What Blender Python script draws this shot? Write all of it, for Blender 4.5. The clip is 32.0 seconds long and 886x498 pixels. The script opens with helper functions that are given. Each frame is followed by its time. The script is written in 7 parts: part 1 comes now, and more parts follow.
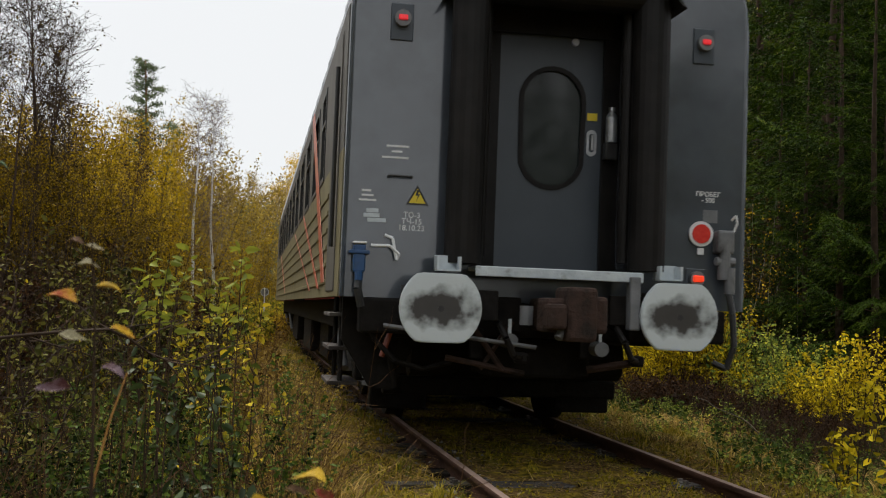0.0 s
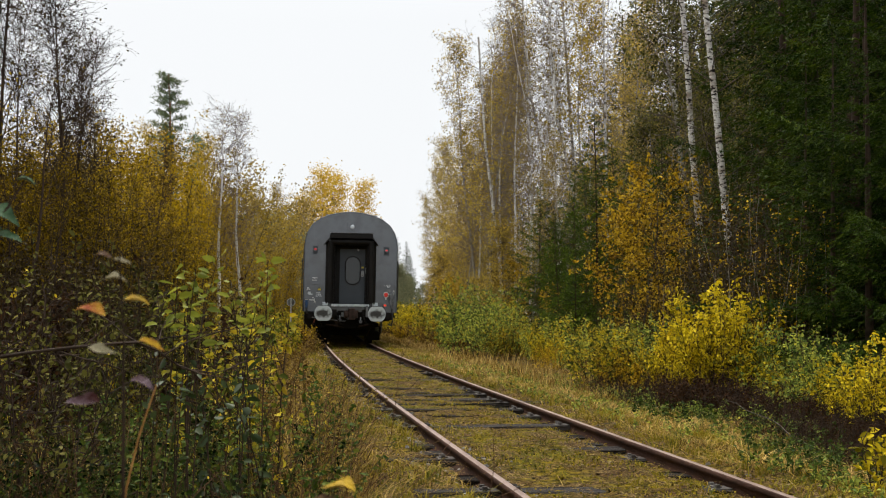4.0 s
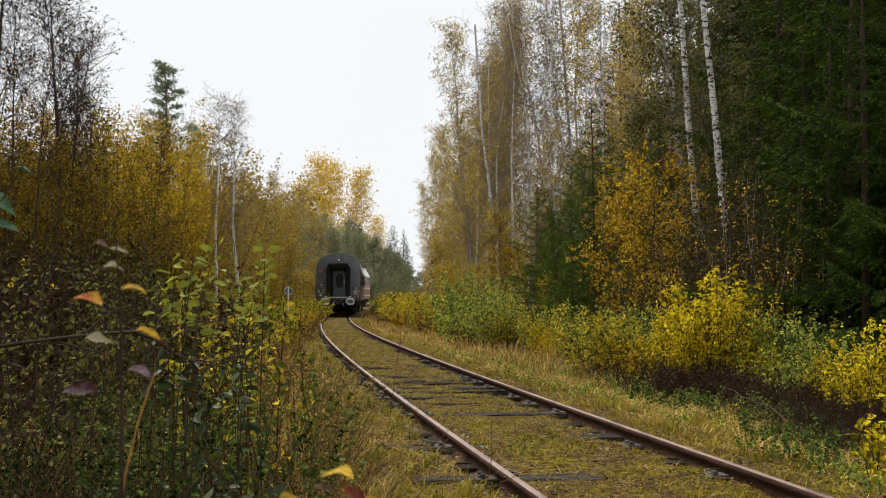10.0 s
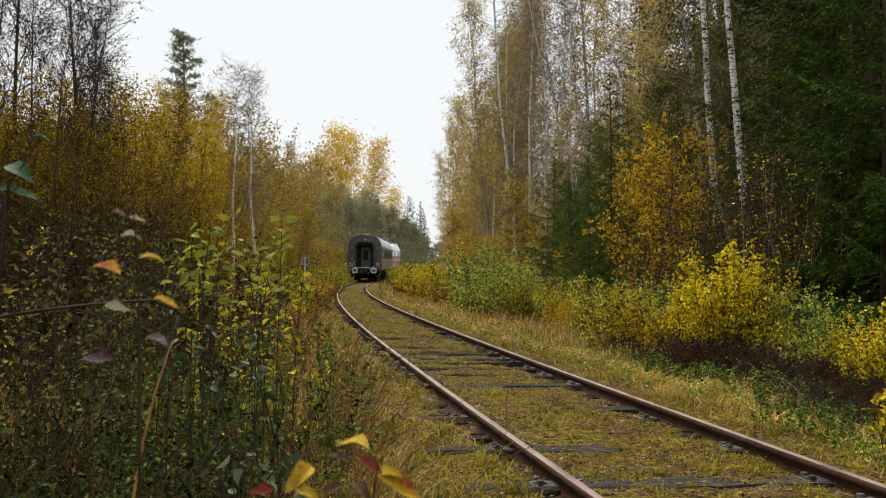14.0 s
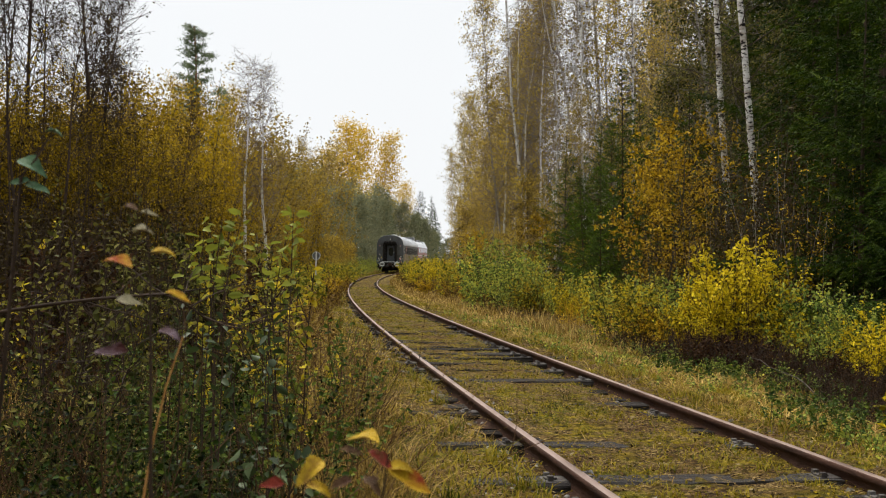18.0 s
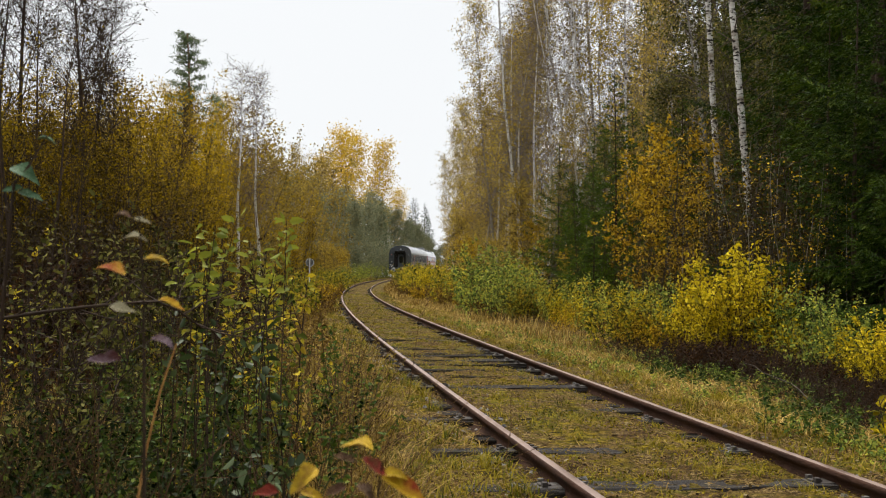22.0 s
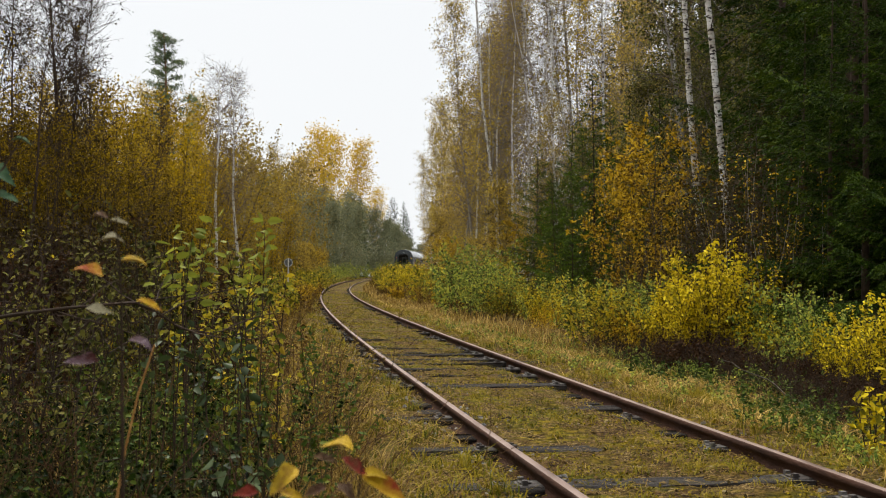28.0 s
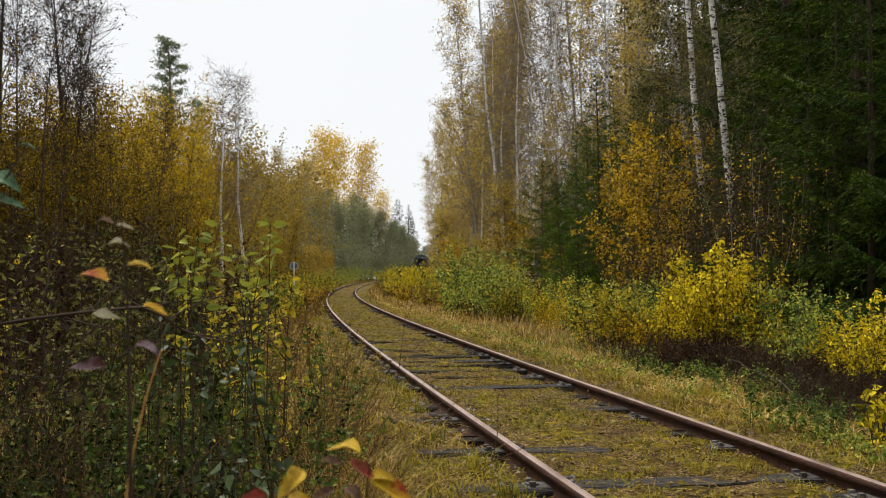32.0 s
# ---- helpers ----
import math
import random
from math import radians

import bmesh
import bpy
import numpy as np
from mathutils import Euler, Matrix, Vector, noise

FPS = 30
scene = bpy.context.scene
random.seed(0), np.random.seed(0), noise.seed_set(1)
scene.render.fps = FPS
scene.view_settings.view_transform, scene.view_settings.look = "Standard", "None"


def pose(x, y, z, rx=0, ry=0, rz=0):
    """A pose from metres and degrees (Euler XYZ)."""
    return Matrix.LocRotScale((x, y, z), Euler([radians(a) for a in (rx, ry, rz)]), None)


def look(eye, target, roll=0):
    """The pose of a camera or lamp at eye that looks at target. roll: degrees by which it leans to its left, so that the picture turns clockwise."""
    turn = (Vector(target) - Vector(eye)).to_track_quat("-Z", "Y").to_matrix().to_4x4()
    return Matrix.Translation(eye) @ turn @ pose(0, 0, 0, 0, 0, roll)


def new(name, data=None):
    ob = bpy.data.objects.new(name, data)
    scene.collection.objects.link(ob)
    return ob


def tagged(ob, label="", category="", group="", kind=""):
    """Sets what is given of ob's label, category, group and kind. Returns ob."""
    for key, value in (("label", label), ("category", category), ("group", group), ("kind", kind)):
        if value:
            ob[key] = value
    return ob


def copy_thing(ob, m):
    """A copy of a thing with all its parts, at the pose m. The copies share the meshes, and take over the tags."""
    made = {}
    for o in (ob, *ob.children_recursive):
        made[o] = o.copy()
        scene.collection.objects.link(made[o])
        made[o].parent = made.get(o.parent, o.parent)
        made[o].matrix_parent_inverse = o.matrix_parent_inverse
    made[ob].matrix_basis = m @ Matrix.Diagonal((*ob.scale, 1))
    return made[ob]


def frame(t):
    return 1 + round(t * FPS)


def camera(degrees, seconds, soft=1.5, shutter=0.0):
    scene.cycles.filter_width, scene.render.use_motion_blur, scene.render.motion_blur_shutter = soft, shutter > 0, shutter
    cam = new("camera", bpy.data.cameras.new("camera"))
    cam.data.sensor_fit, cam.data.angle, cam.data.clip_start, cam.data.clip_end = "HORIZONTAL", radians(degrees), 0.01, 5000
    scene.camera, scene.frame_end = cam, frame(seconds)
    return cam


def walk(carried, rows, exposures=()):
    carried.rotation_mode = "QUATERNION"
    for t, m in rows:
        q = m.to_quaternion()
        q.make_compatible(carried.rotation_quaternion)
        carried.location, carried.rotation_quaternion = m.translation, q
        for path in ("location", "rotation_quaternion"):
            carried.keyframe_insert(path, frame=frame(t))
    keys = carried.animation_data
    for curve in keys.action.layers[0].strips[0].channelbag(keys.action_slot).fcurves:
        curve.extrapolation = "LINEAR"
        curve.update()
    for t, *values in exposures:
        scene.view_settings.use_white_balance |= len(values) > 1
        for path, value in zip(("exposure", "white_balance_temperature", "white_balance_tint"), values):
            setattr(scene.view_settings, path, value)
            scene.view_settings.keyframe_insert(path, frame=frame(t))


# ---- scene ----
# A camera held in one place beside a forest railway line; x across, y along the first view, z up, rail tops at z = 0.
EYE = (0.0, 0.0, 1.1)
TURNS = [
    (0, 93.155, -1.481, -1.891),
    (0.5, 93.261, -1.536, -1.936),
    (1, 93.514, -0.912, -2.017),
    (1.5, 93.634, -0.009, -1.331),
    (2, 93.534, -0.247, -1.209),
    (2.5, 93.469, -0.435, -0.733),
    (3, 93.458, -0.497, -0.638),
    (3.5, 93.500, -0.482, -0.570),
    (5.5, 93.485, -0.233, -0.530),
    (6, 93.450, -0.270, -0.330),
    (6.5, 93.469, -0.237, 0.277),
    (7, 93.525, -0.314, 0.326),
    (7.5, 93.562, -0.010, 0.215),
    (8, 93.550, 0.064, 0.105),
    (8.5, 92.994, 0.563, -0.099),
    (9, 92.778, 0.310, -0.256),
    (9.5, 92.815, 0.467, -0.180),
    (10, 92.886, -0.208, -0.667),
    (10.5, 92.724, -0.426, -0.578),
    (11, 92.380, -0.715, -0.395),
    (11.5, 92.024, -1.096, -0.283),
    (12, 91.800, -0.909, -0.236),
    (12.5, 91.657, -0.664, -0.140),
    (13, 91.498, -0.400, -0.010),
    (13.5, 91.457, -0.574, 0.099),
    (14, 91.386, -0.687, 0.175),
    (14.5, 91.284, -0.933, 0.393),
    (16.5, 91.073, -0.791, 0.974),
    (17, 91.046, -0.854, 1.014),
    (17.5, 91.078, -0.803, 0.908),
    (18, 91.125, -0.900, 0.740),
    (18.5, 91.171, -1.099, 0.623),
    (19, 91.186, -1.007, 0.486),
    (19.5, 91.186, -0.865, 0.476),
    (20, 91.220, -0.851, 0.436),
    (20.5, 91.280, -0.805, 0.459),
    (21, 91.338, -0.427, 0.447),
    (21.5, 91.414, -0.606, 0.458),
    (22, 91.470, -0.747, 0.411),
    (22.5, 91.428, -0.660, 0.147),
    (23, 91.405, -0.918, 0.016),
    (23.5, 91.451, -0.768, -0.200),
    (24, 91.458, -0.793, -0.419),
    (24.5, 91.382, -0.699, -0.616),
    (25, 91.249, -0.465, -0.731),
    (25.5, 91.197, -0.427, -0.725),
    (27.5, 91.349, -0.240, -0.659),
    (28, 91.435, -0.385, -0.678),
    (28.5, 91.484, -0.595, -0.745),
    (29, 91.504, -0.312, -0.764),
    (29.5, 91.594, 0.050, -0.838),
    (30, 91.578, 0.175, -0.805),
    (30.5, 91.565, 0.125, -0.715),
    (31, 91.512, -0.138, -0.666),
    (31.5, 91.474, 0.136, -0.555),
    (32, 91.533, 0.157, -0.383),
]
cam = camera(43.8, 32.0, soft=1.1, shutter=0.12)
# a 45 mm lens at f/8, focused on the line ahead
cam.data.dof.use_dof, cam.data.dof.focus_distance, cam.data.dof.aperture_fstop = True, 12.0, 8.0
walk(cam, [(t, pose(*EYE, rx, ry, rz)) for t, rx, ry, rz in TURNS], [(0, -0.08), (1, -0.05), (2.5, 0.0), (32, 0.0)])

# ---- overcast light ----
world = bpy.data.worlds.new("overcast_sky")
scene.world = world
world.use_nodes = True
wn, wl = world.node_tree.nodes, world.node_tree.links
sky = wn.new("ShaderNodeTexSky")
sky.sky_type, sky.sun_disc = "NISHITA", False
sky.sun_elevation, sky.sun_rotation = radians(59), radians(324)
sky.air_density, sky.dust_density = 1.0, 4.0
cloud_co = wn.new("ShaderNodeTexCoord")
cloud = wn.new("ShaderNodeTexNoise")
cloud.inputs["Scale"].default_value = 2.2
cloud.inputs["Detail"].default_value = 3
wl.new(cloud_co.outputs["Generated"], cloud.inputs["Vector"])
cloud_ramp = wn.new("ShaderNodeValToRGB")
cloud_ramp.color_ramp.elements[0].color = (0.955, 0.98, 1.0, 1)
cloud_ramp.color_ramp.elements[1].color = (0.995, 1.01, 1.025, 1)
wl.new(cloud.outputs["Fac"], cloud_ramp.inputs["Fac"])
# an overcast sky is brighter overhead than at the horizon
split = wn.new("ShaderNodeSeparateXYZ")
wl.new(cloud_co.outputs["Generated"], split.inputs[0])
height = wn.new("ShaderNodeMapRange")
height.inputs["From Min"].default_value, height.inputs["From Max"].default_value = 0.26, 1.0
height.inputs["To Min"].default_value, height.inputs["To Max"].default_value = 9.85, 15.0
wl.new(split.outputs["Z"], height.inputs["Value"])
cloud_up = wn.new("ShaderNodeVectorMath")
cloud_up.operation = "SCALE"
wl.new(cloud_ramp.outputs["Color"], cloud_up.inputs[0])
wl.new(height.outputs["Result"], cloud_up.inputs["Scale"])
cover = wn.new("ShaderNodeMix")
cover.data_type = "RGBA"
cover.inputs["Factor"].default_value = 0.95
wl.new(sky.outputs["Color"], cover.inputs["A"])
wl.new(cloud_up.outputs["Vector"], cover.inputs["B"])
wl.new(cover.outputs["Result"], wn["Background"].inputs["Color"])
wn["Background"].inputs["Strength"].default_value = 0.10
sun = new("sun", bpy.data.lights.new("sun", "SUN"))
sun.data.energy, sun.data.angle, sun.data.color = 3.4, radians(24), (1.0, 0.93, 0.82)
sun.matrix_world = look((0, 0, 0), (0.30, -0.42, -0.86))
scene.view_settings.exposure = 0.0


# ---- materials ----
def nodes_of(name):
    m = bpy.data.materials.new(name)
    m.use_nodes = True
    return m, m.node_tree.nodes, m.node_tree.links


def ramp_node(n, colours):
    r = n.new("ShaderNodeValToRGB")
    e = r.color_ramp.elements
    while len(e) < len(colours):
        e.new(0.5)
    for i, c in enumerate(colours):
        e[i].position = i / max(1, len(colours) - 1)
        e[i].color = (*c, 1)
    return r


def mat(name, colours, scale=6.0, rough=0.6, metal=0.0, bump=0.0, bump_scale=40.0, stretch=(1, 1, 1), spread=0.0, stain=None,
        stain_scale=1.2, stain_at=0.55, lo=0.3, hi=0.7):
    """Noise between colours at one scale, stains (painted reflections on the end wall) at a larger one, fine relief;
    spread: tint by object.
    """
    m, n, l = nodes_of(name)
    b = n["Principled BSDF"]
    co = n.new("ShaderNodeTexCoord")
    mp = n.new("ShaderNodeMapping")
    mp.inputs["Scale"].default_value = stretch
    l.new(co.outputs["Object"], mp.inputs["Vector"])
    t = n.new("ShaderNodeTexNoise")
    t.inputs["Scale"].default_value, t.inputs["Detail"].default_value = scale, 5
    l.new(mp.outputs["Vector"], t.inputs["Vector"])
    r = ramp_node(n, colours)
    k = len(colours) - 1
    for i, e in enumerate(r.color_ramp.elements):
        e.position = lo + (hi - lo) * i / max(1, k)
    fac = t.outputs["Fac"]
    if spread:
        oi = n.new("ShaderNodeObjectInfo")
        ma = n.new("ShaderNodeMath")
        ma.operation = "MULTIPLY_ADD"
        ma.inputs[1].default_value = spread
        l.new(oi.outputs["Random"], ma.inputs[0])
        l.new(t.outputs["Fac"], ma.inputs[2])
        sb = n.new("ShaderNodeMath")
        sb.operation = "SUBTRACT"
        sb.inputs[1].default_value = spread / 2
        l.new(ma.outputs[0], sb.inputs[0])
        fac = sb.outputs[0]
    l.new(fac, r.inputs["Fac"])
    col = r.outputs["Color"]
    if stain:
        t2 = n.new("ShaderNodeTexNoise")
        t2.inputs["Scale"].default_value, t2.inputs["Detail"].default_value = stain_scale, 6
        l.new(mp.outputs["Vector"], t2.inputs["Vector"])
        r2 = ramp_node(n, [(0, 0, 0), (1, 1, 1)])
        r2.color_ramp.elements[0].position, r2.color_ramp.elements[1].position = stain_at, stain_at + 0.18
        l.new(t2.outputs["Fac"], r2.inputs["Fac"])
        mx = n.new("ShaderNodeMix")
        mx.data_type = "RGBA"
        l.new(r2.outputs["Color"], mx.inputs["Factor"])
        l.new(col, mx.inputs["A"])
        mx.inputs["B"].default_value = (*stain, 1)
        col = mx.outputs["Result"]
    l.new(col, b.inputs["Base Color"])
    b.inputs["Roughness"].default_value, b.inputs["Metallic"].default_value = rough, metal
    if bump:
        t3 = n.new("ShaderNodeTexNoise")
        t3.inputs["Scale"].default_value, t3.inputs["Detail"].default_value = bump_scale, 6
        l.new(mp.outputs["Vector"], t3.inputs["Vector"])
        bp = n.new("ShaderNodeBump")
        bp.inputs["Strength"].default_value, bp.inputs["Distance"].default_value = bump, 0.02
        l.new(t3.outputs["Fac"], bp.inputs["Height"])
        l.new(bp.outputs["Normal"], b.inputs["Normal"])
    return m


def leaf_mat(name, colours, through_light=0.15, patch=0.35, gloss=0.05):
    """Leaves tinted one by one and in patches; light comes through them."""
    m, n, l = nodes_of(name)
    out = n["Material Output"]
    n.remove(n["Principled BSDF"])
    g = n.new("ShaderNodeNewGeometry")
    co = n.new("ShaderNodeTexCoord")
    t = n.new("ShaderNodeTexNoise")
    t.inputs["Scale"].default_value = 1.5
    l.new(co.outputs["Object"], t.inputs["Vector"])
    clump = n.new("ShaderNodeMapRange")
    clump.inputs["From Min"].default_value, clump.inputs["From Max"].default_value = 0.32, 0.68
    l.new(t.outputs["Fac"], clump.inputs["Value"])
    oi = n.new("ShaderNodeObjectInfo")
    a = n.new("ShaderNodeMix")
    a.inputs["Factor"].default_value = patch
    l.new(g.outputs["Random Per Island"], a.inputs["A"])
    l.new(clump.outputs["Result"], a.inputs["B"])
    s = n.new("ShaderNodeMath")
    s.operation = "MULTIPLY_ADD"
    s.inputs[1].default_value = 0.22
    l.new(oi.outputs["Random"], s.inputs[0])
    l.new(a.outputs["Result"], s.inputs[2])
    s2 = n.new("ShaderNodeMath")
    s2.operation = "SUBTRACT"
    s2.inputs[1].default_value = 0.11
    l.new(s.outputs[0], s2.inputs[0])
    r = ramp_node(n, colours)
    l.new(s2.outputs[0], r.inputs["Fac"])
    d = n.new("ShaderNodeBsdfPrincipled")
    d.inputs["Roughness"].default_value = 0.6 - 0.5 * gloss
    d.inputs["Specular IOR Level"].default_value = gloss
    tr = n.new("ShaderNodeBsdfTranslucent")
    mx = n.new("ShaderNodeMixShader")
    mx.inputs["Fac"].default_value = through_light + 0.08
    l.new(r.outputs["Color"], d.inputs["Base Color"])
    l.new(r.outputs["Color"], tr.inputs["Color"])
    l.new(d.outputs[0], mx.inputs[1])
    l.new(tr.outputs[0], mx.inputs[2])
    l.new(mx.outputs[0], out.inputs["Surface"])
    return m


def glow(name, colour, strength):
    m, n, l = nodes_of(name)
    b = n["Principled BSDF"]
    b.inputs["Base Color"].default_value = (*colour, 1)
    b.inputs["Emission Color"].default_value = (*colour, 1)
    b.inputs["Emission Strength"].default_value = strength
    b.inputs["Roughness"].default_value = 0.2
    return m


M = {}
M["rail_side"] = mat("rusty_rail_steel", [(0.025, 0.012, 0.008), (0.065, 0.032, 0.021), (0.040, 0.020, 0.014)], 9, 0.85, 0.0, 0.5, 60, (1, 0.25, 1), stain=(0.05, 0.03, 0.02))
M["rail_top"] = mat("worn_rail_head", [(0.15, 0.09, 0.068), (0.29, 0.205, 0.17), (0.19, 0.12, 0.09)], 5, 0.5, 0.25, 0.3, 50, (2, 0.3, 1), stain=(0.09, 0.05, 0.035), stain_scale=3)
M["sleeper"] = mat("weathered_grey_timber", [(0.008, 0.006, 0.005), (0.030, 0.025, 0.022), (0.080, 0.073, 0.070)], 7, 0.9, 0, 0.8, 30, (0.5, 9, 3), 0.25, stain=(0.07, 0.058, 0.012), stain_at=0.60)
M["bark_birch"] = mat("white_birch_bark", [(0.62, 0.60, 0.56), (0.75, 0.73, 0.69), (0.5, 0.47, 0.43)], 3, 0.7, 0, 0.5, 25, (1, 1, 5), stain=(0.035, 0.03, 0.028), stain_scale=2.4, stain_at=0.57)
M["bark_dark"] = mat("dark_bark", [(0.045, 0.035, 0.028), (0.10, 0.085, 0.07), (0.06, 0.05, 0.04)], 8, 0.9, 0, 0.8, 30, (1, 1, 0.3), 0.3)
M["bark_pine"] = mat("orange_pine_bark", [(0.10, 0.06, 0.04), (0.26, 0.13, 0.07), (0.16, 0.09, 0.06)], 6, 0.9, 0, 0.8, 20)
M["twig_brown"] = mat("brown_twigs", [(0.055, 0.040, 0.030), (0.10, 0.075, 0.058)], 4, 0.85, spread=0.3)
M["twig_violet"] = mat("fine_brown_violet_twigs", [(0.085, 0.058, 0.050), (0.15, 0.11, 0.095)], 4, 0.85, spread=0.3)
M["leaf_dun"] = leaf_mat("faded_dun_leaves", [(0.050, 0.040, 0.020), (0.230, 0.190, 0.095), (0.520, 0.370, 0.080), (0.860, 0.600, 0.060)], 0.20)
M["leaf_dim"] = leaf_mat("dull_gold_brown_leaves", [(0.090, 0.064, 0.018), (0.210, 0.152, 0.040), (0.350, 0.255, 0.050), (0.480, 0.340, 0.045)], 0.20)
M["leaf_gold"] = leaf_mat("old_gold_leaves", [(0.080, 0.054, 0.004), (0.250, 0.165, 0.007), (0.440, 0.295, 0.010), (0.620, 0.420, 0.016)], 0.23)
M["twig_grey"] = mat("grey_birch_twigs", [(0.12, 0.098, 0.094), (0.26, 0.225, 0.215)], 4, 0.85, spread=0.3)
M["stem_dry"] = mat("dry_stems", [(0.10, 0.06, 0.03), (0.22, 0.14, 0.07)], 5, 0.85, spread=0.3)
M["bark_grey"] = mat("grey_birch_bark", [(0.22, 0.20, 0.17), (0.34, 0.31, 0.27)], 4, 0.8, 0, 0.5, 25, (1, 1, 4), 0.3, stain=(0.06, 0.05, 0.045))
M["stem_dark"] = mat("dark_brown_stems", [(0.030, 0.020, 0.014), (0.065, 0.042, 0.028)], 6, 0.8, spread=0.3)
M["stalk"] = mat("straw_stalk", [(0.30, 0.14, 0.04), (0.48, 0.27, 0.09)], 30, 0.8, stain=(0.14, 0.06, 0.02), stain_scale=14)
M["stem_rust"] = mat("rusty_dead_stems", [(0.040, 0.020, 0.010), (0.130, 0.070, 0.030)], 5, 0.85)
M["stem_green"] = mat("green_stems", [(0.04, 0.05, 0.015), (0.09, 0.09, 0.03)], 6, 0.8)
M["leaf_amber"] = leaf_mat("amber_leaves", [(0.040, 0.026, 0.004), (0.250, 0.155, 0.010), (0.620, 0.405, 0.020), (0.860, 0.620, 0.045)], 0.2)
M["leaf_yellow"] = leaf_mat("bright_yellow_leaves", [(0.070, 0.075, 0.008), (0.400, 0.320, 0.012), (0.800, 0.620, 0.020), (0.920, 0.770, 0.050)], 0.28, 0.25)
M["leaf_ochre"] = leaf_mat("ochre_leaves", [(0.016, 0.011, 0.002), (0.095, 0.062, 0.003), (0.270, 0.180, 0.006), (0.640, 0.440, 0.014)], 0.23, 0.5)
M["leaf_olive"] = leaf_mat("olive_brown_leaves", [(0.012, 0.014, 0.003), (0.055, 0.056, 0.012), (0.150, 0.140, 0.030), (0.330, 0.290, 0.075)], 0.18, 0.2)
M["leaf_russet"] = leaf_mat("russet_and_straw_leaves", [(0.035, 0.019, 0.006), (0.110, 0.062, 0.014), (0.230, 0.145, 0.030), (0.380, 0.270, 0.050)])
M["stone"] = mat("pale_grey_ballast", [(0.04, 0.036, 0.032), (0.12, 0.112, 0.105), (0.28, 0.27, 0.26)], 20, 0.9, 0, 0.5, 60, spread=0.4, stain=(0.09, 0.08, 0.03))
M["plate"] = mat("grey_rusted_plate", [(0.022, 0.015, 0.012), (0.048, 0.039, 0.034), (0.11, 0.10, 0.092)], 14, 0.75, 0.1, 0.4, 60, spread=0.4)
# dry leaves; in the sapling thickets this dark tone imitates deep shade
M["leaf_dark"] = leaf_mat("dry_and_shaded_leaves", [(0.016, 0.011, 0.007), (0.049, 0.033, 0.010), (0.098, 0.070, 0.012)], 0.10)
M["leaf_mixed"] = leaf_mat("green_and_yellow_leaves", [(0.022, 0.032, 0.006), (0.110, 0.130, 0.018), (0.330, 0.300, 0.030), (0.660, 0.500, 0.030), (0.170, 0.070, 0.018)], 0.22, 0.25)
M["leaf_fresh"] = leaf_mat("pale_green_leaves", [(0.030, 0.058, 0.010), (0.150, 0.220, 0.045), (0.400, 0.440, 0.080), (0.680, 0.600, 0.060)], 0.22, 0.25)
M["leaf_green"] = leaf_mat("green_leaves", [(0.012, 0.026, 0.004), (0.038, 0.070, 0.011), (0.085, 0.130, 0.018), (0.200, 0.225, 0.034)], 0.15, 0.2, 0.08)
M["leaf_lime"] = leaf_mat("lime_autumn_leaves", [(0.030, 0.050, 0.008), (0.110, 0.145, 0.020), (0.330, 0.350, 0.040), (0.600, 0.570, 0.080)], 0.28, 0.25, 0.12)
M["leaf_grey"] = leaf_mat("grey_green_leaves", [(0.010, 0.018, 0.005), (0.030, 0.048, 0.014), (0.120, 0.160, 0.065)], 0.15, 0.2, 0.22)
# rust brown pulled towards black, so the leaves carry shade in their colour
M["leaf_rust"] = leaf_mat("rust_and_shade_leaves", [(0.008, 0.005, 0.004), (0.026, 0.013, 0.008), (0.080, 0.038, 0.013), (0.018, 0.009, 0.007)])
M["leaf_pale"] = leaf_mat("sparse_pale_leaves", [(0.200, 0.150, 0.060), (0.320, 0.240, 0.070), (0.420, 0.300, 0.050)])
# pale, low-contrast greens paint distance haze into the leaf colour
M["leaf_far"] = leaf_mat("hazed_green_leaves", [(0.10, 0.115, 0.070), (0.17, 0.185, 0.11), (0.235, 0.24, 0.135), (0.30, 0.275, 0.125)], 0.23, 0.5)
M["near_yellow"] = mat("blotched_yellow_leaf", [(0.34, 0.20, 0.012), (0.48, 0.31, 0.018), (0.26, 0.17, 0.015)], 45, 0.55, 0, 0.4, 160, stain=(0.22, 0.10, 0.02), stain_scale=50, stain_at=0.52)
M["near_amber"] = mat("yellow_leaf_turning_red", [(0.44, 0.22, 0.012), (0.52, 0.34, 0.016), (0.34, 0.09, 0.010)], 26, 0.55, 0, 0.4, 160, stain=(0.26, 0.035, 0.012), stain_scale=30, stain_at=0.50)
M["near_purple"] = mat("withered_violet_leaf", [(0.080, 0.042, 0.050), (0.20, 0.145, 0.165), (0.11, 0.050, 0.058)], 36, 0.6, 0, 0.5, 160, stain=(0.055, 0.016, 0.014), stain_scale=26, stain_at=0.48)
M["near_pale"] = mat("withered_pale_leaf", [(0.24, 0.20, 0.10), (0.40, 0.36, 0.23), (0.17, 0.13, 0.06)], 40, 0.6, 0, 0.5, 160, stain=(0.13, 0.10, 0.05), stain_scale=60, stain_at=0.54)
M["near_red"] = mat("dark_red_leaf", [(0.10, 0.012, 0.008), (0.20, 0.028, 0.014), (0.08, 0.02, 0.012)], 40, 0.55, 0, 0.4, 160, stain=(0.16, 0.09, 0.02), stain_scale=40, stain_at=0.58)
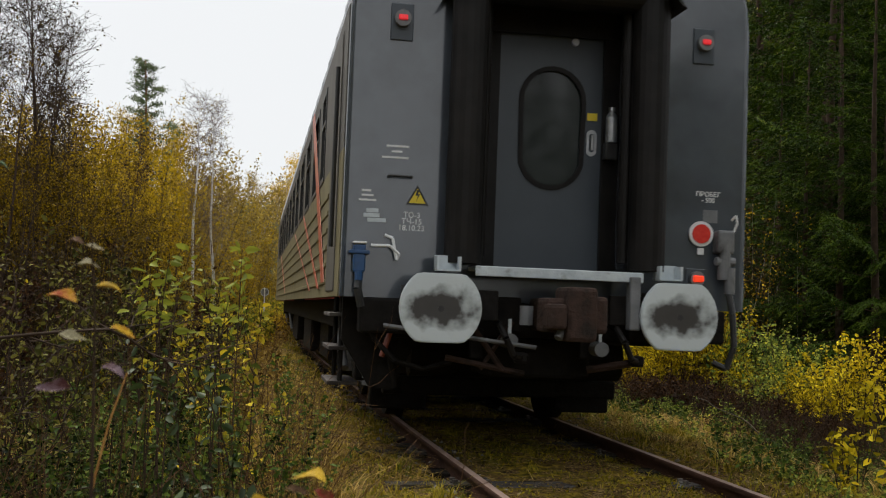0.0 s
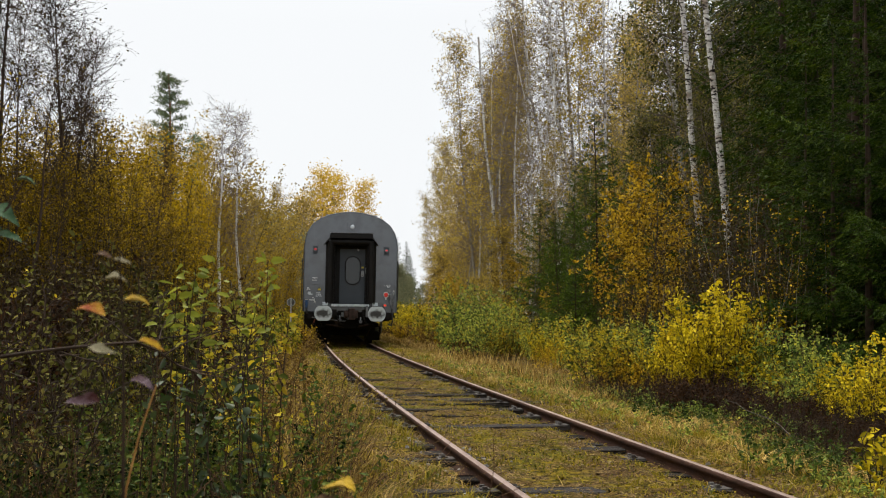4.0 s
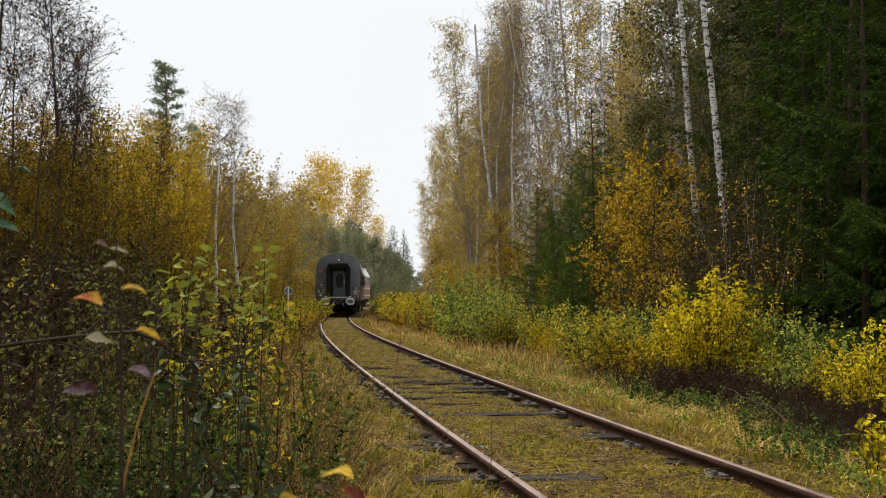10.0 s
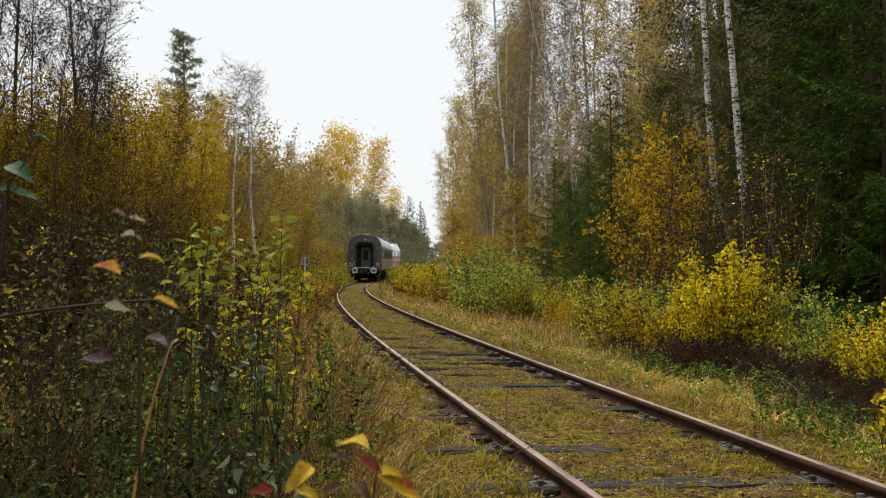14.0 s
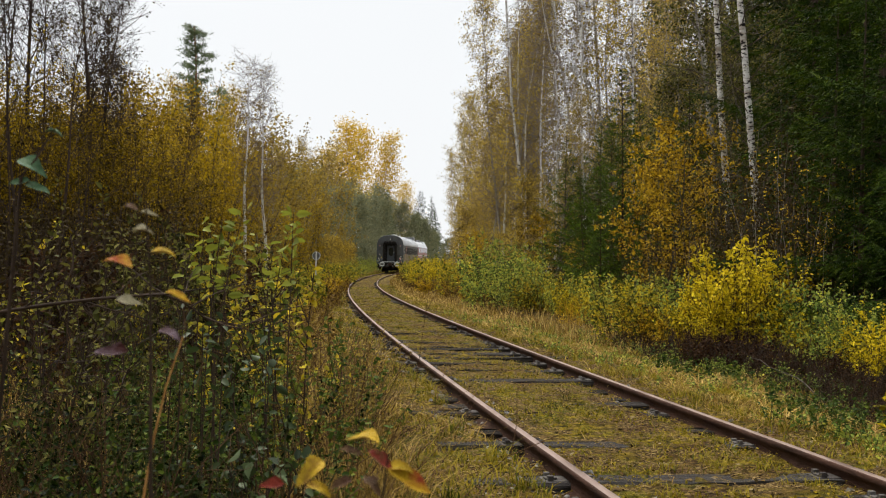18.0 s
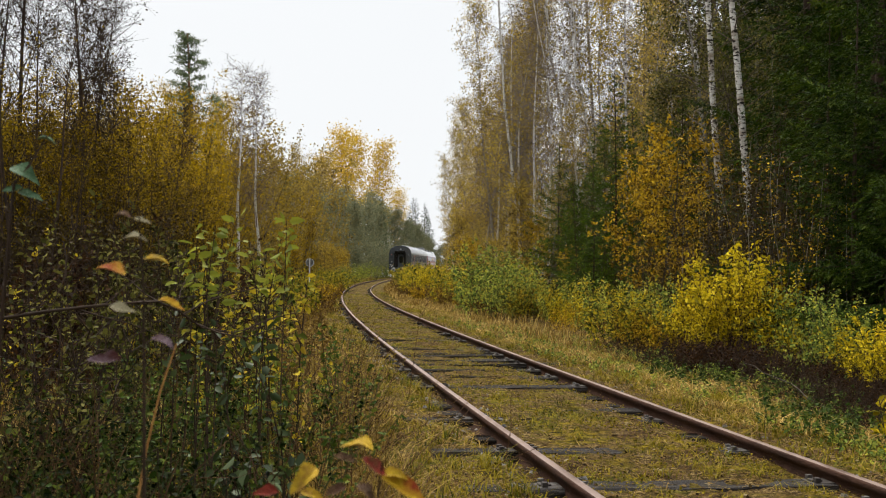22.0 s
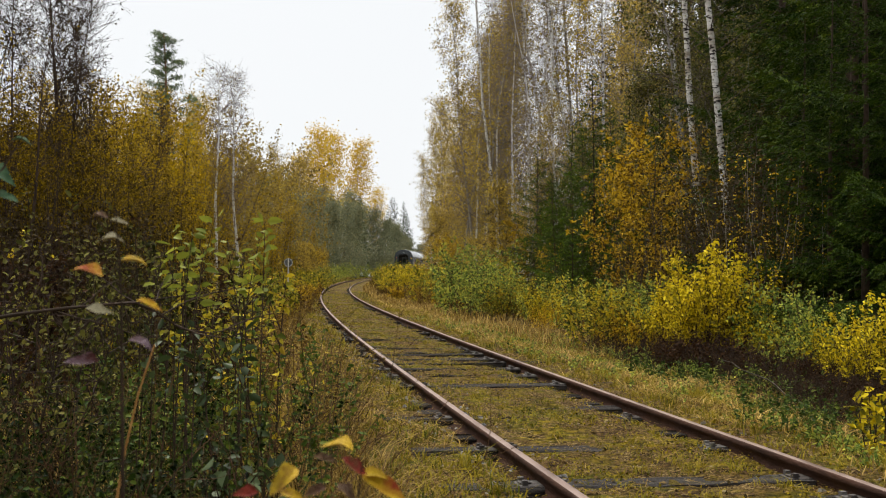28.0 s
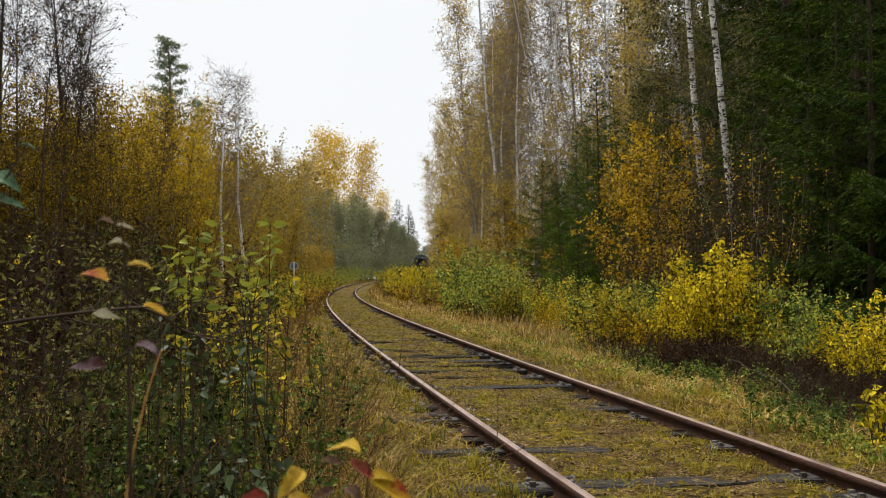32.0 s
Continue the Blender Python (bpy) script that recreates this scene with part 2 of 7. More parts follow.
M["near_brown"] = mat("withered_brown_leaf", [(0.05, 0.026, 0.014), (0.11, 0.06, 0.03), (0.07, 0.03, 0.018)], 40, 0.6, 0, 0.5, 160, stain=(0.20, 0.12, 0.03), stain_scale=50, stain_at=0.58)
M["near_green"] = mat("broad_grey_green_leaf", [(0.05, 0.105, 0.05), (0.085, 0.15, 0.075), (0.06, 0.12, 0.05)], 30, 0.5, 0, 0.4, 120, stain=(0.11, 0.15, 0.09), stain_scale=40, stain_at=0.56)
M["leaf_litter"] = leaf_mat("leaf_litter", [(0.035, 0.020, 0.008), (0.100, 0.055, 0.018), (0.220, 0.140, 0.030), (0.170, 0.115, 0.050), (0.330, 0.270, 0.160)], 0.07, 0.1)
# near-black inner needles and lighter ends: shaded and lit tones of one spruce
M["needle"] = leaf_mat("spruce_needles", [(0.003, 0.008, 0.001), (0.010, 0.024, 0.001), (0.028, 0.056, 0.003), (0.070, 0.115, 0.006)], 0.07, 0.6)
M["needle_tip"] = leaf_mat("light_spruce_needles", [(0.008, 0.018, 0.001), (0.026, 0.048, 0.002), (0.060, 0.092, 0.005), (0.120, 0.150, 0.010)], 0.08, 0.5)
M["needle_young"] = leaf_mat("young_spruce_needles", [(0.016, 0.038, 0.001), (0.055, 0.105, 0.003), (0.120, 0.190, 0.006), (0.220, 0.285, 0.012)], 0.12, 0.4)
M["leaf_tan"] = leaf_mat("pale_gold_leaves", [(0.060, 0.045, 0.016), (0.300, 0.220, 0.055), (0.620, 0.450, 0.070), (0.840, 0.630, 0.090)], 0.20)
M["leaf_aspen"] = leaf_mat("golden_aspen_leaves", [(0.400, 0.270, 0.030), (0.640, 0.440, 0.040), (0.840, 0.610, 0.070)], 0.25)
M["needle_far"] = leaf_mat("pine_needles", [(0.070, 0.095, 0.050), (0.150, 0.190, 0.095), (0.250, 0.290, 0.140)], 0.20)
M["grass"] = leaf_mat("autumn_grass", [(0.014, 0.020, 0.003), (0.092, 0.102, 0.009), (0.350, 0.260, 0.024), (0.160, 0.150, 0.012)], 0.18, 0.5)
M["grass_dry"] = leaf_mat("dry_straw_grass", [(0.050, 0.028, 0.006), (0.230, 0.140, 0.026), (0.720, 0.520, 0.170)], 0.18, 0.3)
M["moss_tuft"] = leaf_mat("moss_tufts", [(0.018, 0.017, 0.002), (0.110, 0.085, 0.005), (0.330, 0.240, 0.012), (0.080, 0.100, 0.008)], 0.10, 0.4)
# near-black tones paint in shaded gaps, the bright end leaf highlights
M["herb"] = leaf_mat("shade_dark_herbs", [(0.002, 0.005, 0.001), (0.006, 0.013, 0.001), (0.024, 0.044, 0.005), (0.180, 0.230, 0.030)], 0.12, 0.15, 0.05)


def marked_bark():
    """White birch bark with black bands and lozenges."""
    m, n, l = nodes_of("marked_white_birch_bark")
    b = n["Principled BSDF"]
    co = n.new("ShaderNodeTexCoord")
    layers = []
    for s, scale in (((2.2, 2.2, 5.0), 4.0), ((0.5, 0.5, 1.6), 2.0)):
        mp = n.new("ShaderNodeMapping")
        mp.inputs["Scale"].default_value = s
        l.new(co.outputs["Object"], mp.inputs["Vector"])
        t = n.new("ShaderNodeTexNoise")
        t.inputs["Scale"].default_value, t.inputs["Detail"].default_value = scale, 4
        l.new(mp.outputs["Vector"], t.inputs["Vector"])
        layers.append(t.outputs["Fac"])
    r = ramp_node(n, [(0.55, 0.52, 0.48), (0.68, 0.66, 0.62), (0.45, 0.41, 0.36), (0.03, 0.025, 0.022), (0.02, 0.018, 0.016)])
    for e, p in zip(r.color_ramp.elements, (0.2, 0.45, 0.555, 0.59, 0.8)):
        e.position = p
    l.new(layers[0], r.inputs["Fac"])
    r2 = ramp_node(n, [(1, 1, 1), (0.5, 0.42, 0.34)])
    r2.color_ramp.elements[0].position, r2.color_ramp.elements[1].position = 0.5, 0.7
    l.new(layers[1], r2.inputs["Fac"])
    mx = n.new("ShaderNodeMix")
    mx.data_type, mx.blend_type = "RGBA", "MULTIPLY"
    mx.inputs["Factor"].default_value = 1.0
    l.new(r.outputs["Color"], mx.inputs["A"])
    l.new(r2.outputs["Color"], mx.inputs["B"])
    l.new(mx.outputs["Result"], b.inputs["Base Color"])
    b.inputs["Roughness"].default_value = 0.7
    return m


M["bark_marked"] = marked_bark()
# dull plant surfaces mirror little of the sky
for key in M:
    if key.startswith(("bark", "twig", "stem", "stalk", "near", "sleeper", "rail_side")):
        M[key].node_tree.nodes["Principled BSDF"].inputs["Specular IOR Level"].default_value = 0.12


# ---- shared building helpers ----
def part(name, data, material, parent=None, label=""):
    """One mesh object, from a bmesh or a mesh, under a thing or a part."""
    if isinstance(data, bmesh.types.BMesh):
        me = bpy.data.meshes.new(name)
        data.to_mesh(me)
        data.free()
    else:
        me = data
    if material is not None and not me.materials:
        me.materials.append(material)
    ob = new(name, me)
    ob.parent = parent
    if label:
        tagged(ob, label)
    return ob


def thing(name, label, category, group="", kind=""):
    return tagged(new(name), label, category, group, kind)


def arrays_mesh(name, verts, faces, smooth=False):
    """A mesh from an array of points and an array of quads (or triangles)."""
    me = bpy.data.meshes.new(name)
    k = faces.shape[1]
    me.vertices.add(len(verts))
    me.vertices.foreach_set("co", np.asarray(verts, np.float32).ravel())
    me.loops.add(faces.size)
    me.loops.foreach_set("vertex_index", np.asarray(faces, np.int32).ravel())
    me.polygons.add(len(faces))
    me.polygons.foreach_set("loop_start", np.arange(0, faces.size, k, dtype=np.int32))
    me.polygons.foreach_set("loop_total", np.full(len(faces), k, np.int32))
    if smooth:
        me.polygons.foreach_set("use_smooth", np.ones(len(faces), bool))
    me.update(calc_edges=True)
    return me


def box(bm, x0, x1, y0, y1, z0, z1, bevel=0.0, m=None):
    got = bmesh.ops.create_cube(bm, size=1)
    vs = got["verts"]
    for v in vs:
        v.co = Vector(((x0 + x1) / 2 + v.co.x * (x1 - x0), (y0 + y1) / 2 + v.co.y * (y1 - y0), (z0 + z1) / 2 + v.co.z * (z1 - z0)))
    if bevel:
        es = list({e for v in vs for e in v.link_edges})
        vs = [v for v in bmesh.ops.bevel(bm, geom=es, offset=bevel, segments=2, affect="EDGES", profile=0.5)["verts"]]
    if m is not None:
        bmesh.ops.transform(bm, matrix=m, verts=vs)
    return vs


def a_box(*a, bevel=0.0):
    bm = bmesh.new()
    box(bm, *a, bevel=bevel)
    return bm


def rod(bm, a, b, r, seg=10, r2=None):
    a, b = Vector(a), Vector(b)
    m = Matrix.Translation((a + b) / 2) @ (b - a).to_track_quat("Z", "Y").to_matrix().to_4x4()
    return bmesh.ops.create_cone(bm, cap_ends=True, segments=seg, radius1=r, radius2=r if r2 is None else r2, depth=(b - a).length, matrix=m)["verts"]


def a_rod(a, b, r, seg=12, r2=None):
    bm = bmesh.new()
    rod(bm, a, b, r, seg, r2)
    return bm


def hose(bm, pts, r, seg=7):
    for a, b in zip(pts[:-1], pts[1:]):
        rod(bm, a, b, r, seg)


def prism(bm, outline, y0, y1):
    """An outline of (x, z) pairs drawn out along y."""
    f = bm.faces.new([bm.verts.new((x, y0, z)) for x, z in outline])
    got = bmesh.ops.extrude_face_region(bm, geom=[f])
    bmesh.ops.translate(bm, vec=(0, y1 - y0, 0), verts=[g for g in got["geom"] if isinstance(g, bmesh.types.BMVert)])
    bmesh.ops.recalc_face_normals(bm, faces=bm.faces)


# ---- the line of the track ----
BEND = (-9.77066e-11, 4.346835e-08, -6.255296e-06, 9.973656e-04, -0.17092927, 2.46283944)
RISE = (-4.74513e-09, 1.597652e-06, -1.312318e-04, 5.969252e-03, -0.0040762)


def axis_x(y):
    y = np.asarray(y, float)
    c = np.clip(y, 4.0, 200.0)
    return np.polyval(BEND, c) + np.polyval(np.polyder(BEND), c) * (y - c)


def axis_z(y):
    return np.polyval(RISE, np.clip(np.asarray(y, float), 0.0, 190.0))


LINE_Y = np.linspace(-40, 420, 4601)
LINE_S = np.concatenate([[0], np.cumsum(np.hypot(np.diff(LINE_Y), np.diff(axis_x(LINE_Y))))])


def along(s):
    """Place and heading (radians clockwise of +y) on the track's middle, s metres along it."""
    y = np.interp(s, LINE_S, LINE_Y)
    e = 0.05
    return np.array([axis_x(y), y, axis_z(y)]), float(np.arctan2(axis_x(y + e) - axis_x(y - e), 2 * e))


def s_at(y):
    return np.interp(y, LINE_Y, LINE_S)


def beside(y, off):
    """A point off metres to the right of the track's middle, at the foot y."""
    h = np.arctan2(axis_x(y + 0.05) - axis_x(y - 0.05), 0.1)
    return axis_x(y) + off * np.cos(h), y - off * np.sin(h)


def waves(x, y):
    return (np.sin(x * 1.3 + y * 0.7) + np.sin(x * 0.57 - y * 1.1 + 2) + 0.6 * np.sin(x * 2.9 + 1.7 * y + 1) + 0.5 * np.sin(4.1 * y - 2.3 * x)) / 3.1


def ground_z(x, y):
    """Mossy bed between the rails, a low shoulder beside it and uneven ground beyond."""
    x, y = np.asarray(x, float), np.asarray(y, float)
    off = x - axis_x(y)
    a = np.abs(off)
    z = axis_z(np.clip(y, -40, 400)) - 0.09
    z = z + 0.028 * np.clip((a - 0.85) / 0.2, 0, 1) * np.clip((1.75 - a) / 0.4, 0, 1) * np.clip((off + 1.5) / 1.5, 0.2, 1)
    z = z - 0.25 * np.clip((a - 1.3) / 1.7, 0, 1) ** 1.5
    z = z + waves(x, y) * 0.020 + waves(x * 3.1, y * 2.7) * 0.016 + waves(x * 7.3, y * 6.1) * 0.014 + waves(x * 13.1 + 1, y * 11.7) * 0.012 + waves(x * 0.2, y * 0.2) * 0.25 * np.clip((a - 3) / 8, 0, 1)
    z = z - 0.048 * np.exp(-((off + 0.90) / 0.11) ** 2) - 0.034 * np.exp(-((off - 0.68) / 0.10) ** 2)
    return z - 0.022 * np.exp(-((a - 0.78) / 0.085) ** 2)


# ---- ground ----
def graded(a, b, fine0, fine1, step, grow=1.18):
    """Grid lines, fine between fine0 and fine1 and ever wider outside."""
    mid = list(np.arange(fine0, fine1 + 1e-6, step))
    lo, hi, d = [], [], step
    x = fine0
    while x > a:
        d *= grow
        x -= d
        lo.append(x)
    d, x = step, fine1
    while x < b:
        d *= grow
        x += d
        hi.append(x)
    return np.array(lo[::-1] + mid + hi)


gu = graded(-1500, 1500, -3.4, 3.8, 0.065, 1.16)
gv = graded(-300, 2600, 4.0, 26.0, 0.13, 1.035)
gv = gv[gv < 2600]
GU, GV = np.meshgrid(gu, gv)
GX = axis_x(np.clip(GV, -60, 330)) + GU
GZ = ground_z(GX, np.clip(GV, -60, 330))
GZ = np.where(GV > 330, ground_z(axis_x(330.0) + 40, 330.0), GZ)
gi = np.arange(GU.size).reshape(GU.shape)
gf = np.stack([gi[:-1, :-1], gi[:-1, 1:], gi[1:, 1:], gi[1:, :-1]], -1).reshape(-1, 4)


def ground_material():
    m, n, l = nodes_of("mossy_ground")
    b = n["Principled BSDF"]
    co = n.new("ShaderNodeTexCoord")

    def tex(s, detail=11):
        t = n.new("ShaderNodeTexNoise")
        t.inputs["Scale"].default_value, t.inputs["Detail"].default_value = s, detail
        l.new(co.outputs["Object"], t.inputs["Vector"])
        return t.outputs["Fac"]

    def ramp(fac, cols, lo=0.32, hi=0.68):
        r = ramp_node(n, cols)
        for i, e in enumerate(r.color_ramp.elements):
            e.position = lo + (hi - lo) * i / (len(cols) - 1)
        l.new(fac, r.inputs["Fac"])
        return r.outputs["Color"]

    def mix(f, a, c):
        x = n.new("ShaderNodeMix")
        x.data_type = "RGBA"
        l.new(f, x.inputs["Factor"])
        l.new(a, x.inputs["A"])
        l.new(c, x.inputs["B"])
        return x.outputs["Result"]
    moss = ramp(tex(14), [(0.022, 0.017, 0.002), (0.150, 0.108, 0.007), (0.36, 0.25, 0.018)], 0.34, 0.68)
    soil = ramp(tex(22), [(0.010, 0.006, 0.003), (0.095, 0.052, 0.018), (0.27, 0.165, 0.06)], 0.34, 0.70)
    litter = ramp(tex(55), [(0.008, 0.005, 0.002), (0.15, 0.09, 0.03), (0.42, 0.30, 0.12)], 0.38, 0.66)
    green = ramp(tex(20), [(0.018, 0.022, 0.003), (0.12, 0.115, 0.010), (0.27, 0.225, 0.018)], 0.34, 0.68)
    moss = mix(ramp(tex(0.9), [(0, 0, 0), (1, 1, 1)], 0.45, 0.60), moss, green)
    c = mix(ramp(tex(1.7), [(0, 0, 0), (1, 1, 1)], 0.42, 0.58), moss, soil)
    c = mix(ramp(tex(6.5), [(0, 0, 0), (1, 1, 1)], 0.47, 0.60), c, litter)
    l.new(c, b.inputs["Base Color"])
    b.inputs["Roughness"].default_value = 0.95
    b.inputs["Specular IOR Level"].default_value = 0.1
    bp = n.new("ShaderNodeBump")
    bp.inputs["Strength"].default_value, bp.inputs["Distance"].default_value = 1.0, 0.06
    l.new(tex(60, 12), bp.inputs["Height"])
    l.new(bp.outputs["Normal"], b.inputs["Normal"])
    return m


ground = part("ground", arrays_mesh("ground", np.stack([GX, GV, GZ], -1).reshape(-1, 3), gf, True), ground_material())
tagged(ground, "mossy yellow-brown ground with fallen leaves along a forest line", "ground", kind="structure")

# ---- rails ----
RAIL = [(-0.066, -0.152), (0.066, -0.152), (0.066, -0.142), (0.012, -0.125), (0.009, -0.05), (0.030, -0.036), (0.033, -0.008),
        (0.024, 0.0), (0.011, 0.0006), (-0.011, 0.0006), (-0.024, 0.0), (-0.033, -0.008), (-0.030, -0.036), (-0.009, -0.05), (-0.012, -0.125), (-0.066, -0.142)]


def rail(off, s0, s1):
    ss = np.concatenate([np.arange(s0, s0 + 70, 0.6), np.arange(s0 + 70, s1, 1.8)])
    vs = []
    for s in ss:
        p, h = along(s)
        for u, w in RAIL:
            vs.append((p[0] + (off + u) * math.cos(h), p[1] - (off + u) * math.sin(h), p[2] + w))
    k = len(RAIL)
    fs = [[i * k + j, i * k + (j + 1) % k, (i + 1) * k + (j + 1) % k, (i + 1) * k + j] for i in range(len(ss) - 1) for j in range(k)]
    me = arrays_mesh("rail", np.array(vs), np.array(fs))
    me.materials.append(M["rail_side"])
    me.materials.append(M["rail_top"])
    idx = np.array([1 if j in (7, 8, 9) else 0 for i in range(len(ss) - 1) for j in range(k)], np.int32)
    me.polygons.foreach_set("material_index", idx)
    return me


track = tagged(new("railway_track"), "rusty single railway track with half-buried timber sleepers", "railway track", kind="structure")
for off in (-0.797, 0.797):
    part("rail", rail(off, s_at(-12.0), s_at(300.0)), None, track, "rusty steel rail with a worn head")


# ---- the train: materials ----
# the darker patches paint cloudy reflections into the end wall's colour
M["grey_paint"] = mat("dark_grey_end_paint", [(0.044, 0.052, 0.064), (0.066, 0.077, 0.092), (0.052, 0.061, 0.074)], 1.6, 0.16, 0, 0.14, 2, stain=(0.036, 0.042, 0.050), stain_scale=1.3, stain_at=0.54)
M["door_paint"] = mat("blue_grey_door_paint", [(0.034, 0.044, 0.056), (0.046, 0.058, 0.071)], 2, 0.4, 0, 0.04, 10)
M["rubber"] = mat("black_rubber", [(0.006, 0.0055, 0.005), (0.015, 0.013, 0.012)], 5, 0.5, 0, 0.15, 20)
M["dark_steel"] = mat("near_black_steel", [(0.004, 0.0036, 0.0032), (0.013, 0.011, 0.0095), (0.007, 0.006, 0.005)], 7, 0.8, 0.1, 0.4, 25, stain=(0.07, 0.045, 0.03), stain_at=0.66)
M["iron_grey"] = mat("grey_ironwork", [(0.12, 0.125, 0.13), (0.20, 0.205, 0.21)], 6, 0.6, 0.1, 0.2, 30, stain=(0.03, 0.027, 0.025), stain_at=0.58, stain_scale=5)
M["pale_steel"] = mat("pale_painted_steel", [(0.42, 0.47, 0.50), (0.58, 0.63, 0.65)], 8, 0.5, 0.1, 0.2, 30, stain=(0.14, 0.13, 0.12), stain_at=0.60, stain_scale=9)
M["rust"] = mat("rusty_coupler_iron", [(0.016, 0.010, 0.007), (0.050, 0.026, 0.018), (0.028, 0.015, 0.011)], 8, 0.85, 0.2, 0.6, 30)
M["side_low"] = mat("khaki_side_paint", [(0.15, 0.132, 0.075), (0.20, 0.178, 0.105)], 2, 0.55, 0, 0.05, 8, stain=(0.10, 0.085, 0.05), stain_at=0.6)
M["side_high"] = mat("grey_side_paint", [(0.085, 0.080, 0.072), (0.125, 0.118, 0.105)], 2, 0.55, 0, 0.05, 8, stain=(0.065, 0.058, 0.05), stain_at=0.62)
M["side_red"] = mat("red_livery_paint", [(0.34, 0.075, 0.04), (0.42, 0.10, 0.055)], 3, 0.4)
M["roof_paint"] = mat("light_grey_roof", [(0.58, 0.60, 0.63), (0.68, 0.70, 0.73)], 1.2, 0.35, 0.1, 0.05, 8, stain=(0.33, 0.33, 0.34), stain_at=0.6)
M["white_mark"] = mat("white_marking", [(0.65, 0.66, 0.66), (0.75, 0.76, 0.76)], 20, 0.6)
M["yellow_mark"] = mat("yellow_sign_enamel", [(0.72, 0.55, 0.02), (0.78, 0.60, 0.03)], 9, 0.4)
M["black_mark"] = mat("black_marking", [(0.015, 0.015, 0.015), (0.03, 0.03, 0.03)], 9, 0.5)
M["blue_box"] = mat("blue_socket_enamel", [(0.012, 0.050, 0.14), (0.022, 0.080, 0.20)], 9, 0.4, stain=(0.02, 0.03, 0.05), stain_scale=9)
M["red_disc"] = mat("red_reflector", [(0.62, 0.03, 0.025), (0.72, 0.06, 0.04)], 30, 0.25)
M["red_lamp"] = glow("lit_red_lamp", (0.8, 0.03, 0.04), 0.35)
M["orange_lamp"] = glow("lit_orange_red_lamp", (0.9, 0.06, 0.02), 0.6)
M["white_lamp"] = glow("white_lamp_lens", (0.6, 0.63, 0.66), 0.03)
M["loco_red"] = mat("dark_red_locomotive_paint", [(0.20, 0.035, 0.028), (0.27, 0.05, 0.035)], 2, 0.4, stain=(0.12, 0.035, 0.03))
M["silver"] = mat("galvanised_metal", [(0.35, 0.36, 0.37), (0.5, 0.51, 0.52)], 12, 0.4, 0.8, 0.2, 30)


def window_glass():
    m, n, l = nodes_of("dark_window_glass")
    b = n["Principled BSDF"]
    b.inputs["Base Color"].default_value = (0.015, 0.02, 0.018, 1)
    b.inputs["Roughness"].default_value = 0.06
    b.inputs["Specular IOR Level"].default_value = 0.55
    return m


M["glass"] = window_glass()
for key in ("side_high", "side_low"):
    M[key].node_tree.nodes["Principled BSDF"].inputs["Specular IOR Level"].default_value = 0.08
enamel = M["grey_paint"].node_tree.nodes["Principled BSDF"]
enamel.inputs["Coat Weight"].default_value, enamel.inputs["Coat Roughness"].default_value, enamel.inputs["Coat IOR"].default_value = 0.9, 0.09, 1.6
for key in ("rubber", "dark_steel"):
    M[key].node_tree.nodes["Principled BSDF"].inputs["Specular IOR Level"].default_value = 0.18


def buffer_face():
    """White paint worn dark across the middle, where buffers meet."""
    m, n, l = nodes_of("worn_buffer_face")
    b = n["Principled BSDF"]
    co = n.new("ShaderNodeTexCoord")
    mp = n.new("ShaderNodeMapping")
    mp.inputs["Scale"].default_value = (3.5, 0.0, 7.0)
    l.new(co.outputs["Object"], mp.inputs["Vector"])
    g = n.new("ShaderNodeVectorMath")
    g.operation = "LENGTH"
    l.new(mp.outputs["Vector"], g.inputs[0])
    t = n.new("ShaderNodeTexNoise")
    t.inputs["Scale"].default_value, t.inputs["Detail"].default_value = 9, 7
    l.new(co.outputs["Object"], t.inputs["Vector"])
    a = n.new("ShaderNodeMath")
    a.operation = "MULTIPLY_ADD"
    a.inputs[1].default_value = 1.5
    l.new(t.outputs["Fac"], a.inputs[0])
    l.new(g.outputs["Value"], a.inputs[2])
    r = ramp_node(n, [(0.030, 0.028, 0.025), (0.048, 0.045, 0.042), (0.34, 0.37, 0.37), (0.56, 0.61, 0.62)])
    for e, p in zip(r.color_ramp.elements, (0.0, 0.70, 0.84, 1.0)):
        e.position = p
    h = n.new("ShaderNodeMath")
    h.operation = "MULTIPLY"
    h.inputs[1].default_value = 0.52
    l.new(a.outputs[0], h.inputs[0])
    l.new(h.outputs[0], r.inputs["Fac"])
    l.new(r.outputs["Color"], b.inputs["Base Color"])
    b.inputs["Roughness"].default_value = 0.55
    bp = n.new("ShaderNodeBump")
    bp.inputs["Strength"].default_value, bp.inputs["Distance"].default_value = 0.3, 0.01
    l.new(t.outputs["Fac"], bp.inputs["Height"])
    l.new(bp.outputs["Normal"], b.inputs["Normal"])
    return m


M["buffer_face"] = buffer_face()


def words(text, size, material, parent, m, label):
    cu = bpy.data.curves.new("words", "FONT")
    cu.body, cu.size, cu.extrude, cu.align_x, cu.offset = text, size, 0.001, "CENTER", size * 0.012
    tmp = new("words", cu)
    me = bpy.data.meshes.new_from_object(tmp.evaluated_get(bpy.context.evaluated_depsgraph_get()))
    bpy.data.objects.remove(tmp)
    me.materials.clear()
    ob = part("lettering", me, material, parent, label)
    ob.matrix_basis = m
    return ob


CAR_L = 24.4
HALF, SILL = 1.553, 1.12
ROOF = [(-1.553, 3.28), (-1.535, 3.5), (-1.46, 3.75), (-1.30, 4.03), (-1.03, 4.24), (-0.7, 4.37), (-0.35, 4.445), (0, 4.47),
        (0.35, 4.445), (0.7, 4.37), (1.03, 4.24), (1.30, 4.03), (1.46, 3.77), (1.535, 3.5), (1.553, 3.28)]
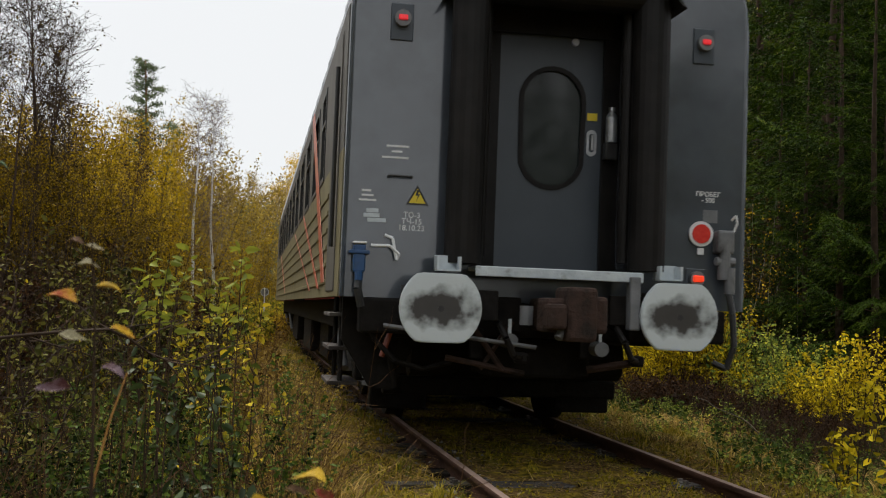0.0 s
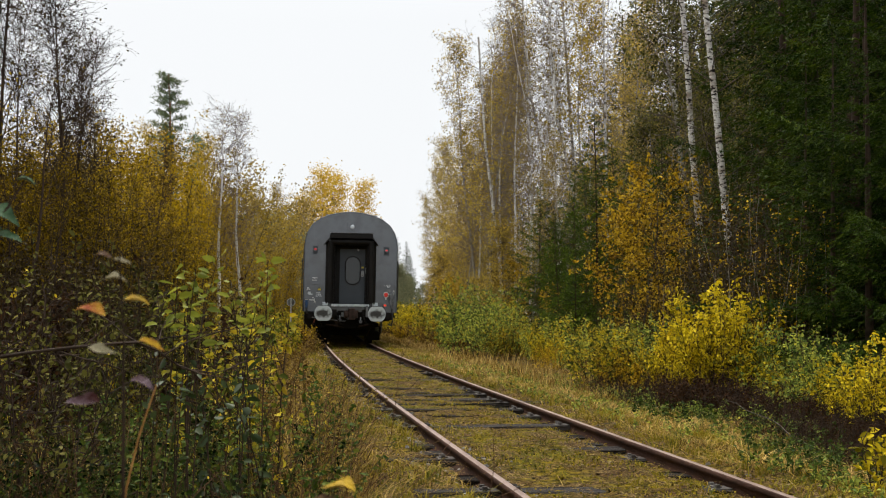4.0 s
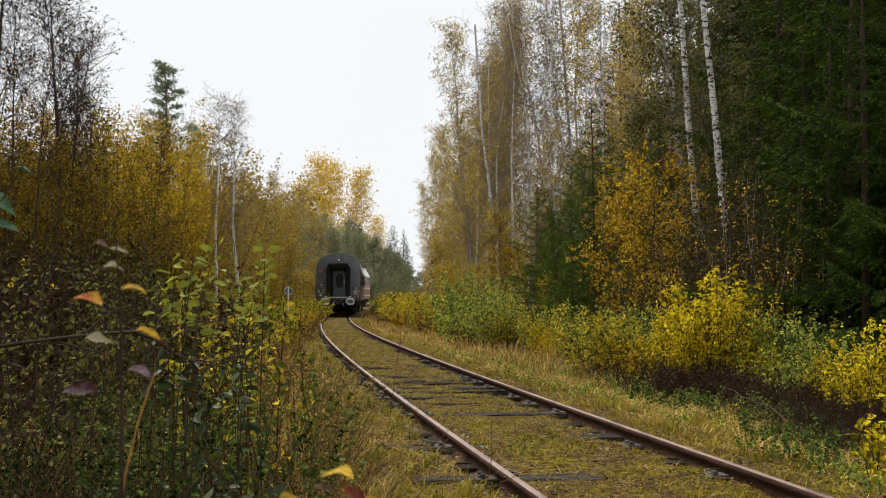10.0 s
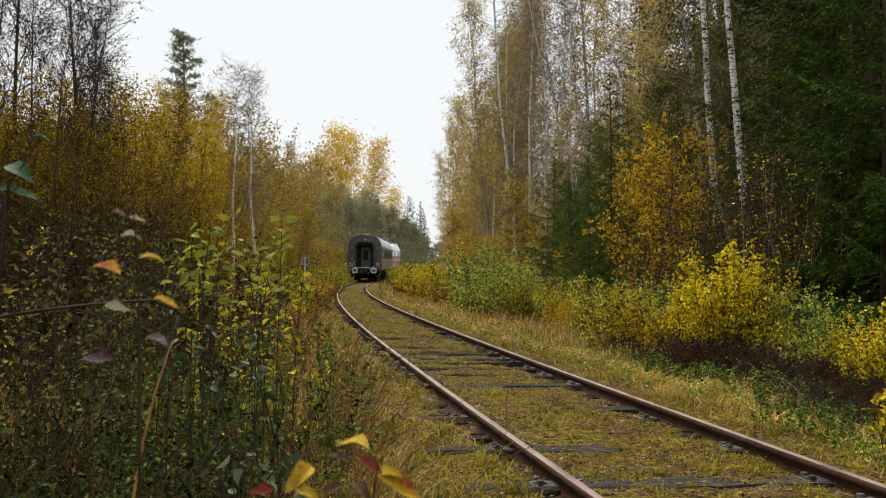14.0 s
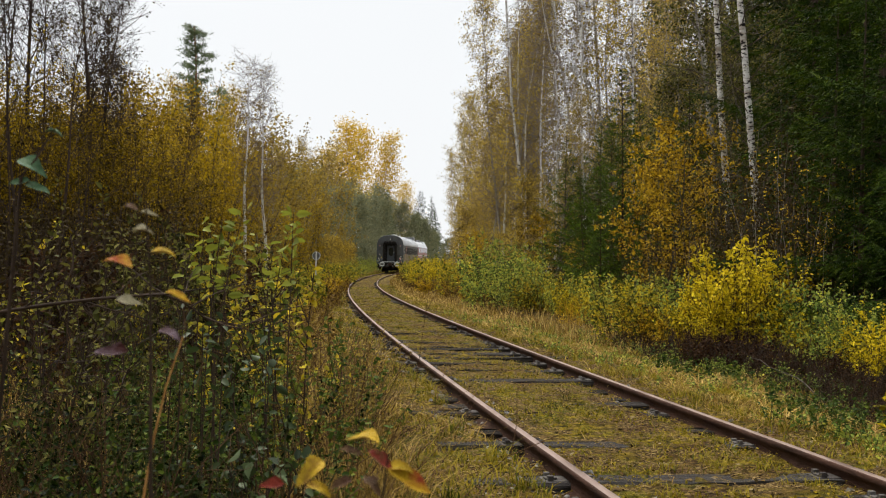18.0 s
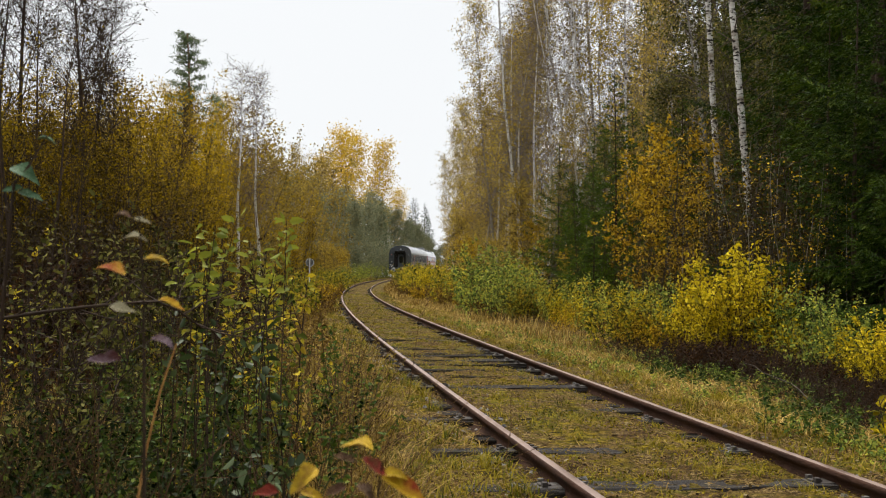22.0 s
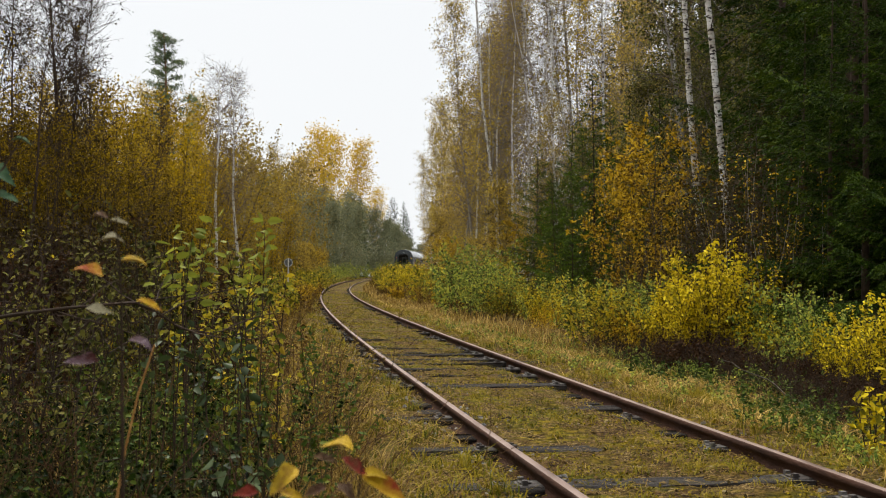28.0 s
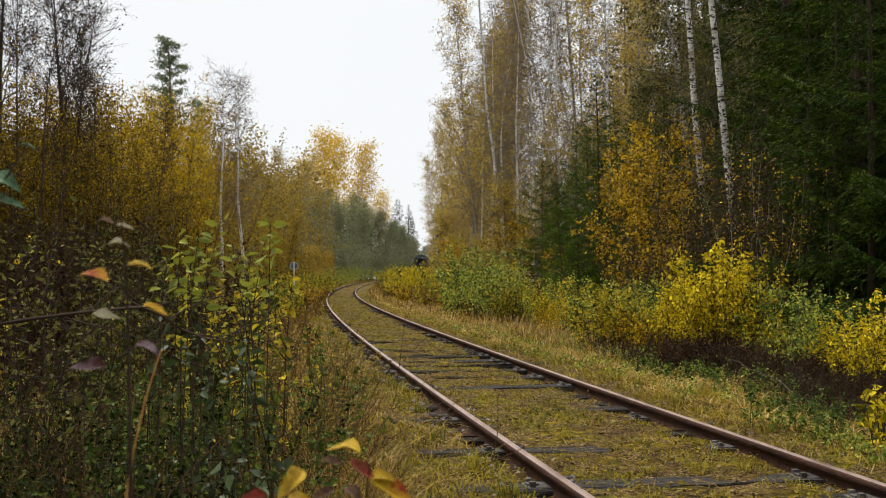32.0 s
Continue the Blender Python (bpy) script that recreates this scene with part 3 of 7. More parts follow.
FACE_M = Matrix.Rotation(radians(90), 4, "X")   # lettering stands on the end wall, read from behind


def ring(outline, hole, y0, y1):
    """A plate between an outline and a hole with as many corners, from y0 to y1."""
    bm = bmesh.new()
    k = len(outline)
    vs = [[bm.verts.new((x, y, z)) for x, z in o] for y in (y0, y1) for o in (outline, hole)]
    for i in range(k):
        j = (i + 1) % k
        bm.faces.new((vs[0][i], vs[0][j], vs[1][j], vs[1][i]))
        bm.faces.new((vs[2][j], vs[2][i], vs[3][i], vs[3][j]))
        bm.faces.new((vs[0][j], vs[0][i], vs[2][i], vs[2][j]))
        bm.faces.new((vs[1][i], vs[1][j], vs[3][j], vs[3][i]))
    bmesh.ops.recalc_face_normals(bm, faces=bm.faces)
    return bm


def slab(outline, y0, y1):
    bm = bmesh.new()
    prism(bm, outline, y0, y1)
    return bm


def oval(cx, cz, w, h, k=24):
    """A standing oval with straight flanks."""
    r, out = w / 2, []
    for i in range(k):
        a = 2 * math.pi * i / k
        out.append((cx + r * math.cos(a), cz + math.copysign(h / 2 - r, math.sin(a)) + r * math.sin(a)))
    return out


def fan(outline_len, w0, w1, z0, z1, k):
    """Points on a rectangle, spread like those of an oval of k corners."""
    out = []
    for i in range(k):
        a = 2 * math.pi * i / k
        c, s = math.cos(a), math.sin(a)
        q = 1 / max(abs(c), abs(s))
        out.append(((w0 + w1) / 2 + c * q * (w1 - w0) / 2, (z0 + z1) / 2 + s * q * (z1 - z0) / 2))
    return out


def wheelset(parent, y, r=0.475):
    ws = new("wheelset")
    ws.parent = parent
    for sx in (-1, 1):
        bm = bmesh.new()
        rod(bm, (sx * 0.745, 0, 0), (sx * 0.875, 0, 0), r, 28)
        rod(bm, (sx * 0.715, 0, 0), (sx * 0.745, 0, 0), r + 0.028, 28)
        rod(bm, (sx * 0.875, 0, 0), (sx * 0.95, 0, 0), 0.13, 14)
        for a in range(6):
            c, s = math.cos(a * 1.047), math.sin(a * 1.047)
            rod(bm, (sx * 0.87, c * 0.28, s * 0.28), (sx * 0.885, c * 0.28, s * 0.28), 0.05, 8)
        part("wheel", bm, M["dark_steel"], ws)
    part("axle", a_rod((-0.73, 0, 0), (0.73, 0, 0), 0.08, 12), M["dark_steel"], ws)
    ws.matrix_basis = pose(0, y, r)
    return ws


def bogie(parent, y):
    """Side frames, springs, bolster and axle boxes."""
    b = part("bogie", a_box(-0.9, 0.9, y - 0.25, y + 0.25, 0.55, 0.75, bevel=0.03), M["dark_steel"], parent)
    for sx in (-1, 1):
        bm = bmesh.new()
        box(bm, sx * 1.03 - 0.06, sx * 1.03 + 0.06, y - 1.55, y + 1.55, 0.58, 0.74, 0.02)
        part("side_frame", bm, M["dark_steel"], b)
        for wy in (-1.2, 1.2):
            part("axle_box", a_box(sx * 1.05 - 0.14, sx * 1.05 + 0.14, y + wy - 0.17, y + wy + 0.17, 0.33, 0.62, bevel=0.03), M["dark_steel"], b)
            for k in (-0.27, 0.27):
                bm = bmesh.new()
                for c in range(5):
                    rod(bm, (sx * 1.03, y + wy + k, 0.30 + c * 0.065), (sx * 1.03, y + wy + k, 0.335 + c * 0.065), 0.10, 12)
                rod(bm, (sx * 1.03, y + wy + k, 0.29), (sx * 1.03, y + wy + k, 0.62), 0.06, 8)
                part("spring", bm, M["iron_grey"], b)
        part("damper", a_rod((sx * 1.22, y - 0.5, 0.40), (sx * 1.28, y - 0.1, 0.85), 0.045, 10), M["iron_grey"], b, "pale grey slanting damper")
    return b


def carriage():
    car = thing("railway_carriage", "grey passenger railway carriage with a gangway door and white buffers", "railway carriage")
    # shell
    for sx in (-1, 1):
        bm = bmesh.new()
        box(bm, sx * HALF - 0.03, sx * HALF + 0.03, 0.02, CAR_L, SILL, 2.22)
        for z in (1.25, 1.40, 1.55, 1.70, 1.85, 2.0):
            box(bm, sx * (HALF + 0.03) - 0.012, sx * (HALF + 0.03) + 0.012, 1.5, CAR_L - 1.4, z - 0.022, z + 0.022, 0.008)
        part("side_wall", bm, M["side_low"], car, "khaki ribbed lower side wall")
        bm = bmesh.new()
        wins = [(2.35, 2.95)] + [(3.55 + i * 1.82, 4.55 + i * 1.82) for i in range(10)] + [(21.7, 22.3)]
        y = 1.35
        for a, b in wins:
            box(bm, sx * HALF - 0.03, sx * HALF + 0.03, y, a, 2.22, 3.12)
            y = b
        box(bm, sx * HALF - 0.03, sx * HALF + 0.03, y, CAR_L, 2.22, 3.12)
        box(bm, sx * HALF - 0.03, sx * HALF + 0.03, 1.35, CAR_L, 3.12, 3.30)
        box(bm, sx * HALF - 0.03, sx * HALF + 0.03, 0.02, 0.42, 2.22, 3.30)
        box(bm, sx * HALF - 0.03, sx * HALF + 0.03, 0.42, 1.35, 3.2, 3.30)
        part("side_wall", bm, M["side_high"], car, "grey upper side wall")
        for a, b in wins:
            w = part("window", a_box(sx * HALF - 0.012, sx * HALF + 0.004, a, b, 2.22, 3.12), M["glass"], car, "dark carriage window")
            bm = bmesh.new()
            for q in ((a, a + 0.05, 2.22, 3.12), (b - 0.05, b, 2.22, 3.12), (a + 0.05, b - 0.05, 2.22, 2.27), (a + 0.05, b - 0.05, 3.07, 3.12), (a + 0.05, b - 0.05, 2.78, 2.81)):
                box(bm, sx * (HALF + 0.02) - 0.02, sx * (HALF + 0.02) + 0.022, *q)
            part("window_frame", bm, M["black_mark"], w)
        door = part("side_door", a_box(sx * HALF - 0.04, sx * HALF + 0.012, 0.44, 1.33, 1.16, 3.18, bevel=0.01), M["side_high"], car, "grey boarding door")
        part("door_window", a_box(sx * (HALF + 0.014) - 0.006, sx * (HALF + 0.014) + 0.006, 0.62, 1.15, 2.15, 3.0, bevel=0.004), M["glass"], door)
        part("handrail", a_rod((sx * (HALF + 0.07), 0.40, 1.5), (sx * (HALF + 0.07), 0.40, 2.9), 0.018, 8), M["black_mark"], door)
        for i, (y0, z0, y1, z1, wd) in enumerate(((1.5, 1.25, 4.6, 3.25, 0.20), (2.3, 1.2, 6.4, 2.2, 0.12), (4.0, 1.2, 9.5, 2.15, 0.09), (14.0, 1.25, 19.0, 2.2, 0.12))):
            bm = bmesh.new()
            x = sx * (HALF + 0.046)
            f = [bm.verts.new((x, y0, z0)), bm.verts.new((x, y0 + wd * 2.2, z0)), bm.verts.new((x, y1 + wd * 2.2, z1)), bm.verts.new((x, y1, z1))]
            bm.faces.new(f)
            got = bmesh.ops.extrude_face_region(bm, geom=bm.faces[:])
            bmesh.ops.translate(bm, vec=(-sx * 0.004, 0, 0), verts=[v for v in got["geom"] if isinstance(v, bmesh.types.BMVert)])
            part("livery_stripe", bm, M["side_red"], car, "slanting red livery stripe")
        bm = bmesh.new()
        low = 0.45 if sx < 0 else 0.96
        hose(bm, [(sx * 1.50, 0.55, low), (sx * 1.50, 0.55, 1.15)], 0.02)
        st = part("boarding_step", bm, M["dark_steel"], car)
        part("stringer", a_rod((sx * 1.50, 1.2, low), (sx * 1.50, 1.2, 1.15), 0.02, 8), M["dark_steel"], st)
        for z in (0.45, 0.72, 0.98) if sx < 0 else (0.98,):
            part("tread", a_box(sx * 1.46 - 0.14, sx * 1.46 + 0.10, 0.5, 1.25, z - 0.015, z + 0.015, bevel=0.005), M["plate"], st, "worn steel tread")
    bm = bmesh.new()
    prism(bm, ROOF + [(1.50, 3.28), (-1.50, 3.28)], 0.30, CAR_L)
    roof = part("roof", bm, M["roof_paint"], car, "light grey curved roof")
    for f in roof.data.polygons:
        f.use_smooth = abs(f.normal.y) < 0.5
    for i in range(22):
        bm = bmesh.new()
        y = 0.9 + i * 1.08
        for (xa, za), (xb, zb) in zip(ROOF[:-1], ROOF[1:]):
            rod(bm, (xa * 1.004, y, za + 0.006), (xb * 1.004, y, zb + 0.006), 0.014, 5)
        part("roof_rib", bm, M["roof_paint"], roof)
    for y, x in ((3.2, 0), (7.5, 0), (12, 0), (16.8, 0), (21, 0)):
        bm = bmesh.new()
        rod(bm, (x, y, 4.44), (x, y, 4.56), 0.16, 16)
        rod(bm, (x, y, 4.56), (x, y, 4.60), 0.26, 16, 0.08)
        part("roof_vent", bm, M["roof_paint"], roof)
    part("underframe", a_box(-1.35, 1.35, 0.25, CAR_L - 0.2, 0.82, 1.12, bevel=0.02), M["dark_steel"], car)
    for y0, y1, w in ((6.6, 8.4, 1.2), (9.2, 11.6, 1.3), (12.4, 13.6, 1.1), (14.6, 17.2, 1.3)):
        part("equipment_box", a_box(-w, w, y0, y1, 0.32, 0.82, bevel=0.03), M["dark_steel"], car)
    # end wall with the doorway cut through it
    out = [(-HALF, SILL), (-0.62, SILL), (0.62, SILL), (HALF, SILL)] + [(x, z) for x, z in ROOF[::-1]]
    hole = [(-0.62, 1.36), (-0.62, 1.36), (0.62, 1.36), (0.62, 1.36)]
    for x, z in ROOF[::-1]:
        hole.append((max(-0.62, min(0.62, x * 0.9)), 3.50 if abs(x) < 1.4 else 3.4))
    part("end_wall", ring(out, hole, -0.02, 0.30), M["grey_paint"], car, "dark grey steel end wall with cloudy reflections partly painted in")
    bm = bmesh.new()
    for (xa, za), (xb, zb) in zip(ROOF[:-1], ROOF[1:]):
        rod(bm, (xa, -0.005, za), (xb, -0.005, zb), 0.022, 8)
    for sx in (-1, 1):
        rod(bm, (sx * HALF, -0.005, SILL), (sx * HALF, -0.005, 3.28), 0.022, 8)
    part("corner_moulding", bm, M["grey_paint"], car)
    for sx in (-1, 1):
        part("roof_shackle", a_rod((sx * 0.75 - 0.12, 0.25, 4.39), (sx * 0.75 + 0.12, 0.25, 4.39), 0.02, 8), M["iron_grey"], roof)
    # recess and gangway door
    bm = bmesh.new()
    for sx in (-1, 1):
        box(bm, sx * 0.64 - 0.015, sx * 0.64 + 0.015, 0.05, 0.42, 1.36, 3.52)
    box(bm, -0.62, 0.62, 0.05, 0.42, 3.49, 3.52)
    box(bm, -0.62, 0.62, 0.05, 0.42, 1.34, 1.37)
    part("door_recess", bm, M["rubber"], car)
    # added black sheets cover bright surfaces and imitate shade in the recess top
    part("dark_top_sheet", a_box(-0.61, 0.61, 0.27, 0.295, 3.25, 3.485), M["rubber"], car)
    part("dark_recess_sheet", a_box(-0.612, 0.612, 0.0, 0.265, 3.455, 3.485), M["rubber"], car)
    part("door_frame", ring([(-0.62, 1.37), (0.62, 1.37), (0.62, 3.49), (-0.62, 3.49)], [(-0.36, 1.40), (0.49, 1.40), (0.49, 3.36), (-0.36, 3.36)], 0.30, 0.36), M["rubber"], car)
    ov = oval(0.08, 2.52, 0.48, 0.92)
    door = part("gangway_door", ring(fan(0, -0.36, 0.49, 1.40, 3.36, 24), ov, 0.33, 0.36), M["door_paint"], car, "blue-grey gangway door with an oval window")
    part("door_glass", slab(ov, 0.345, 0.355), M["glass"], door, "dark oval window")
    part("window_seal", ring(oval(0.08, 2.52, 0.55, 0.99), oval(0.08, 2.52, 0.475, 0.915), 0.315, 0.33), M["rubber"], door)
    part("handle_plate", ring(oval(0.41, 2.42, 0.085, 0.21), oval(0.41, 2.42, 0.045, 0.15), 0.322, 0.332), M["silver"], door, "steel door handle plate")
    part("door_handle", a_rod((0.41, 0.30, 2.36), (0.41, 0.30, 2.48), 0.012, 8), M["silver"], door)
    part("sticker", a_box(0.37, 0.45, 0.322, 0.33, 2.60, 2.66), M["yellow_mark"], door, "yellow sticker")
    bm = bmesh.new()
    rod(bm, (0.545, 0.24, 2.42), (0.545, 0.24, 2.62), 0.045, 14)
    rod(bm, (0.545, 0.24, 2.62), (0.545, 0.24, 2.67), 0.045, 14, 0.02)
    rod(bm, (0.545, 0.24, 2.67), (0.545, 0.24, 2.70), 0.025, 10)
    part("lock_cylinder", bm, M["silver"], car, "silver cylinder on the door post")
    part("lock_holder", a_box(0.495, 0.595, 0.22, 0.31, 2.28, 2.42, bevel=0.01), M["black_mark"], car)
    bm = bmesh.new()
    rod(bm, (0.25, 0.30, 3.22), (0.25, 0.33, 3.22), 0.03, 10)
    part("peephole", bm, M["silver"], door)
    # rubber gangway bellows: two uprights and a top roll, with a sheet-metal hood
    for sx in (-1, 1):
        bm = bmesh.new()
        rod(bm, (sx * 0.70, -0.20, 1.39), (sx * 0.70, -0.20, 3.48), 0.14, 20)
        box(bm, sx * 0.70 - 0.09, sx * 0.70 + 0.09, -0.16, 0.0, 1.42, 3.46, 0.02)
        rod(bm, (sx * 0.56, -0.08, 1.45), (sx * 0.56, -0.08, 3.44), 0.05, 12)
        part("bellows_upright", bm, M["rubber"], car, "black rubber gangway roll")
    bm = bmesh.new()
    rod(bm, (-0.70, -0.20, 3.46), (0.70, -0.20, 3.46), 0.115, 20)
    box(bm, -0.70, 0.70, -0.16, 0.0, 3.38, 3.55, 0.02)
    part("bellows_top", bm, M["rubber"], car)
    bm = bmesh.new()
    hood = [(-0.86, 3.38), (-0.90, 3.36), (-0.72, 3.60), (-0.70, 3.74), (0.70, 3.74), (0.72, 3.60), (0.90, 3.36), (0.86, 3.38), (0.70, 3.57), (-0.70, 3.57)]
    prism(bm, hood, -0.40, -0.02)
    part("gangway_hood", bm, M["rubber"], car, "black hood over the gangway")
    part("hood_strip", a_box(-0.70, 0.70, -0.405, -0.03, 3.742, 3.752), M["iron_grey"], car)
    fp = part("footplate", a_box(-0.62, 0.62, -0.34, -0.02, 1.345, 1.375, bevel=0.006), M["pale_steel"], car, "pale scuffed steel footplate")
    part("lip", a_box(-0.63, 0.63, -0.365, -0.345, 1.30, 1.372, bevel=0.006), M["pale_steel"], fp)
    # buffers
    for sx in (-1, 1):
        bm = bmesh.new()
        rod(bm, (sx * 0.885, 0.02, 1.06), (sx * 0.885, -0.20, 1.06), 0.15, 20, 0.125)
        box(bm, sx * 0.885 - 0.19, sx * 0.885 + 0.19, -0.03, 0.02, 0.88, 1.24, 0.02)
        bf = part("buffer", bm, M["dark_steel"], car)
        part("plunger", a_rod((sx * 0.885, -0.18, 1.06), (sx * 0.885, -0.41, 1.06), 0.085, 16), M["dark_steel"], bf)
        pts = []
        for i in range(40):
            a = 2 * math.pi * i / 40
            pts.append((0.295 * math.cos(a), max(-0.245, min(0.245, 0.295 * math.sin(a)))))
        bm = bmesh.new()
        prism(bm, pts, -0.02, 0.02)
        bmesh.ops.bevel(bm, geom=[e for e in bm.edges if abs(e.verts[0].co.y - e.verts[1].co.y) < 1e-4 and e.verts[0].co.y < 0], offset=0.008, segments=2, affect="EDGES")
        head = part("buffer_head", bm, M["buffer_face"], bf, "white buffer head worn black across the middle")
        head.location = (sx * 0.885, -0.43, 1.06)
        part("bolt_hole", a_rod((sx * 0.885, -0.452, 1.055), (sx * 0.885, -0.446, 1.055), 0.022, 14), M["black_mark"], bf)
        bm = bmesh.new()
        x0 = sx * 0.83
        box(bm, x0 - 0.085, x0 + 0.085, -0.40, -0.26, 1.325, 1.335)
        for q in (-0.08, 0.08):
            box(bm, x0 + q - 0.008, x0 + q + 0.008, -0.40, -0.26, 1.335, 1.43)
        box(bm, x0 - 0.085, x0 + 0.085, -0.27, -0.26, 1.335, 1.44)
        part("step_bracket", bm, M["pale_steel"], car, "pale steel bracket over a buffer")
    part("headstock", a_box(-1.42, 1.42, -0.04, 0.16, 0.86, 1.115, bevel=0.02), M["dark_steel"], car)
    part("footplate_bracket", a_box(0.52, 0.60, -0.40, -0.30, 0.95, 1.34, bevel=0.01), M["iron_grey"], car)
    part("footplate_arm", a_box(0.40, 0.62, -0.30, -0.24, 0.98, 1.20, bevel=0.01), M["dark_steel"], car)
    part("footplate_arm", a_box(-0.62, -0.44, -0.30, -0.24, 0.98, 1.20, bevel=0.01), M["dark_steel"], car)
    # automatic coupler
    bm = bmesh.new()
    box(bm, -0.14, 0.14, -0.45, 0.0, 0.92, 1.16, 0.03)
    box(bm, -0.06, 0.16, -0.78, -0.42, 0.86, 1.24, 0.03)
    box(bm, 0.16, 0.34, -0.72, -0.50, 0.92, 1.18, 0.03, Matrix.Rotation(radians(-8), 4, "Z"))
    box(bm, -0.30, -0.08, -0.66, -0.46, 0.92, 1.16, 0.03, Matrix.Rotation(radians(10), 4, "Z"))
    cp = part("coupler", bm, M["rust"], car, "rusty automatic coupler head")
    part("knuckle", a_box(-0.20, -0.06, -0.80, -0.62, 0.94, 1.12, bevel=0.03), M["rust"], cp)
    part("chain_eye", a_rod((-0.10, -0.70, 0.88), (-0.04, -0.66, 0.98), 0.03, 10), M["iron_grey"], cp)
    part("uncoupling_rod", a_rod((-1.25, -0.12, 0.92), (-0.15, -0.30, 0.80), 0.016, 8), M["iron_grey"], car)
    # brake hose cocks and hanging hoses
    for sx, x in ((-1, -0.42), (1, 0.46)):
        bm = bmesh.new()
        hose(bm, [(x, -0.1, 0.98), (x, -0.30, 0.95), (x + 0.02, -0.42, 0.86), (x + 0.08, -0.40, 0.74), (x + 0.16, -0.28, 0.72)], 0.024, 9)
        part("brake_hose", bm, M["rubber"], car)
        part("hose_head", a_box(x + 0.12, x + 0.22, -0.30, -0.20, 0.68, 0.76, bevel=0.02), M["dark_steel"], car)
    part("air_cock", a_rod((-0.24, -0.34, 0.96), (-0.24, -0.34, 1.10), 0.05, 12), M["iron_grey"], car)
    # ironwork and pipes behind the buffers
    for x0, z0, x1, z1, rr in ((-0.62, 0.98, -0.36, 0.62, 0.022), (-0.52, 0.62, -0.30, 0.98, 0.018), (0.30, 0.64, 0.62, 0.70, 0.03), (-0.78, 0.70, -0.20, 0.60, 0.022)):
        part("brake_lever", a_rod((x0, -0.10, z0), (x1, -0.16, z1), rr, 8), M["rust"], car)
    for x0, x1, z0, z1 in ((-0.40, -0.22, 0.90, 1.16), (0.24, 0.42, 0.72, 0.90), (-0.60, -0.50, 0.70, 0.92), (0.62, 0.76, 0.86, 1.10)):
        part("bracket", a_box(x0, x1, -0.10, -0.045, z0, z1, bevel=0.012), M["dark_steel"], car)
    for x, z in ((-0.33, 0.84), (0.36, 0.80)):
        cock = part("end_cock", a_rod((x, -0.05, z), (x, -0.26, z), 0.055, 14), M["iron_grey"], car)
        part("tap_handle", a_box(x - 0.012, x + 0.012, -0.22, -0.20, z, z + 0.16, bevel=0.004), M["pale_steel"], cock)
    for sx in (-1,):
        bm = bmesh.new()
        hose(bm, [(sx * 1.38, 0.1, 1.02), (sx * 1.30, 0.05, 0.82), (sx * 1.14, 0.02, 0.66), (sx * 0.92, 0.05, 0.60), (sx * 0.70, 0.1, 0.66)], 0.02, 8)
        part("air_pipe", bm, M["dark_steel"], car)
        part("end_beam", a_box(sx * 0.62 - 0.45, sx * 0.62 + 0.45, 2.28, 2.40, 0.42, 0.58, bevel=0.02), M["dark_steel"], car)
    # lamps, marker disc, sockets
    for sx in (-1, 1):
        pl = part("lamp_plate", a_box(sx * 1.19 - 0.085, sx * 1.19 + 0.085, -0.035, -0.02, 3.04, 3.32, bevel=0.006), M["door_paint"], car)
        part("lamp_hood", a_rod((sx * 1.19, -0.03, 3.20), (sx * 1.19, -0.085, 3.20), 0.062, 18), M["iron_grey"], pl)
        part("tail_lamp", a_box(sx * 1.19 - 0.034, sx * 1.19 + 0.034, -0.098, -0.086, 3.182, 3.222, bevel=0.008), M["red_lamp"], pl, "lit red tail lamp")
    pl = part("lamp_plate", a_box(-0.14, 0.14, -0.035, -0.02, 3.84, 4.10, bevel=0.008), M["grey_paint"], car)
    bm = bmesh.new()
    bmesh.ops.create_uvsphere(bm, u_segments=20, v_segments=12, radius=0.07, matrix=pose(0.03, -0.05, 3.98) @ Matrix.Diagonal((1, 0.55, 1, 1)))
    part("head_lamp", bm, M["white_lamp"], pl, "round white lamp")
    pl = part("lamp_plate", a_box(1.09, 1.26, -0.035, -0.02, 1.26, 1.44, bevel=0.006), M["grey_paint"], car)
    part("lamp_hood", a_rod((1.17, -0.03, 1.36), (1.17, -0.075, 1.36), 0.058, 18), M["iron_grey"], pl)
    part("tail_lamp", a_box(1.13, 1.215, -0.09, -0.076, 1.335, 1.385, bevel=0.01), M["orange_lamp"], pl, "lit orange-red tail lamp")
    disc = part("marker_disc", a_rod((1.20, -0.03, 1.71), (1.20, -0.05, 1.71), 0.098, 28), M["white_mark"], car, "round tail marker with a white rim and red middle")
    part("red_centre", a_rod((1.20, -0.05, 1.71), (1.20, -0.058, 1.71), 0.074, 28), M["red_disc"], disc)
    part("disc_tab", a_box(1.175, 1.225, -0.045, -0.03, 1.55, 1.60), M["white_mark"], disc)
    bm = bmesh.new()
    box(bm, -1.49, -1.40, -0.13, -0.02, 1.30, 1.50, 0.012)
    box(bm, -1.52, -1.37, -0.14, -0.02, 1.43, 1.46, 0.008)
    rod(bm, (-1.445, -0.12, 1.24), (-1.445, -0.12, 1.31), 0.03, 12)
    so = part("cable_socket", bm, M["blue_box"], car, "blue cable socket box")
    bm = bmesh.new()
    hose(bm, [(-1.44, -0.10, 1.30), (-1.45, -0.12, 1.18), (-1.42, -0.10, 1.05)], 0.03, 9)
    part("cable", bm, M["black_mark"], so)
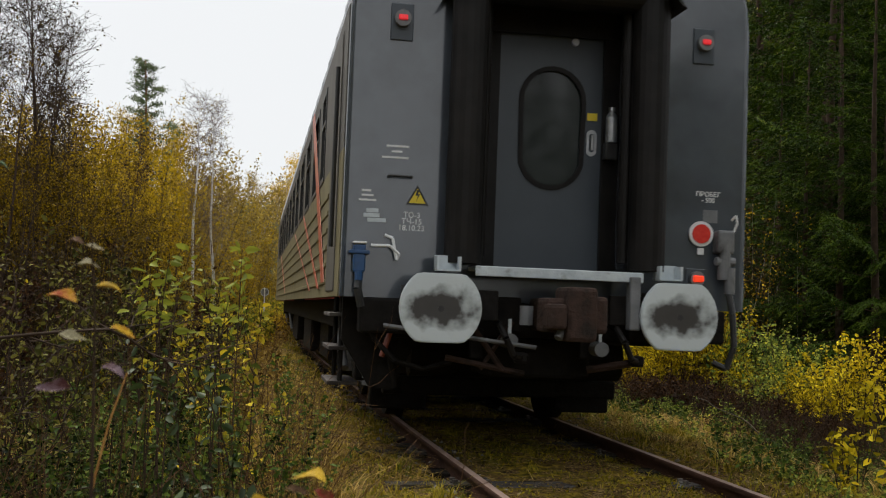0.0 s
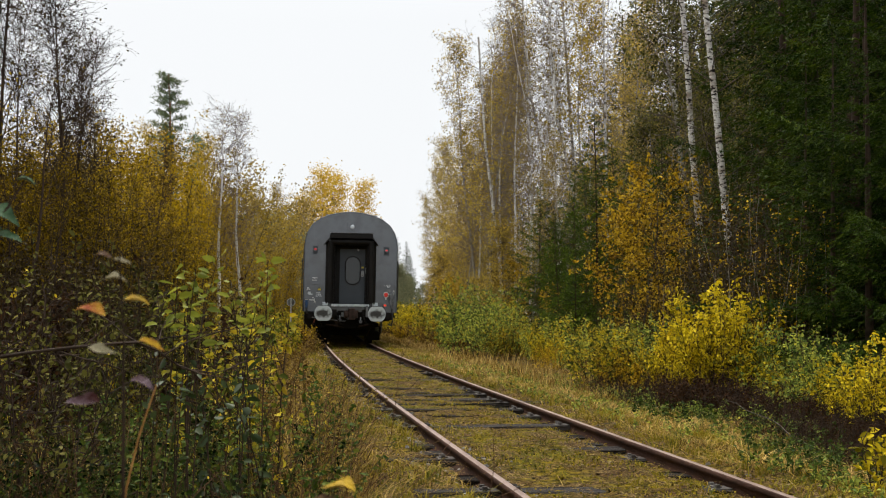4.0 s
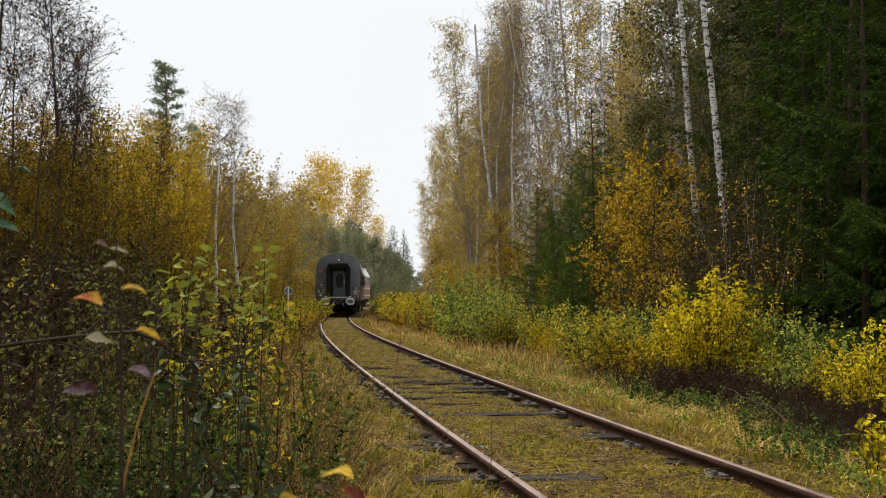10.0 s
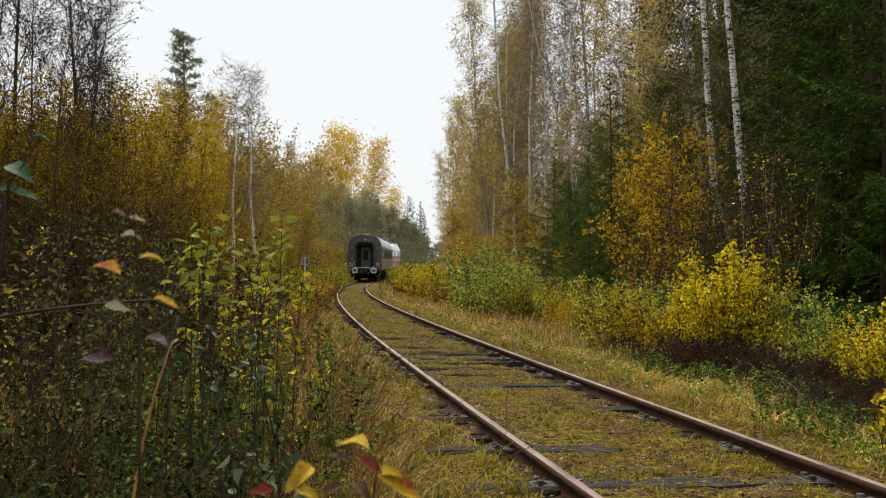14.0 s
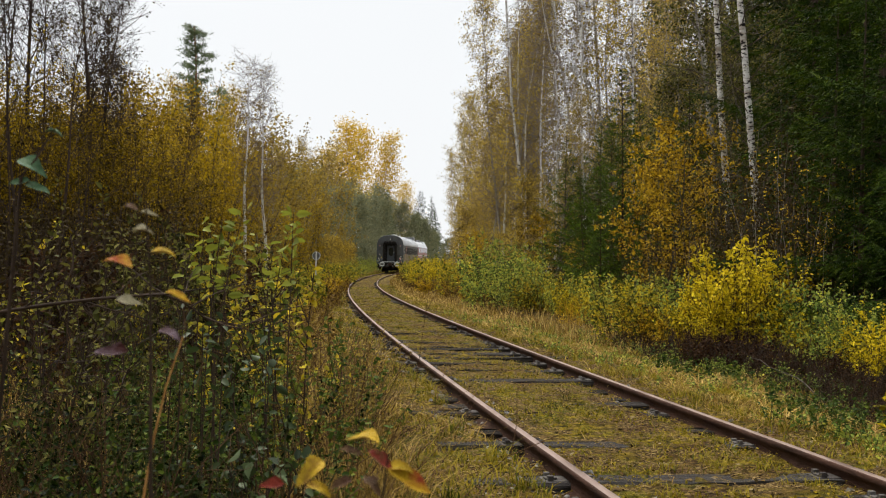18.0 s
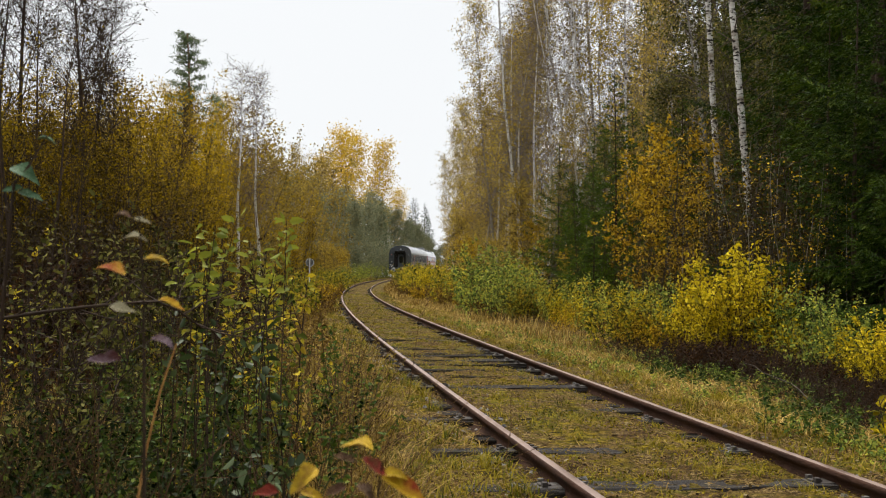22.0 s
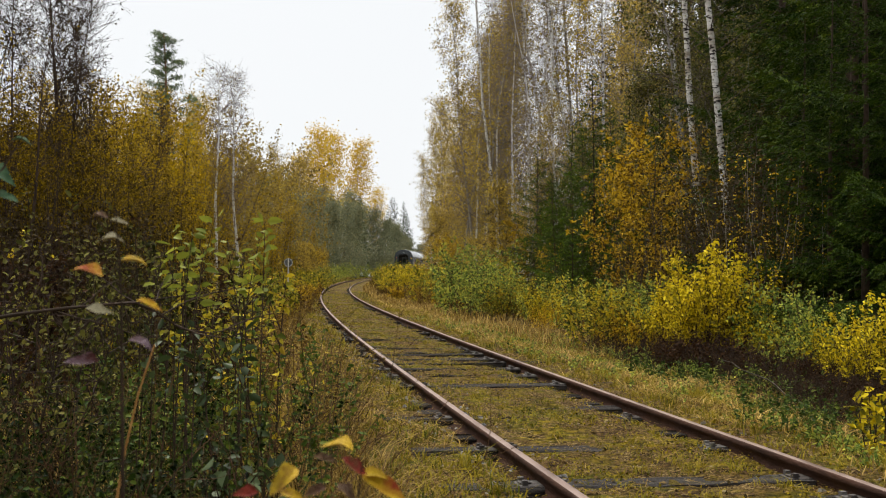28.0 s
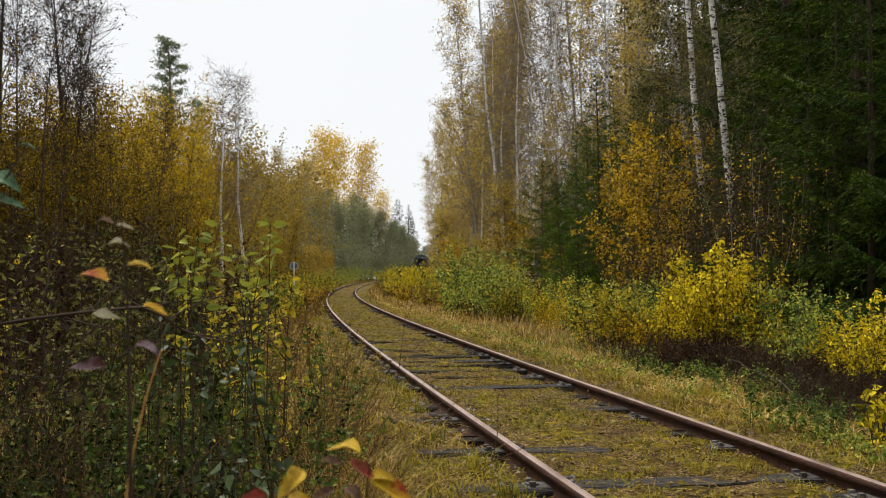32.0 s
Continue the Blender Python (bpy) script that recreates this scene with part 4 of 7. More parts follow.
    part("socket_cap", a_box(-1.495, -1.395, -0.136, -0.02, 1.505, 1.522, bevel=0.004), M["white_mark"], so, "white cap of a socket box")
    bm = bmesh.new()
    hose(bm, [(-1.36, -0.06, 1.50), (-1.22, -0.08, 1.50), (-1.15, -0.08, 1.44), (-1.17, -0.08, 1.40), (-1.20, -0.06, 1.56), (-1.26, -0.05, 1.58)], 0.012, 7)
    part("socket_cable", bm, M["white_mark"], car)
    bm = bmesh.new()
    box(bm, 1.30, 1.44, -0.14, -0.02, 1.56, 1.74, 0.02)
    rod(bm, (1.37, -0.10, 1.36), (1.37, -0.10, 1.60), 0.05, 12)
    rod(bm, (1.30, -0.10, 1.50), (1.45, -0.10, 1.50), 0.035, 10)
    rod(bm, (1.41, -0.12, 1.25), (1.41, -0.12, 1.45), 0.04, 10)
    part("cable_socket", bm, M["iron_grey"], car, "grey cable connector")
    bm = bmesh.new()
    hose(bm, [(1.39, -0.10, 1.38), (1.42, -0.16, 1.1), (1.43, -0.18, 0.85), (1.38, -0.16, 0.68), (1.30, -0.1, 0.72)], 0.025, 8)
    part("cable", bm, M["black_mark"], car)
    bm = bmesh.new()
    hose(bm, [(1.44, -0.08, 1.70), (1.47, -0.1, 1.80), (1.46, -0.1, 1.86), (1.43, -0.08, 1.82)], 0.009, 7)
    part("cable_loop", bm, M["white_mark"], car)
    part("small_plate", a_box(-1.12, -1.0, -0.03, -0.02, 1.12, 1.22), M["black_mark"], car)
    # handrails and markings
    for (x, z, w) in ((-1.16, 2.02, 0.17),):
        bm = bmesh.new()
        hose(bm, [(x - w / 2, -0.02, z), (x - w / 2, -0.07, z), (x + w / 2, -0.07, z), (x + w / 2, -0.02, z)], 0.009, 8)
        part("handrail", bm, M["black_mark"], car)
    tri = part("warning_sign", slab([(-1.105, 1.82), (-0.945, 1.82), (-1.025, 1.96)], -0.028, -0.02), M["yellow_mark"], car, "yellow high-voltage warning triangle")
    part("sign_border", ring([(-1.108, 1.818), (-0.942, 1.818), (-1.025, 1.963)], [(-1.088, 1.829), (-0.962, 1.829), (-1.025, 1.94)], -0.031, -0.024), M["black_mark"], tri)
    part("sign_bolt", slab([(-1.03, 1.93), (-1.04, 1.885), (-1.02, 1.885), (-1.035, 1.838), (-1.005, 1.897), (-1.022, 1.897), (-1.012, 1.925)], -0.031, -0.024), M["black_mark"], tri)
    for i, line in enumerate(("ТО-3", "ТЧ-15", "18.10.23")):
        words(line, 0.058, M["white_mark"], car, Matrix.Translation((-1.06, -0.022, 1.72 - i * 0.048)) @ FACE_M, "white stencilled date")
    for i, line in enumerate(("ПРОБЕГ", "- 500")):
        words(line, 0.052, M["white_mark"], car, Matrix.Translation((1.26, -0.022, 2.005 - i * 0.046)) @ FACE_M, "white stencilled words")
    for x0, x1, z in ((-1.27, -1.10, 2.24), (-1.23, -1.15, 2.20), (-1.30, -1.10, 2.155), (-1.44, -1.37, 1.90), (-1.44, -1.35, 1.865), (-1.46, -1.33, 1.83)):
        part("marking", a_box(x0, x1, -0.024, -0.02, z, z + 0.014), M["white_mark"], car)
    for x0, x1, z, h in ((-1.40, -1.31, 1.745, 0.03), (-1.42, -1.30, 1.71, 0.03), (-1.39, -1.25, 1.675, 0.03)):
        part("paint_patch", a_box(x0, x1, -0.024, -0.02, z, z + h, bevel=0.0015), M["pale_steel"], car)
    part("paint_patch", a_box(1.22, 1.34, -0.024, -0.02, 1.80, 1.90, bevel=0.0015), M["iron_grey"], car)
    # brake gear and skirts below the end
    for sx in (-1,):
        part("corner_skirt", slab([(sx * 1.52, 1.12), (sx * 1.52, 0.80), (sx * 1.30, 0.45), (sx * 1.12, 0.42), (sx * 0.95, 0.80), (sx * 0.95, 1.12)][::sx], 0.28, 0.34), M["dark_steel"], car, "nearly black corner skirt plate")
        part("safety_strap", a_rod((sx * 1.24, 0.22, 1.08), (sx * 1.10, 0.26, 0.45), 0.025, 8), M["dark_steel"], car)
    part("brake_beam", a_box(-1.05, 1.05, 1.45, 1.6, 0.30, 0.46, bevel=0.02), M["dark_steel"], car)
    part("air_tank", a_rod((-0.9, 1.0, 0.68), (0.9, 1.0, 0.68), 0.19, 18), M["dark_steel"], car)
    part("draft_gear", a_box(-0.4, 0.4, 0.16, 2.2, 0.55, 0.86, bevel=0.03), M["dark_steel"], car)
    part("red_handle", a_rod((-1.16, 0.20, 0.86), (-1.22, 0.18, 0.68), 0.022, 8), M["side_red"], car, "small red brake handle")
    part("traction_motor", a_box(-0.65, 0.65, 3.2, 4.8, 0.28, 0.80, bevel=0.04), M["dark_steel"], car)
    part("rail_guard", a_box(-1.12, -0.6, 1.85, 2.05, 0.14, 0.42, bevel=0.02), M["dark_steel"], car)
    part("rail_guard", a_box(0.6, 1.12, 1.85, 2.05, 0.14, 0.42, bevel=0.02), M["dark_steel"], car)
    for y in (4.0, CAR_L - 4.0):
        bogie(car, y)
    return car, [wheelset(car, y) for y in (2.8, 5.2, CAR_L - 5.2, CAR_L - 2.8)]


def locomotive():
    lo = thing("locomotive", "red diesel locomotive with white bands and a light roof", "locomotive")
    L = 14.0
    prof = [(-1.5, 1.15), (-1.5, 3.35), (-1.25, 3.85), (-0.7, 4.2), (0, 4.3), (0.7, 4.2), (1.25, 3.85), (1.5, 3.35), (1.5, 1.15)]
    part("body", slab(prof[0:2] + prof[7:9], 0.2, L), M["loco_red"], lo, "dark red body")
    part("roof", slab([(-1.52, 3.352)] + [(x * 1.012, z + 0.01) for x, z in prof[2:7]] + [(1.52, 3.352)], 0.2, L), M["roof_paint"], lo, "pale grey roof")
    for sx in (-1, 1):
        for z in (1.45, 2.15):
            part("band", a_box(sx * 1.503 - 0.006, sx * 1.503 + 0.006, 0.25, L - 0.05, z, z + 0.09), M["white_mark"], lo, "white band")
        for a, b in ((0.5, 1.5), (1.7, 2.6), (3.6, 5.0), (6.0, 7.4), (8.4, 9.8), (11.0, 12.0), (12.4, 13.6)):
            w = part("window", a_box(sx * 1.504 - 0.006, sx * 1.504 + 0.006, a, b, 2.65, 3.28), M["glass"], lo)
            part("window_frame", ring([(a - 0.06, 2.59), (b + 0.06, 2.59), (b + 0.06, 3.34), (a - 0.06, 3.34)], [(a, 2.65), (b, 2.65), (b, 3.28), (a, 3.28)], -0.004, 0.004), M["black_mark"], w).matrix_basis = Matrix.Translation((sx * 1.506, 0, 0)) @ Matrix.Rotation(radians(90), 4, "Z")
        part("buffer", a_rod((sx * 0.885, 0.2, 1.06), (sx * 0.885, -0.3, 1.06), 0.2, 16), M["dark_steel"], lo)
    for a, b, h in ((0.6, 2.4, 4.75), (5.0, 7.5, 4.5), (9.0, 10.2, 4.5)):
        part("roof_box", a_box(-0.75, 0.75, a, b, 4.2, h, bevel=0.05), M["iron_grey"], lo, "grey box on the roof")
    part("cab_roof", slab([(-1.4, 3.6), (1.4, 3.6), (1.0, 4.32), (-1.0, 4.32)], L - 2.6, L - 0.1), M["roof_paint"], lo)
    part("underframe", a_box(-1.35, 1.35, 0.1, L, 0.75, 1.15, bevel=0.02), M["dark_steel"], lo)
    part("fuel_tank", a_box(-1.3, 1.3, 5.4, 8.6, 0.3, 0.75, bevel=0.05), M["dark_steel"], lo)
    for y in (3.6, L - 3.6):
        bogie(lo, y)
    return lo, [wheelset(lo, y, 0.525) for y in (1.9, 3.6, L - 3.6, L - 1.9)]


carriage_ob, carriage_wheels = carriage()
loco_ob, loco_wheels = locomotive()
LOCO_GAP = CAR_L + 1.3


def tail_y(t):
    """Foot of the carriage's end wall along y, t seconds in: it rolls away and slows a little on the bend."""
    return 8.62 + 7.219 * t - 0.02776 * t * t - 0.29 * math.exp(-(t / 1.5) ** 2)


def on_track(s, length):
    """Pose of a vehicle whose tail is s metres along the line, carried on two pivots."""
    (p, _), (q, _) = along(s + 4.0), along(s + length - 4.0)
    d = q - p
    h = math.atan2(d[0], d[1])
    o = p - d / np.linalg.norm(d) * 4.0
    cant = 0.7 * max(0.0, min(1.0, (75.0 - o[1]) / 55.0))
    return pose(*o, math.degrees(math.atan2(d[2], math.hypot(d[0], d[1]))), cant, -math.degrees(h))


def motions():
    times = [i * 0.5 for i in range(65)]
    s = {t: float(s_at(tail_y(t))) for t in times}
    walk(carriage_ob, [(t, on_track(s[t], CAR_L)) for t in times])
    walk(loco_ob, [(t, on_track(s[t] + LOCO_GAP, 14.0)) for t in times])
    ticks = [i * 2 / 30 for i in range(481)]
    roll = [(t, float(s_at(tail_y(t))) - s[0.0]) for t in ticks]
    for wheels, r in ((carriage_wheels, 0.475), (loco_wheels, 0.525)):
        for w in wheels:
            y = w.location.y
            walk(w, [(t, pose(0, y, r, -math.degrees(d / r))) for t, d in roll])


# ---- plants: builders ----
rng = np.random.default_rng(7)
STRIDE = 1.393


def unit(v):
    return v / (np.linalg.norm(v, axis=-1, keepdims=True) + 1e-9)


def tubes(lines, sides=4):
    """Tapered tubes round polylines: a list of (points, first radius, last radius)."""
    V, Q, base = [], [], 0
    for pts, r0, r1 in lines:
        pts = np.asarray(pts, float)
        k = len(pts)
        d = unit(np.gradient(pts, axis=0))
        ref = np.where(np.abs(d[:, 2:3]) < 0.9, np.array([[0, 0, 1.0]]), np.array([[1.0, 0, 0]]))
        a = unit(np.cross(d, ref))
        b = np.cross(d, a)
        r = np.linspace(r0, r1, k)[:, None, None]
        w = np.linspace(0, 2 * np.pi, sides, endpoint=False)
        ring = pts[:, None] + r * (np.cos(w)[None, :, None] * a[:, None] + np.sin(w)[None, :, None] * b[:, None])
        V.append(ring.reshape(-1, 3))
        i = np.arange(k - 1)[:, None] * sides
        j = np.arange(sides)[None]
        j2 = (j + 1) % sides
        Q.append(np.stack([i + j, i + j2, i + sides + j2, i + sides + j], -1).reshape(-1, 4) + base)
        base += k * sides
    return np.concatenate(V), np.concatenate(Q)


def leaves(c, size, flat=0.3, long=1.5, droop=0.0, g=None):
    """Small folded leaves at the points c: two triangles to each, turned at random."""
    g = g or rng
    n = len(c)
    nor = g.normal(size=(n, 3))
    nor[:, 2] += flat * 3
    nor = unit(nor)
    d = g.normal(size=(n, 3))
    d[:, 2] -= droop * 2
    u = unit(d - (d * nor).sum(1, keepdims=True) * nor)
    v = np.cross(nor, u)
    s = (size * g.uniform(0.6, 1.3, n))[:, None]
    p = np.stack([c - u * s * long / 2, c + v * s / 2 + nor * s * 0.12, c + u * s * long / 2, c - v * s / 2 + nor * s * 0.12], 1)
    return p.reshape(-1, 3), np.arange(4 * n).reshape(n, 4)


def big_leaves(c, size, flat=0.3, long=1.7, droop=0.0, g=None, d=None):
    """Pointed oval leaves folded along the midrib, for plants near by."""
    g = g or rng
    n = len(c)
    nor = g.normal(size=(n, 3)) * 0.7
    nor[:, 2] += flat * 3
    nor = unit(nor)
    if d is None:
        d = g.normal(size=(n, 3))
        d[:, 2] -= droop * 2
    u = unit(d - (d * nor).sum(1, keepdims=True) * nor)
    v = np.cross(nor, u)
    s = (size * g.uniform(0.55, 1.25, n))[:, None]
    f = nor * s * 0.14
    tip = c + u * s * long - nor * s * g.uniform(0.0, 0.4, (n, 1))
    a, b = c + u * s * long * 0.28, c + u * s * long * 0.68
    p = np.stack([c, a + v * s * 0.46 + f, b + v * s * 0.38 + f, tip, b - v * s * 0.38 + f, a - v * s * 0.46 + f], 1).reshape(-1, 3)
    i = np.arange(n)[:, None] * 6
    return p, np.concatenate([i + np.array([[0, 1, 2, 3]]), i + np.array([[0, 3, 4, 5]])])


def bent(a, d, length, k, wob, up, g):
    """A wandering twig of k points."""
    pts = [np.array(a, float)]
    d = unit(np.array(d, float))
    for _ in range(k - 1):
        d = unit(d + g.normal(size=3) * wob + np.array([0, 0, up]))
        pts.append(pts[-1] + d * length / (k - 1))
    return np.array(pts)


def at_of(pts, f):
    i = min(int(f * (len(pts) - 1)), len(pts) - 2)
    q = f * (len(pts) - 1) - i
    return pts[i] * (1 - q) + pts[i + 1] * q, unit(pts[i + 1] - pts[i])


def broadleaf(seed, h, r, limbs, first, limb_len, rise, twigs, twig_len, n_leaf, leaf, spread=0.12, lean=0.0, up=0.06, droop=0.3, sub=0, thick=1.0, tuft=1, long=1.5):
    """Trunk, limbs with twigs and leaves about the twigs, singly or in tufts. Gives trunk, twig and leaf arrays."""
    g = np.random.default_rng(seed)
    trunk = bent((0, 0, -0.3), (g.normal() * lean, g.normal() * lean, 1), h, 12, 0.045, 0.05, g)
    T, B, C = [(trunk, r, r * 0.12)], [], []
    for i in range(limbs):
        f = first + (1 - first) * ((i + g.random()) / limbs) ** 0.9
        f = min(f, 0.985)
        p, td = at_of(trunk, f)
        az = i * 2.4 + g.normal() * 0.5
        ll = limb_len(f) * g.uniform(0.7, 1.25)
        el = rise + g.normal() * 0.15
        d = np.array([math.cos(az) * math.cos(el), math.sin(az) * math.cos(el), math.sin(el)])
        limb = bent(p, d, ll, 6, 0.13, up, g)
        B.append((limb, max(0.006, r * 0.33 * (1 - f * 0.75)), 0.004))
        for j in range(twigs):
            q, qd = at_of(limb, 0.2 + 0.8 * (j + g.random()) / twigs)
            tw = bent(q, qd + g.normal(size=3) * 0.8 + np.array([0, 0, -droop * 0.3]), twig_len * g.uniform(0.5, 1.3), 3, 0.25, 0.02 - droop * 0.12, g)
            B.append((tw, 0.006 * thick, 0.0025 * thick))
            ends = [tw]
            for _ in range(sub):
                q2, d2 = at_of(tw, g.random())
                t2 = bent(q2, d2 + g.normal(size=3) * 0.7, twig_len * 0.5 * g.uniform(0.5, 1.2), 2, 0.2, -droop * 0.1, g)
                B.append((t2, 0.004 * thick, 0.002 * thick))
                ends.append(t2)
            for e in ends:
                m = g.poisson(n_leaf / len(ends))
                if m:
                    w = g.random(m) * (len(e) - 1)
                    i0 = np.minimum(w.astype(int), len(e) - 2)
                    q3 = e[i0] + (e[i0 + 1] - e[i0]) * (w - i0)[:, None]
                    C.append(q3 + g.normal(size=(m, 3)) * spread)
    C = np.concatenate(C) if C else np.zeros((0, 3))
    if tuft > 1:
        C = np.repeat(C[::tuft], tuft, 0)
        C = C + g.normal(size=C.shape) * leaf * 0.9
    return tubes(T, 8), tubes(B, 3), leaves(C, leaf, 0.2, long, droop, g)


def tree(name, label, category, group, made, bark, twig, leaf, crown="crown"):
    t = thing(name, label, category, group)
    if isinstance(made[0], list):
        for st in made[0]:
            part("stem", arrays_mesh("stem", *st, True), bark, t)
    elif len(made) > 3:
        tagged(part("stemwork", arrays_mesh("stemwork", *made[0], True), bark, t), kind="stuff")
    else:
        part("trunk", arrays_mesh("trunk", *made[0], True), bark, t)
    tagged(part("twigwork", arrays_mesh("twigwork", *made[1]), twig, t), kind="stuff")
    if len(made[2][1]):
        part(crown, arrays_mesh(crown, *made[2]), leaf, t)
    return t


def thicket(seed, stems, h, leaf, per, fan=0.28, bare=0.1, foot=0.35, twigs=14, twig_len=0.7, spread=0.06, r=0.02, split=False, big=False, least=0.5):
    """Many stems from one foot, each with twigs and leaves."""
    g = np.random.default_rng(seed)
    T, B, C = [], [], []
    for i in range(stems):
        az = g.random() * 6.28
        hh = h * (least + (1.16 - least) * g.random() ** 0.8)
        st = bent((g.normal() * foot, g.normal() * foot, -0.15), (math.cos(az) * fan, math.sin(az) * fan, 1), hh, 8, 0.07, 0.03, g)
        T.append((st, r * g.uniform(0.6, 1.2), 0.003))
        for j in range(twigs):
            f = bare + (1 - bare) * (j + g.random()) / twigs
            p, d = at_of(st, min(f, 0.99))
            tw = bent(p, d * 0.8 + g.normal(size=3) * 0.75, twig_len * g.uniform(0.4, 1.2) * (1.15 - 0.6 * f), 3, 0.2, 0.06, g)
            B.append((tw, 0.004, 0.0018))
            m = g.poisson(per)
            if m:
                w = g.random(m) * 2
                i0 = np.minimum(w.astype(int), 1)
                C.append(tw[i0] + (tw[i0 + 1] - tw[i0]) * (w - i0)[:, None] + g.normal(size=(m, 3)) * spread)
    C = np.concatenate(C) if C else np.zeros((0, 3))
    lv = big_leaves(C, leaf, 0.25, 1.6, 0.25, g) if big else leaves(C, leaf, 0.25, 1.6, 0.25, g)
    return [tubes([q], 5) for q in T] if split else tubes(T, 4), tubes(B, 3), lv, 1


def spruce(seed, h, r, low=0.03, dens=1.0, width=0.22, spray=1.0):
    """A trunk with whorls of drooping boughs; side shoots along them hang as narrow needle sprays."""
    g = np.random.default_rng(seed)
    trunk = bent((0, 0, -0.3), (0, 0, 1), h, 10, 0.012, 0.05, g)
    T, B, C, D, S = [(trunk, r, 0.015)], [], [], [], []
    n = int(h * 8 * dens)
    for i in range(n):
        f = low + (0.985 - low) * ((i + g.random()) / n)
        p, _ = at_of(trunk, f)
        ll = max(0.2, h * width * (1 - f) ** 0.8 * g.uniform(0.65, 1.15))
        az = i * 2.4 + g.normal() * 0.5
        el = -0.25 + 0.6 * f + g.normal() * 0.12
        d = np.array([math.cos(az) * math.cos(el), math.sin(az) * math.cos(el), math.sin(el)])
        b = bent(p, d, ll, 6, 0.06, 0.03, g)
        B.append((b, 0.02 * (1 - f) + 0.005, 0.004))
        m = int((46 * ll + 8) * spray)
        w = (0.12 + 0.88 * g.random(m) ** 0.8) * 5
        i0 = np.minimum(w.astype(int), 4)
        q = b[i0] + (b[i0 + 1] - b[i0]) * (w - i0)[:, None]
        side = unit(np.cross(d, [0, 0, 1.0]))
        sg = g.choice([-1, 1], m)[:, None]
        reach = (0.05 + 0.30 * ll * (1 - w / 6)[:, None] * g.random((m, 1)))
        sd = unit(d[None] * 0.9 + side[None] * sg * g.uniform(0.4, 1.1, (m, 1)) + np.array([0, 0, -0.25]))
        C.append(q + sd * reach - np.array([0, 0, 0.35]) * reach)
        D.append(unit(sd + np.array([0, 0, -0.35]) + g.normal(size=(m, 3)) * 0.38))
        S.append(g.uniform(0.09, 0.24, (m, 1)))
    C, D, s = np.concatenate(C), np.concatenate(D), np.concatenate(S) / math.sqrt(spray)
    m = len(C)
    nor = unit(np.array([0, 0, 1.0]) + g.normal(size=(m, 3)) * 0.6)
    v = unit(np.cross(nor, D))
    pv = np.stack([C - D * s * 0.5, C + v * s * 0.12, C + D * s * 0.75, C - v * s * 0.12], 1).reshape(-1, 3)
    return tubes(T, 8), tubes(B, 3), (pv, np.arange(4 * m).reshape(m, 4))


def tiered_spruce(seed, h, r, per_metre=4.6, width=0.25):
    """A spruce of separate sweeping boughs: flat fans of side shoots set with needles, and dark gaps between."""
    g = np.random.default_rng(seed)
    trunk = bent((0, 0, -0.3), (0, 0, 1), h, 10, 0.012, 0.05, g)
    T, B, C, D, E = [(trunk, r, 0.015)], [], [], [], []
    n = int(h * per_metre)
    for i in range(n):
        f = 0.03 + 0.95 * ((i + g.random()) / n)
        p, _ = at_of(trunk, f)
        ll = max(0.25, h * width * (1 - f) ** 0.8 * g.uniform(0.6, 1.2))
        az = i * 2.4 + g.normal() * 0.5
        el = -0.30 + 0.7 * f + g.normal() * 0.14
        d = np.array([math.cos(az) * math.cos(el), math.sin(az) * math.cos(el), math.sin(el)])
        b = bent(p, d, ll, 7, 0.05, 0.05, g)
        B.append((b, 0.018 * (1 - f) + 0.005, 0.004))
        side = unit(np.cross(d, [0, 0, 1.0]))
        shoots = max(5, int(ll * 13))
        for j in range(shoots):
            w = 0.15 + 0.85 * (j + g.random()) / shoots
            q, bd = at_of(b, min(w, 0.99))
            sl = (0.42 * ll * (1.08 - w) + 0.10) * g.uniform(0.7, 1.2)
            sd = unit(bd * 0.75 + side * (1 if j % 2 else -1) * g.uniform(0.6, 1.0) + np.array([0, 0, -0.28 + g.normal() * 0.12]))
            m = max(5, int(sl * 62))
            u = (np.arange(m) + g.random(m)) / m
            C.append(q + sd * (u * sl)[:, None] - np.array([0, 0, 0.22]) * ((u ** 2) * sl)[:, None] + g.normal(size=(m, 3)) * 0.018)
            D.append(unit(sd + np.array([0, 0, -0.2]) + g.normal(size=(m, 3)) * 0.42))
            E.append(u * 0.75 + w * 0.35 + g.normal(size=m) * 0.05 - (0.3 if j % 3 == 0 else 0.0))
    # needles towards the bough ends are split off, to be coloured as lit
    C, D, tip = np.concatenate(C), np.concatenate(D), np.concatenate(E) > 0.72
    m = len(C)
    s = g.uniform(0.05, 0.12, (m, 1)) * np.where(tip, 1.25, 1.0)[:, None]
    nor = unit(np.array([0, 0, 1.0]) + g.normal(size=(m, 3)) * 0.5)
    v = unit(np.cross(nor, D))
    pv = np.stack([C - D * s * 0.5, C + v * s * 0.13, C + D * s * 0.7, C - v * s * 0.13], 1)
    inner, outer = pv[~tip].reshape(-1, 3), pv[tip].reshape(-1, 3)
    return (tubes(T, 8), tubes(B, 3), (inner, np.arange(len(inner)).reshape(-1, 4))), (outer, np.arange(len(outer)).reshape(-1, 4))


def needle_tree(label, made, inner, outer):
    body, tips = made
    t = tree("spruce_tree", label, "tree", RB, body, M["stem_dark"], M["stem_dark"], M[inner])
    # the outer colour imitates light falling on the bough ends
    tagged(part("tip_growth", arrays_mesh("tip_growth", *tips), M[outer], t), "bough ends painted lighter, as if lit", kind="stuff")
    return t


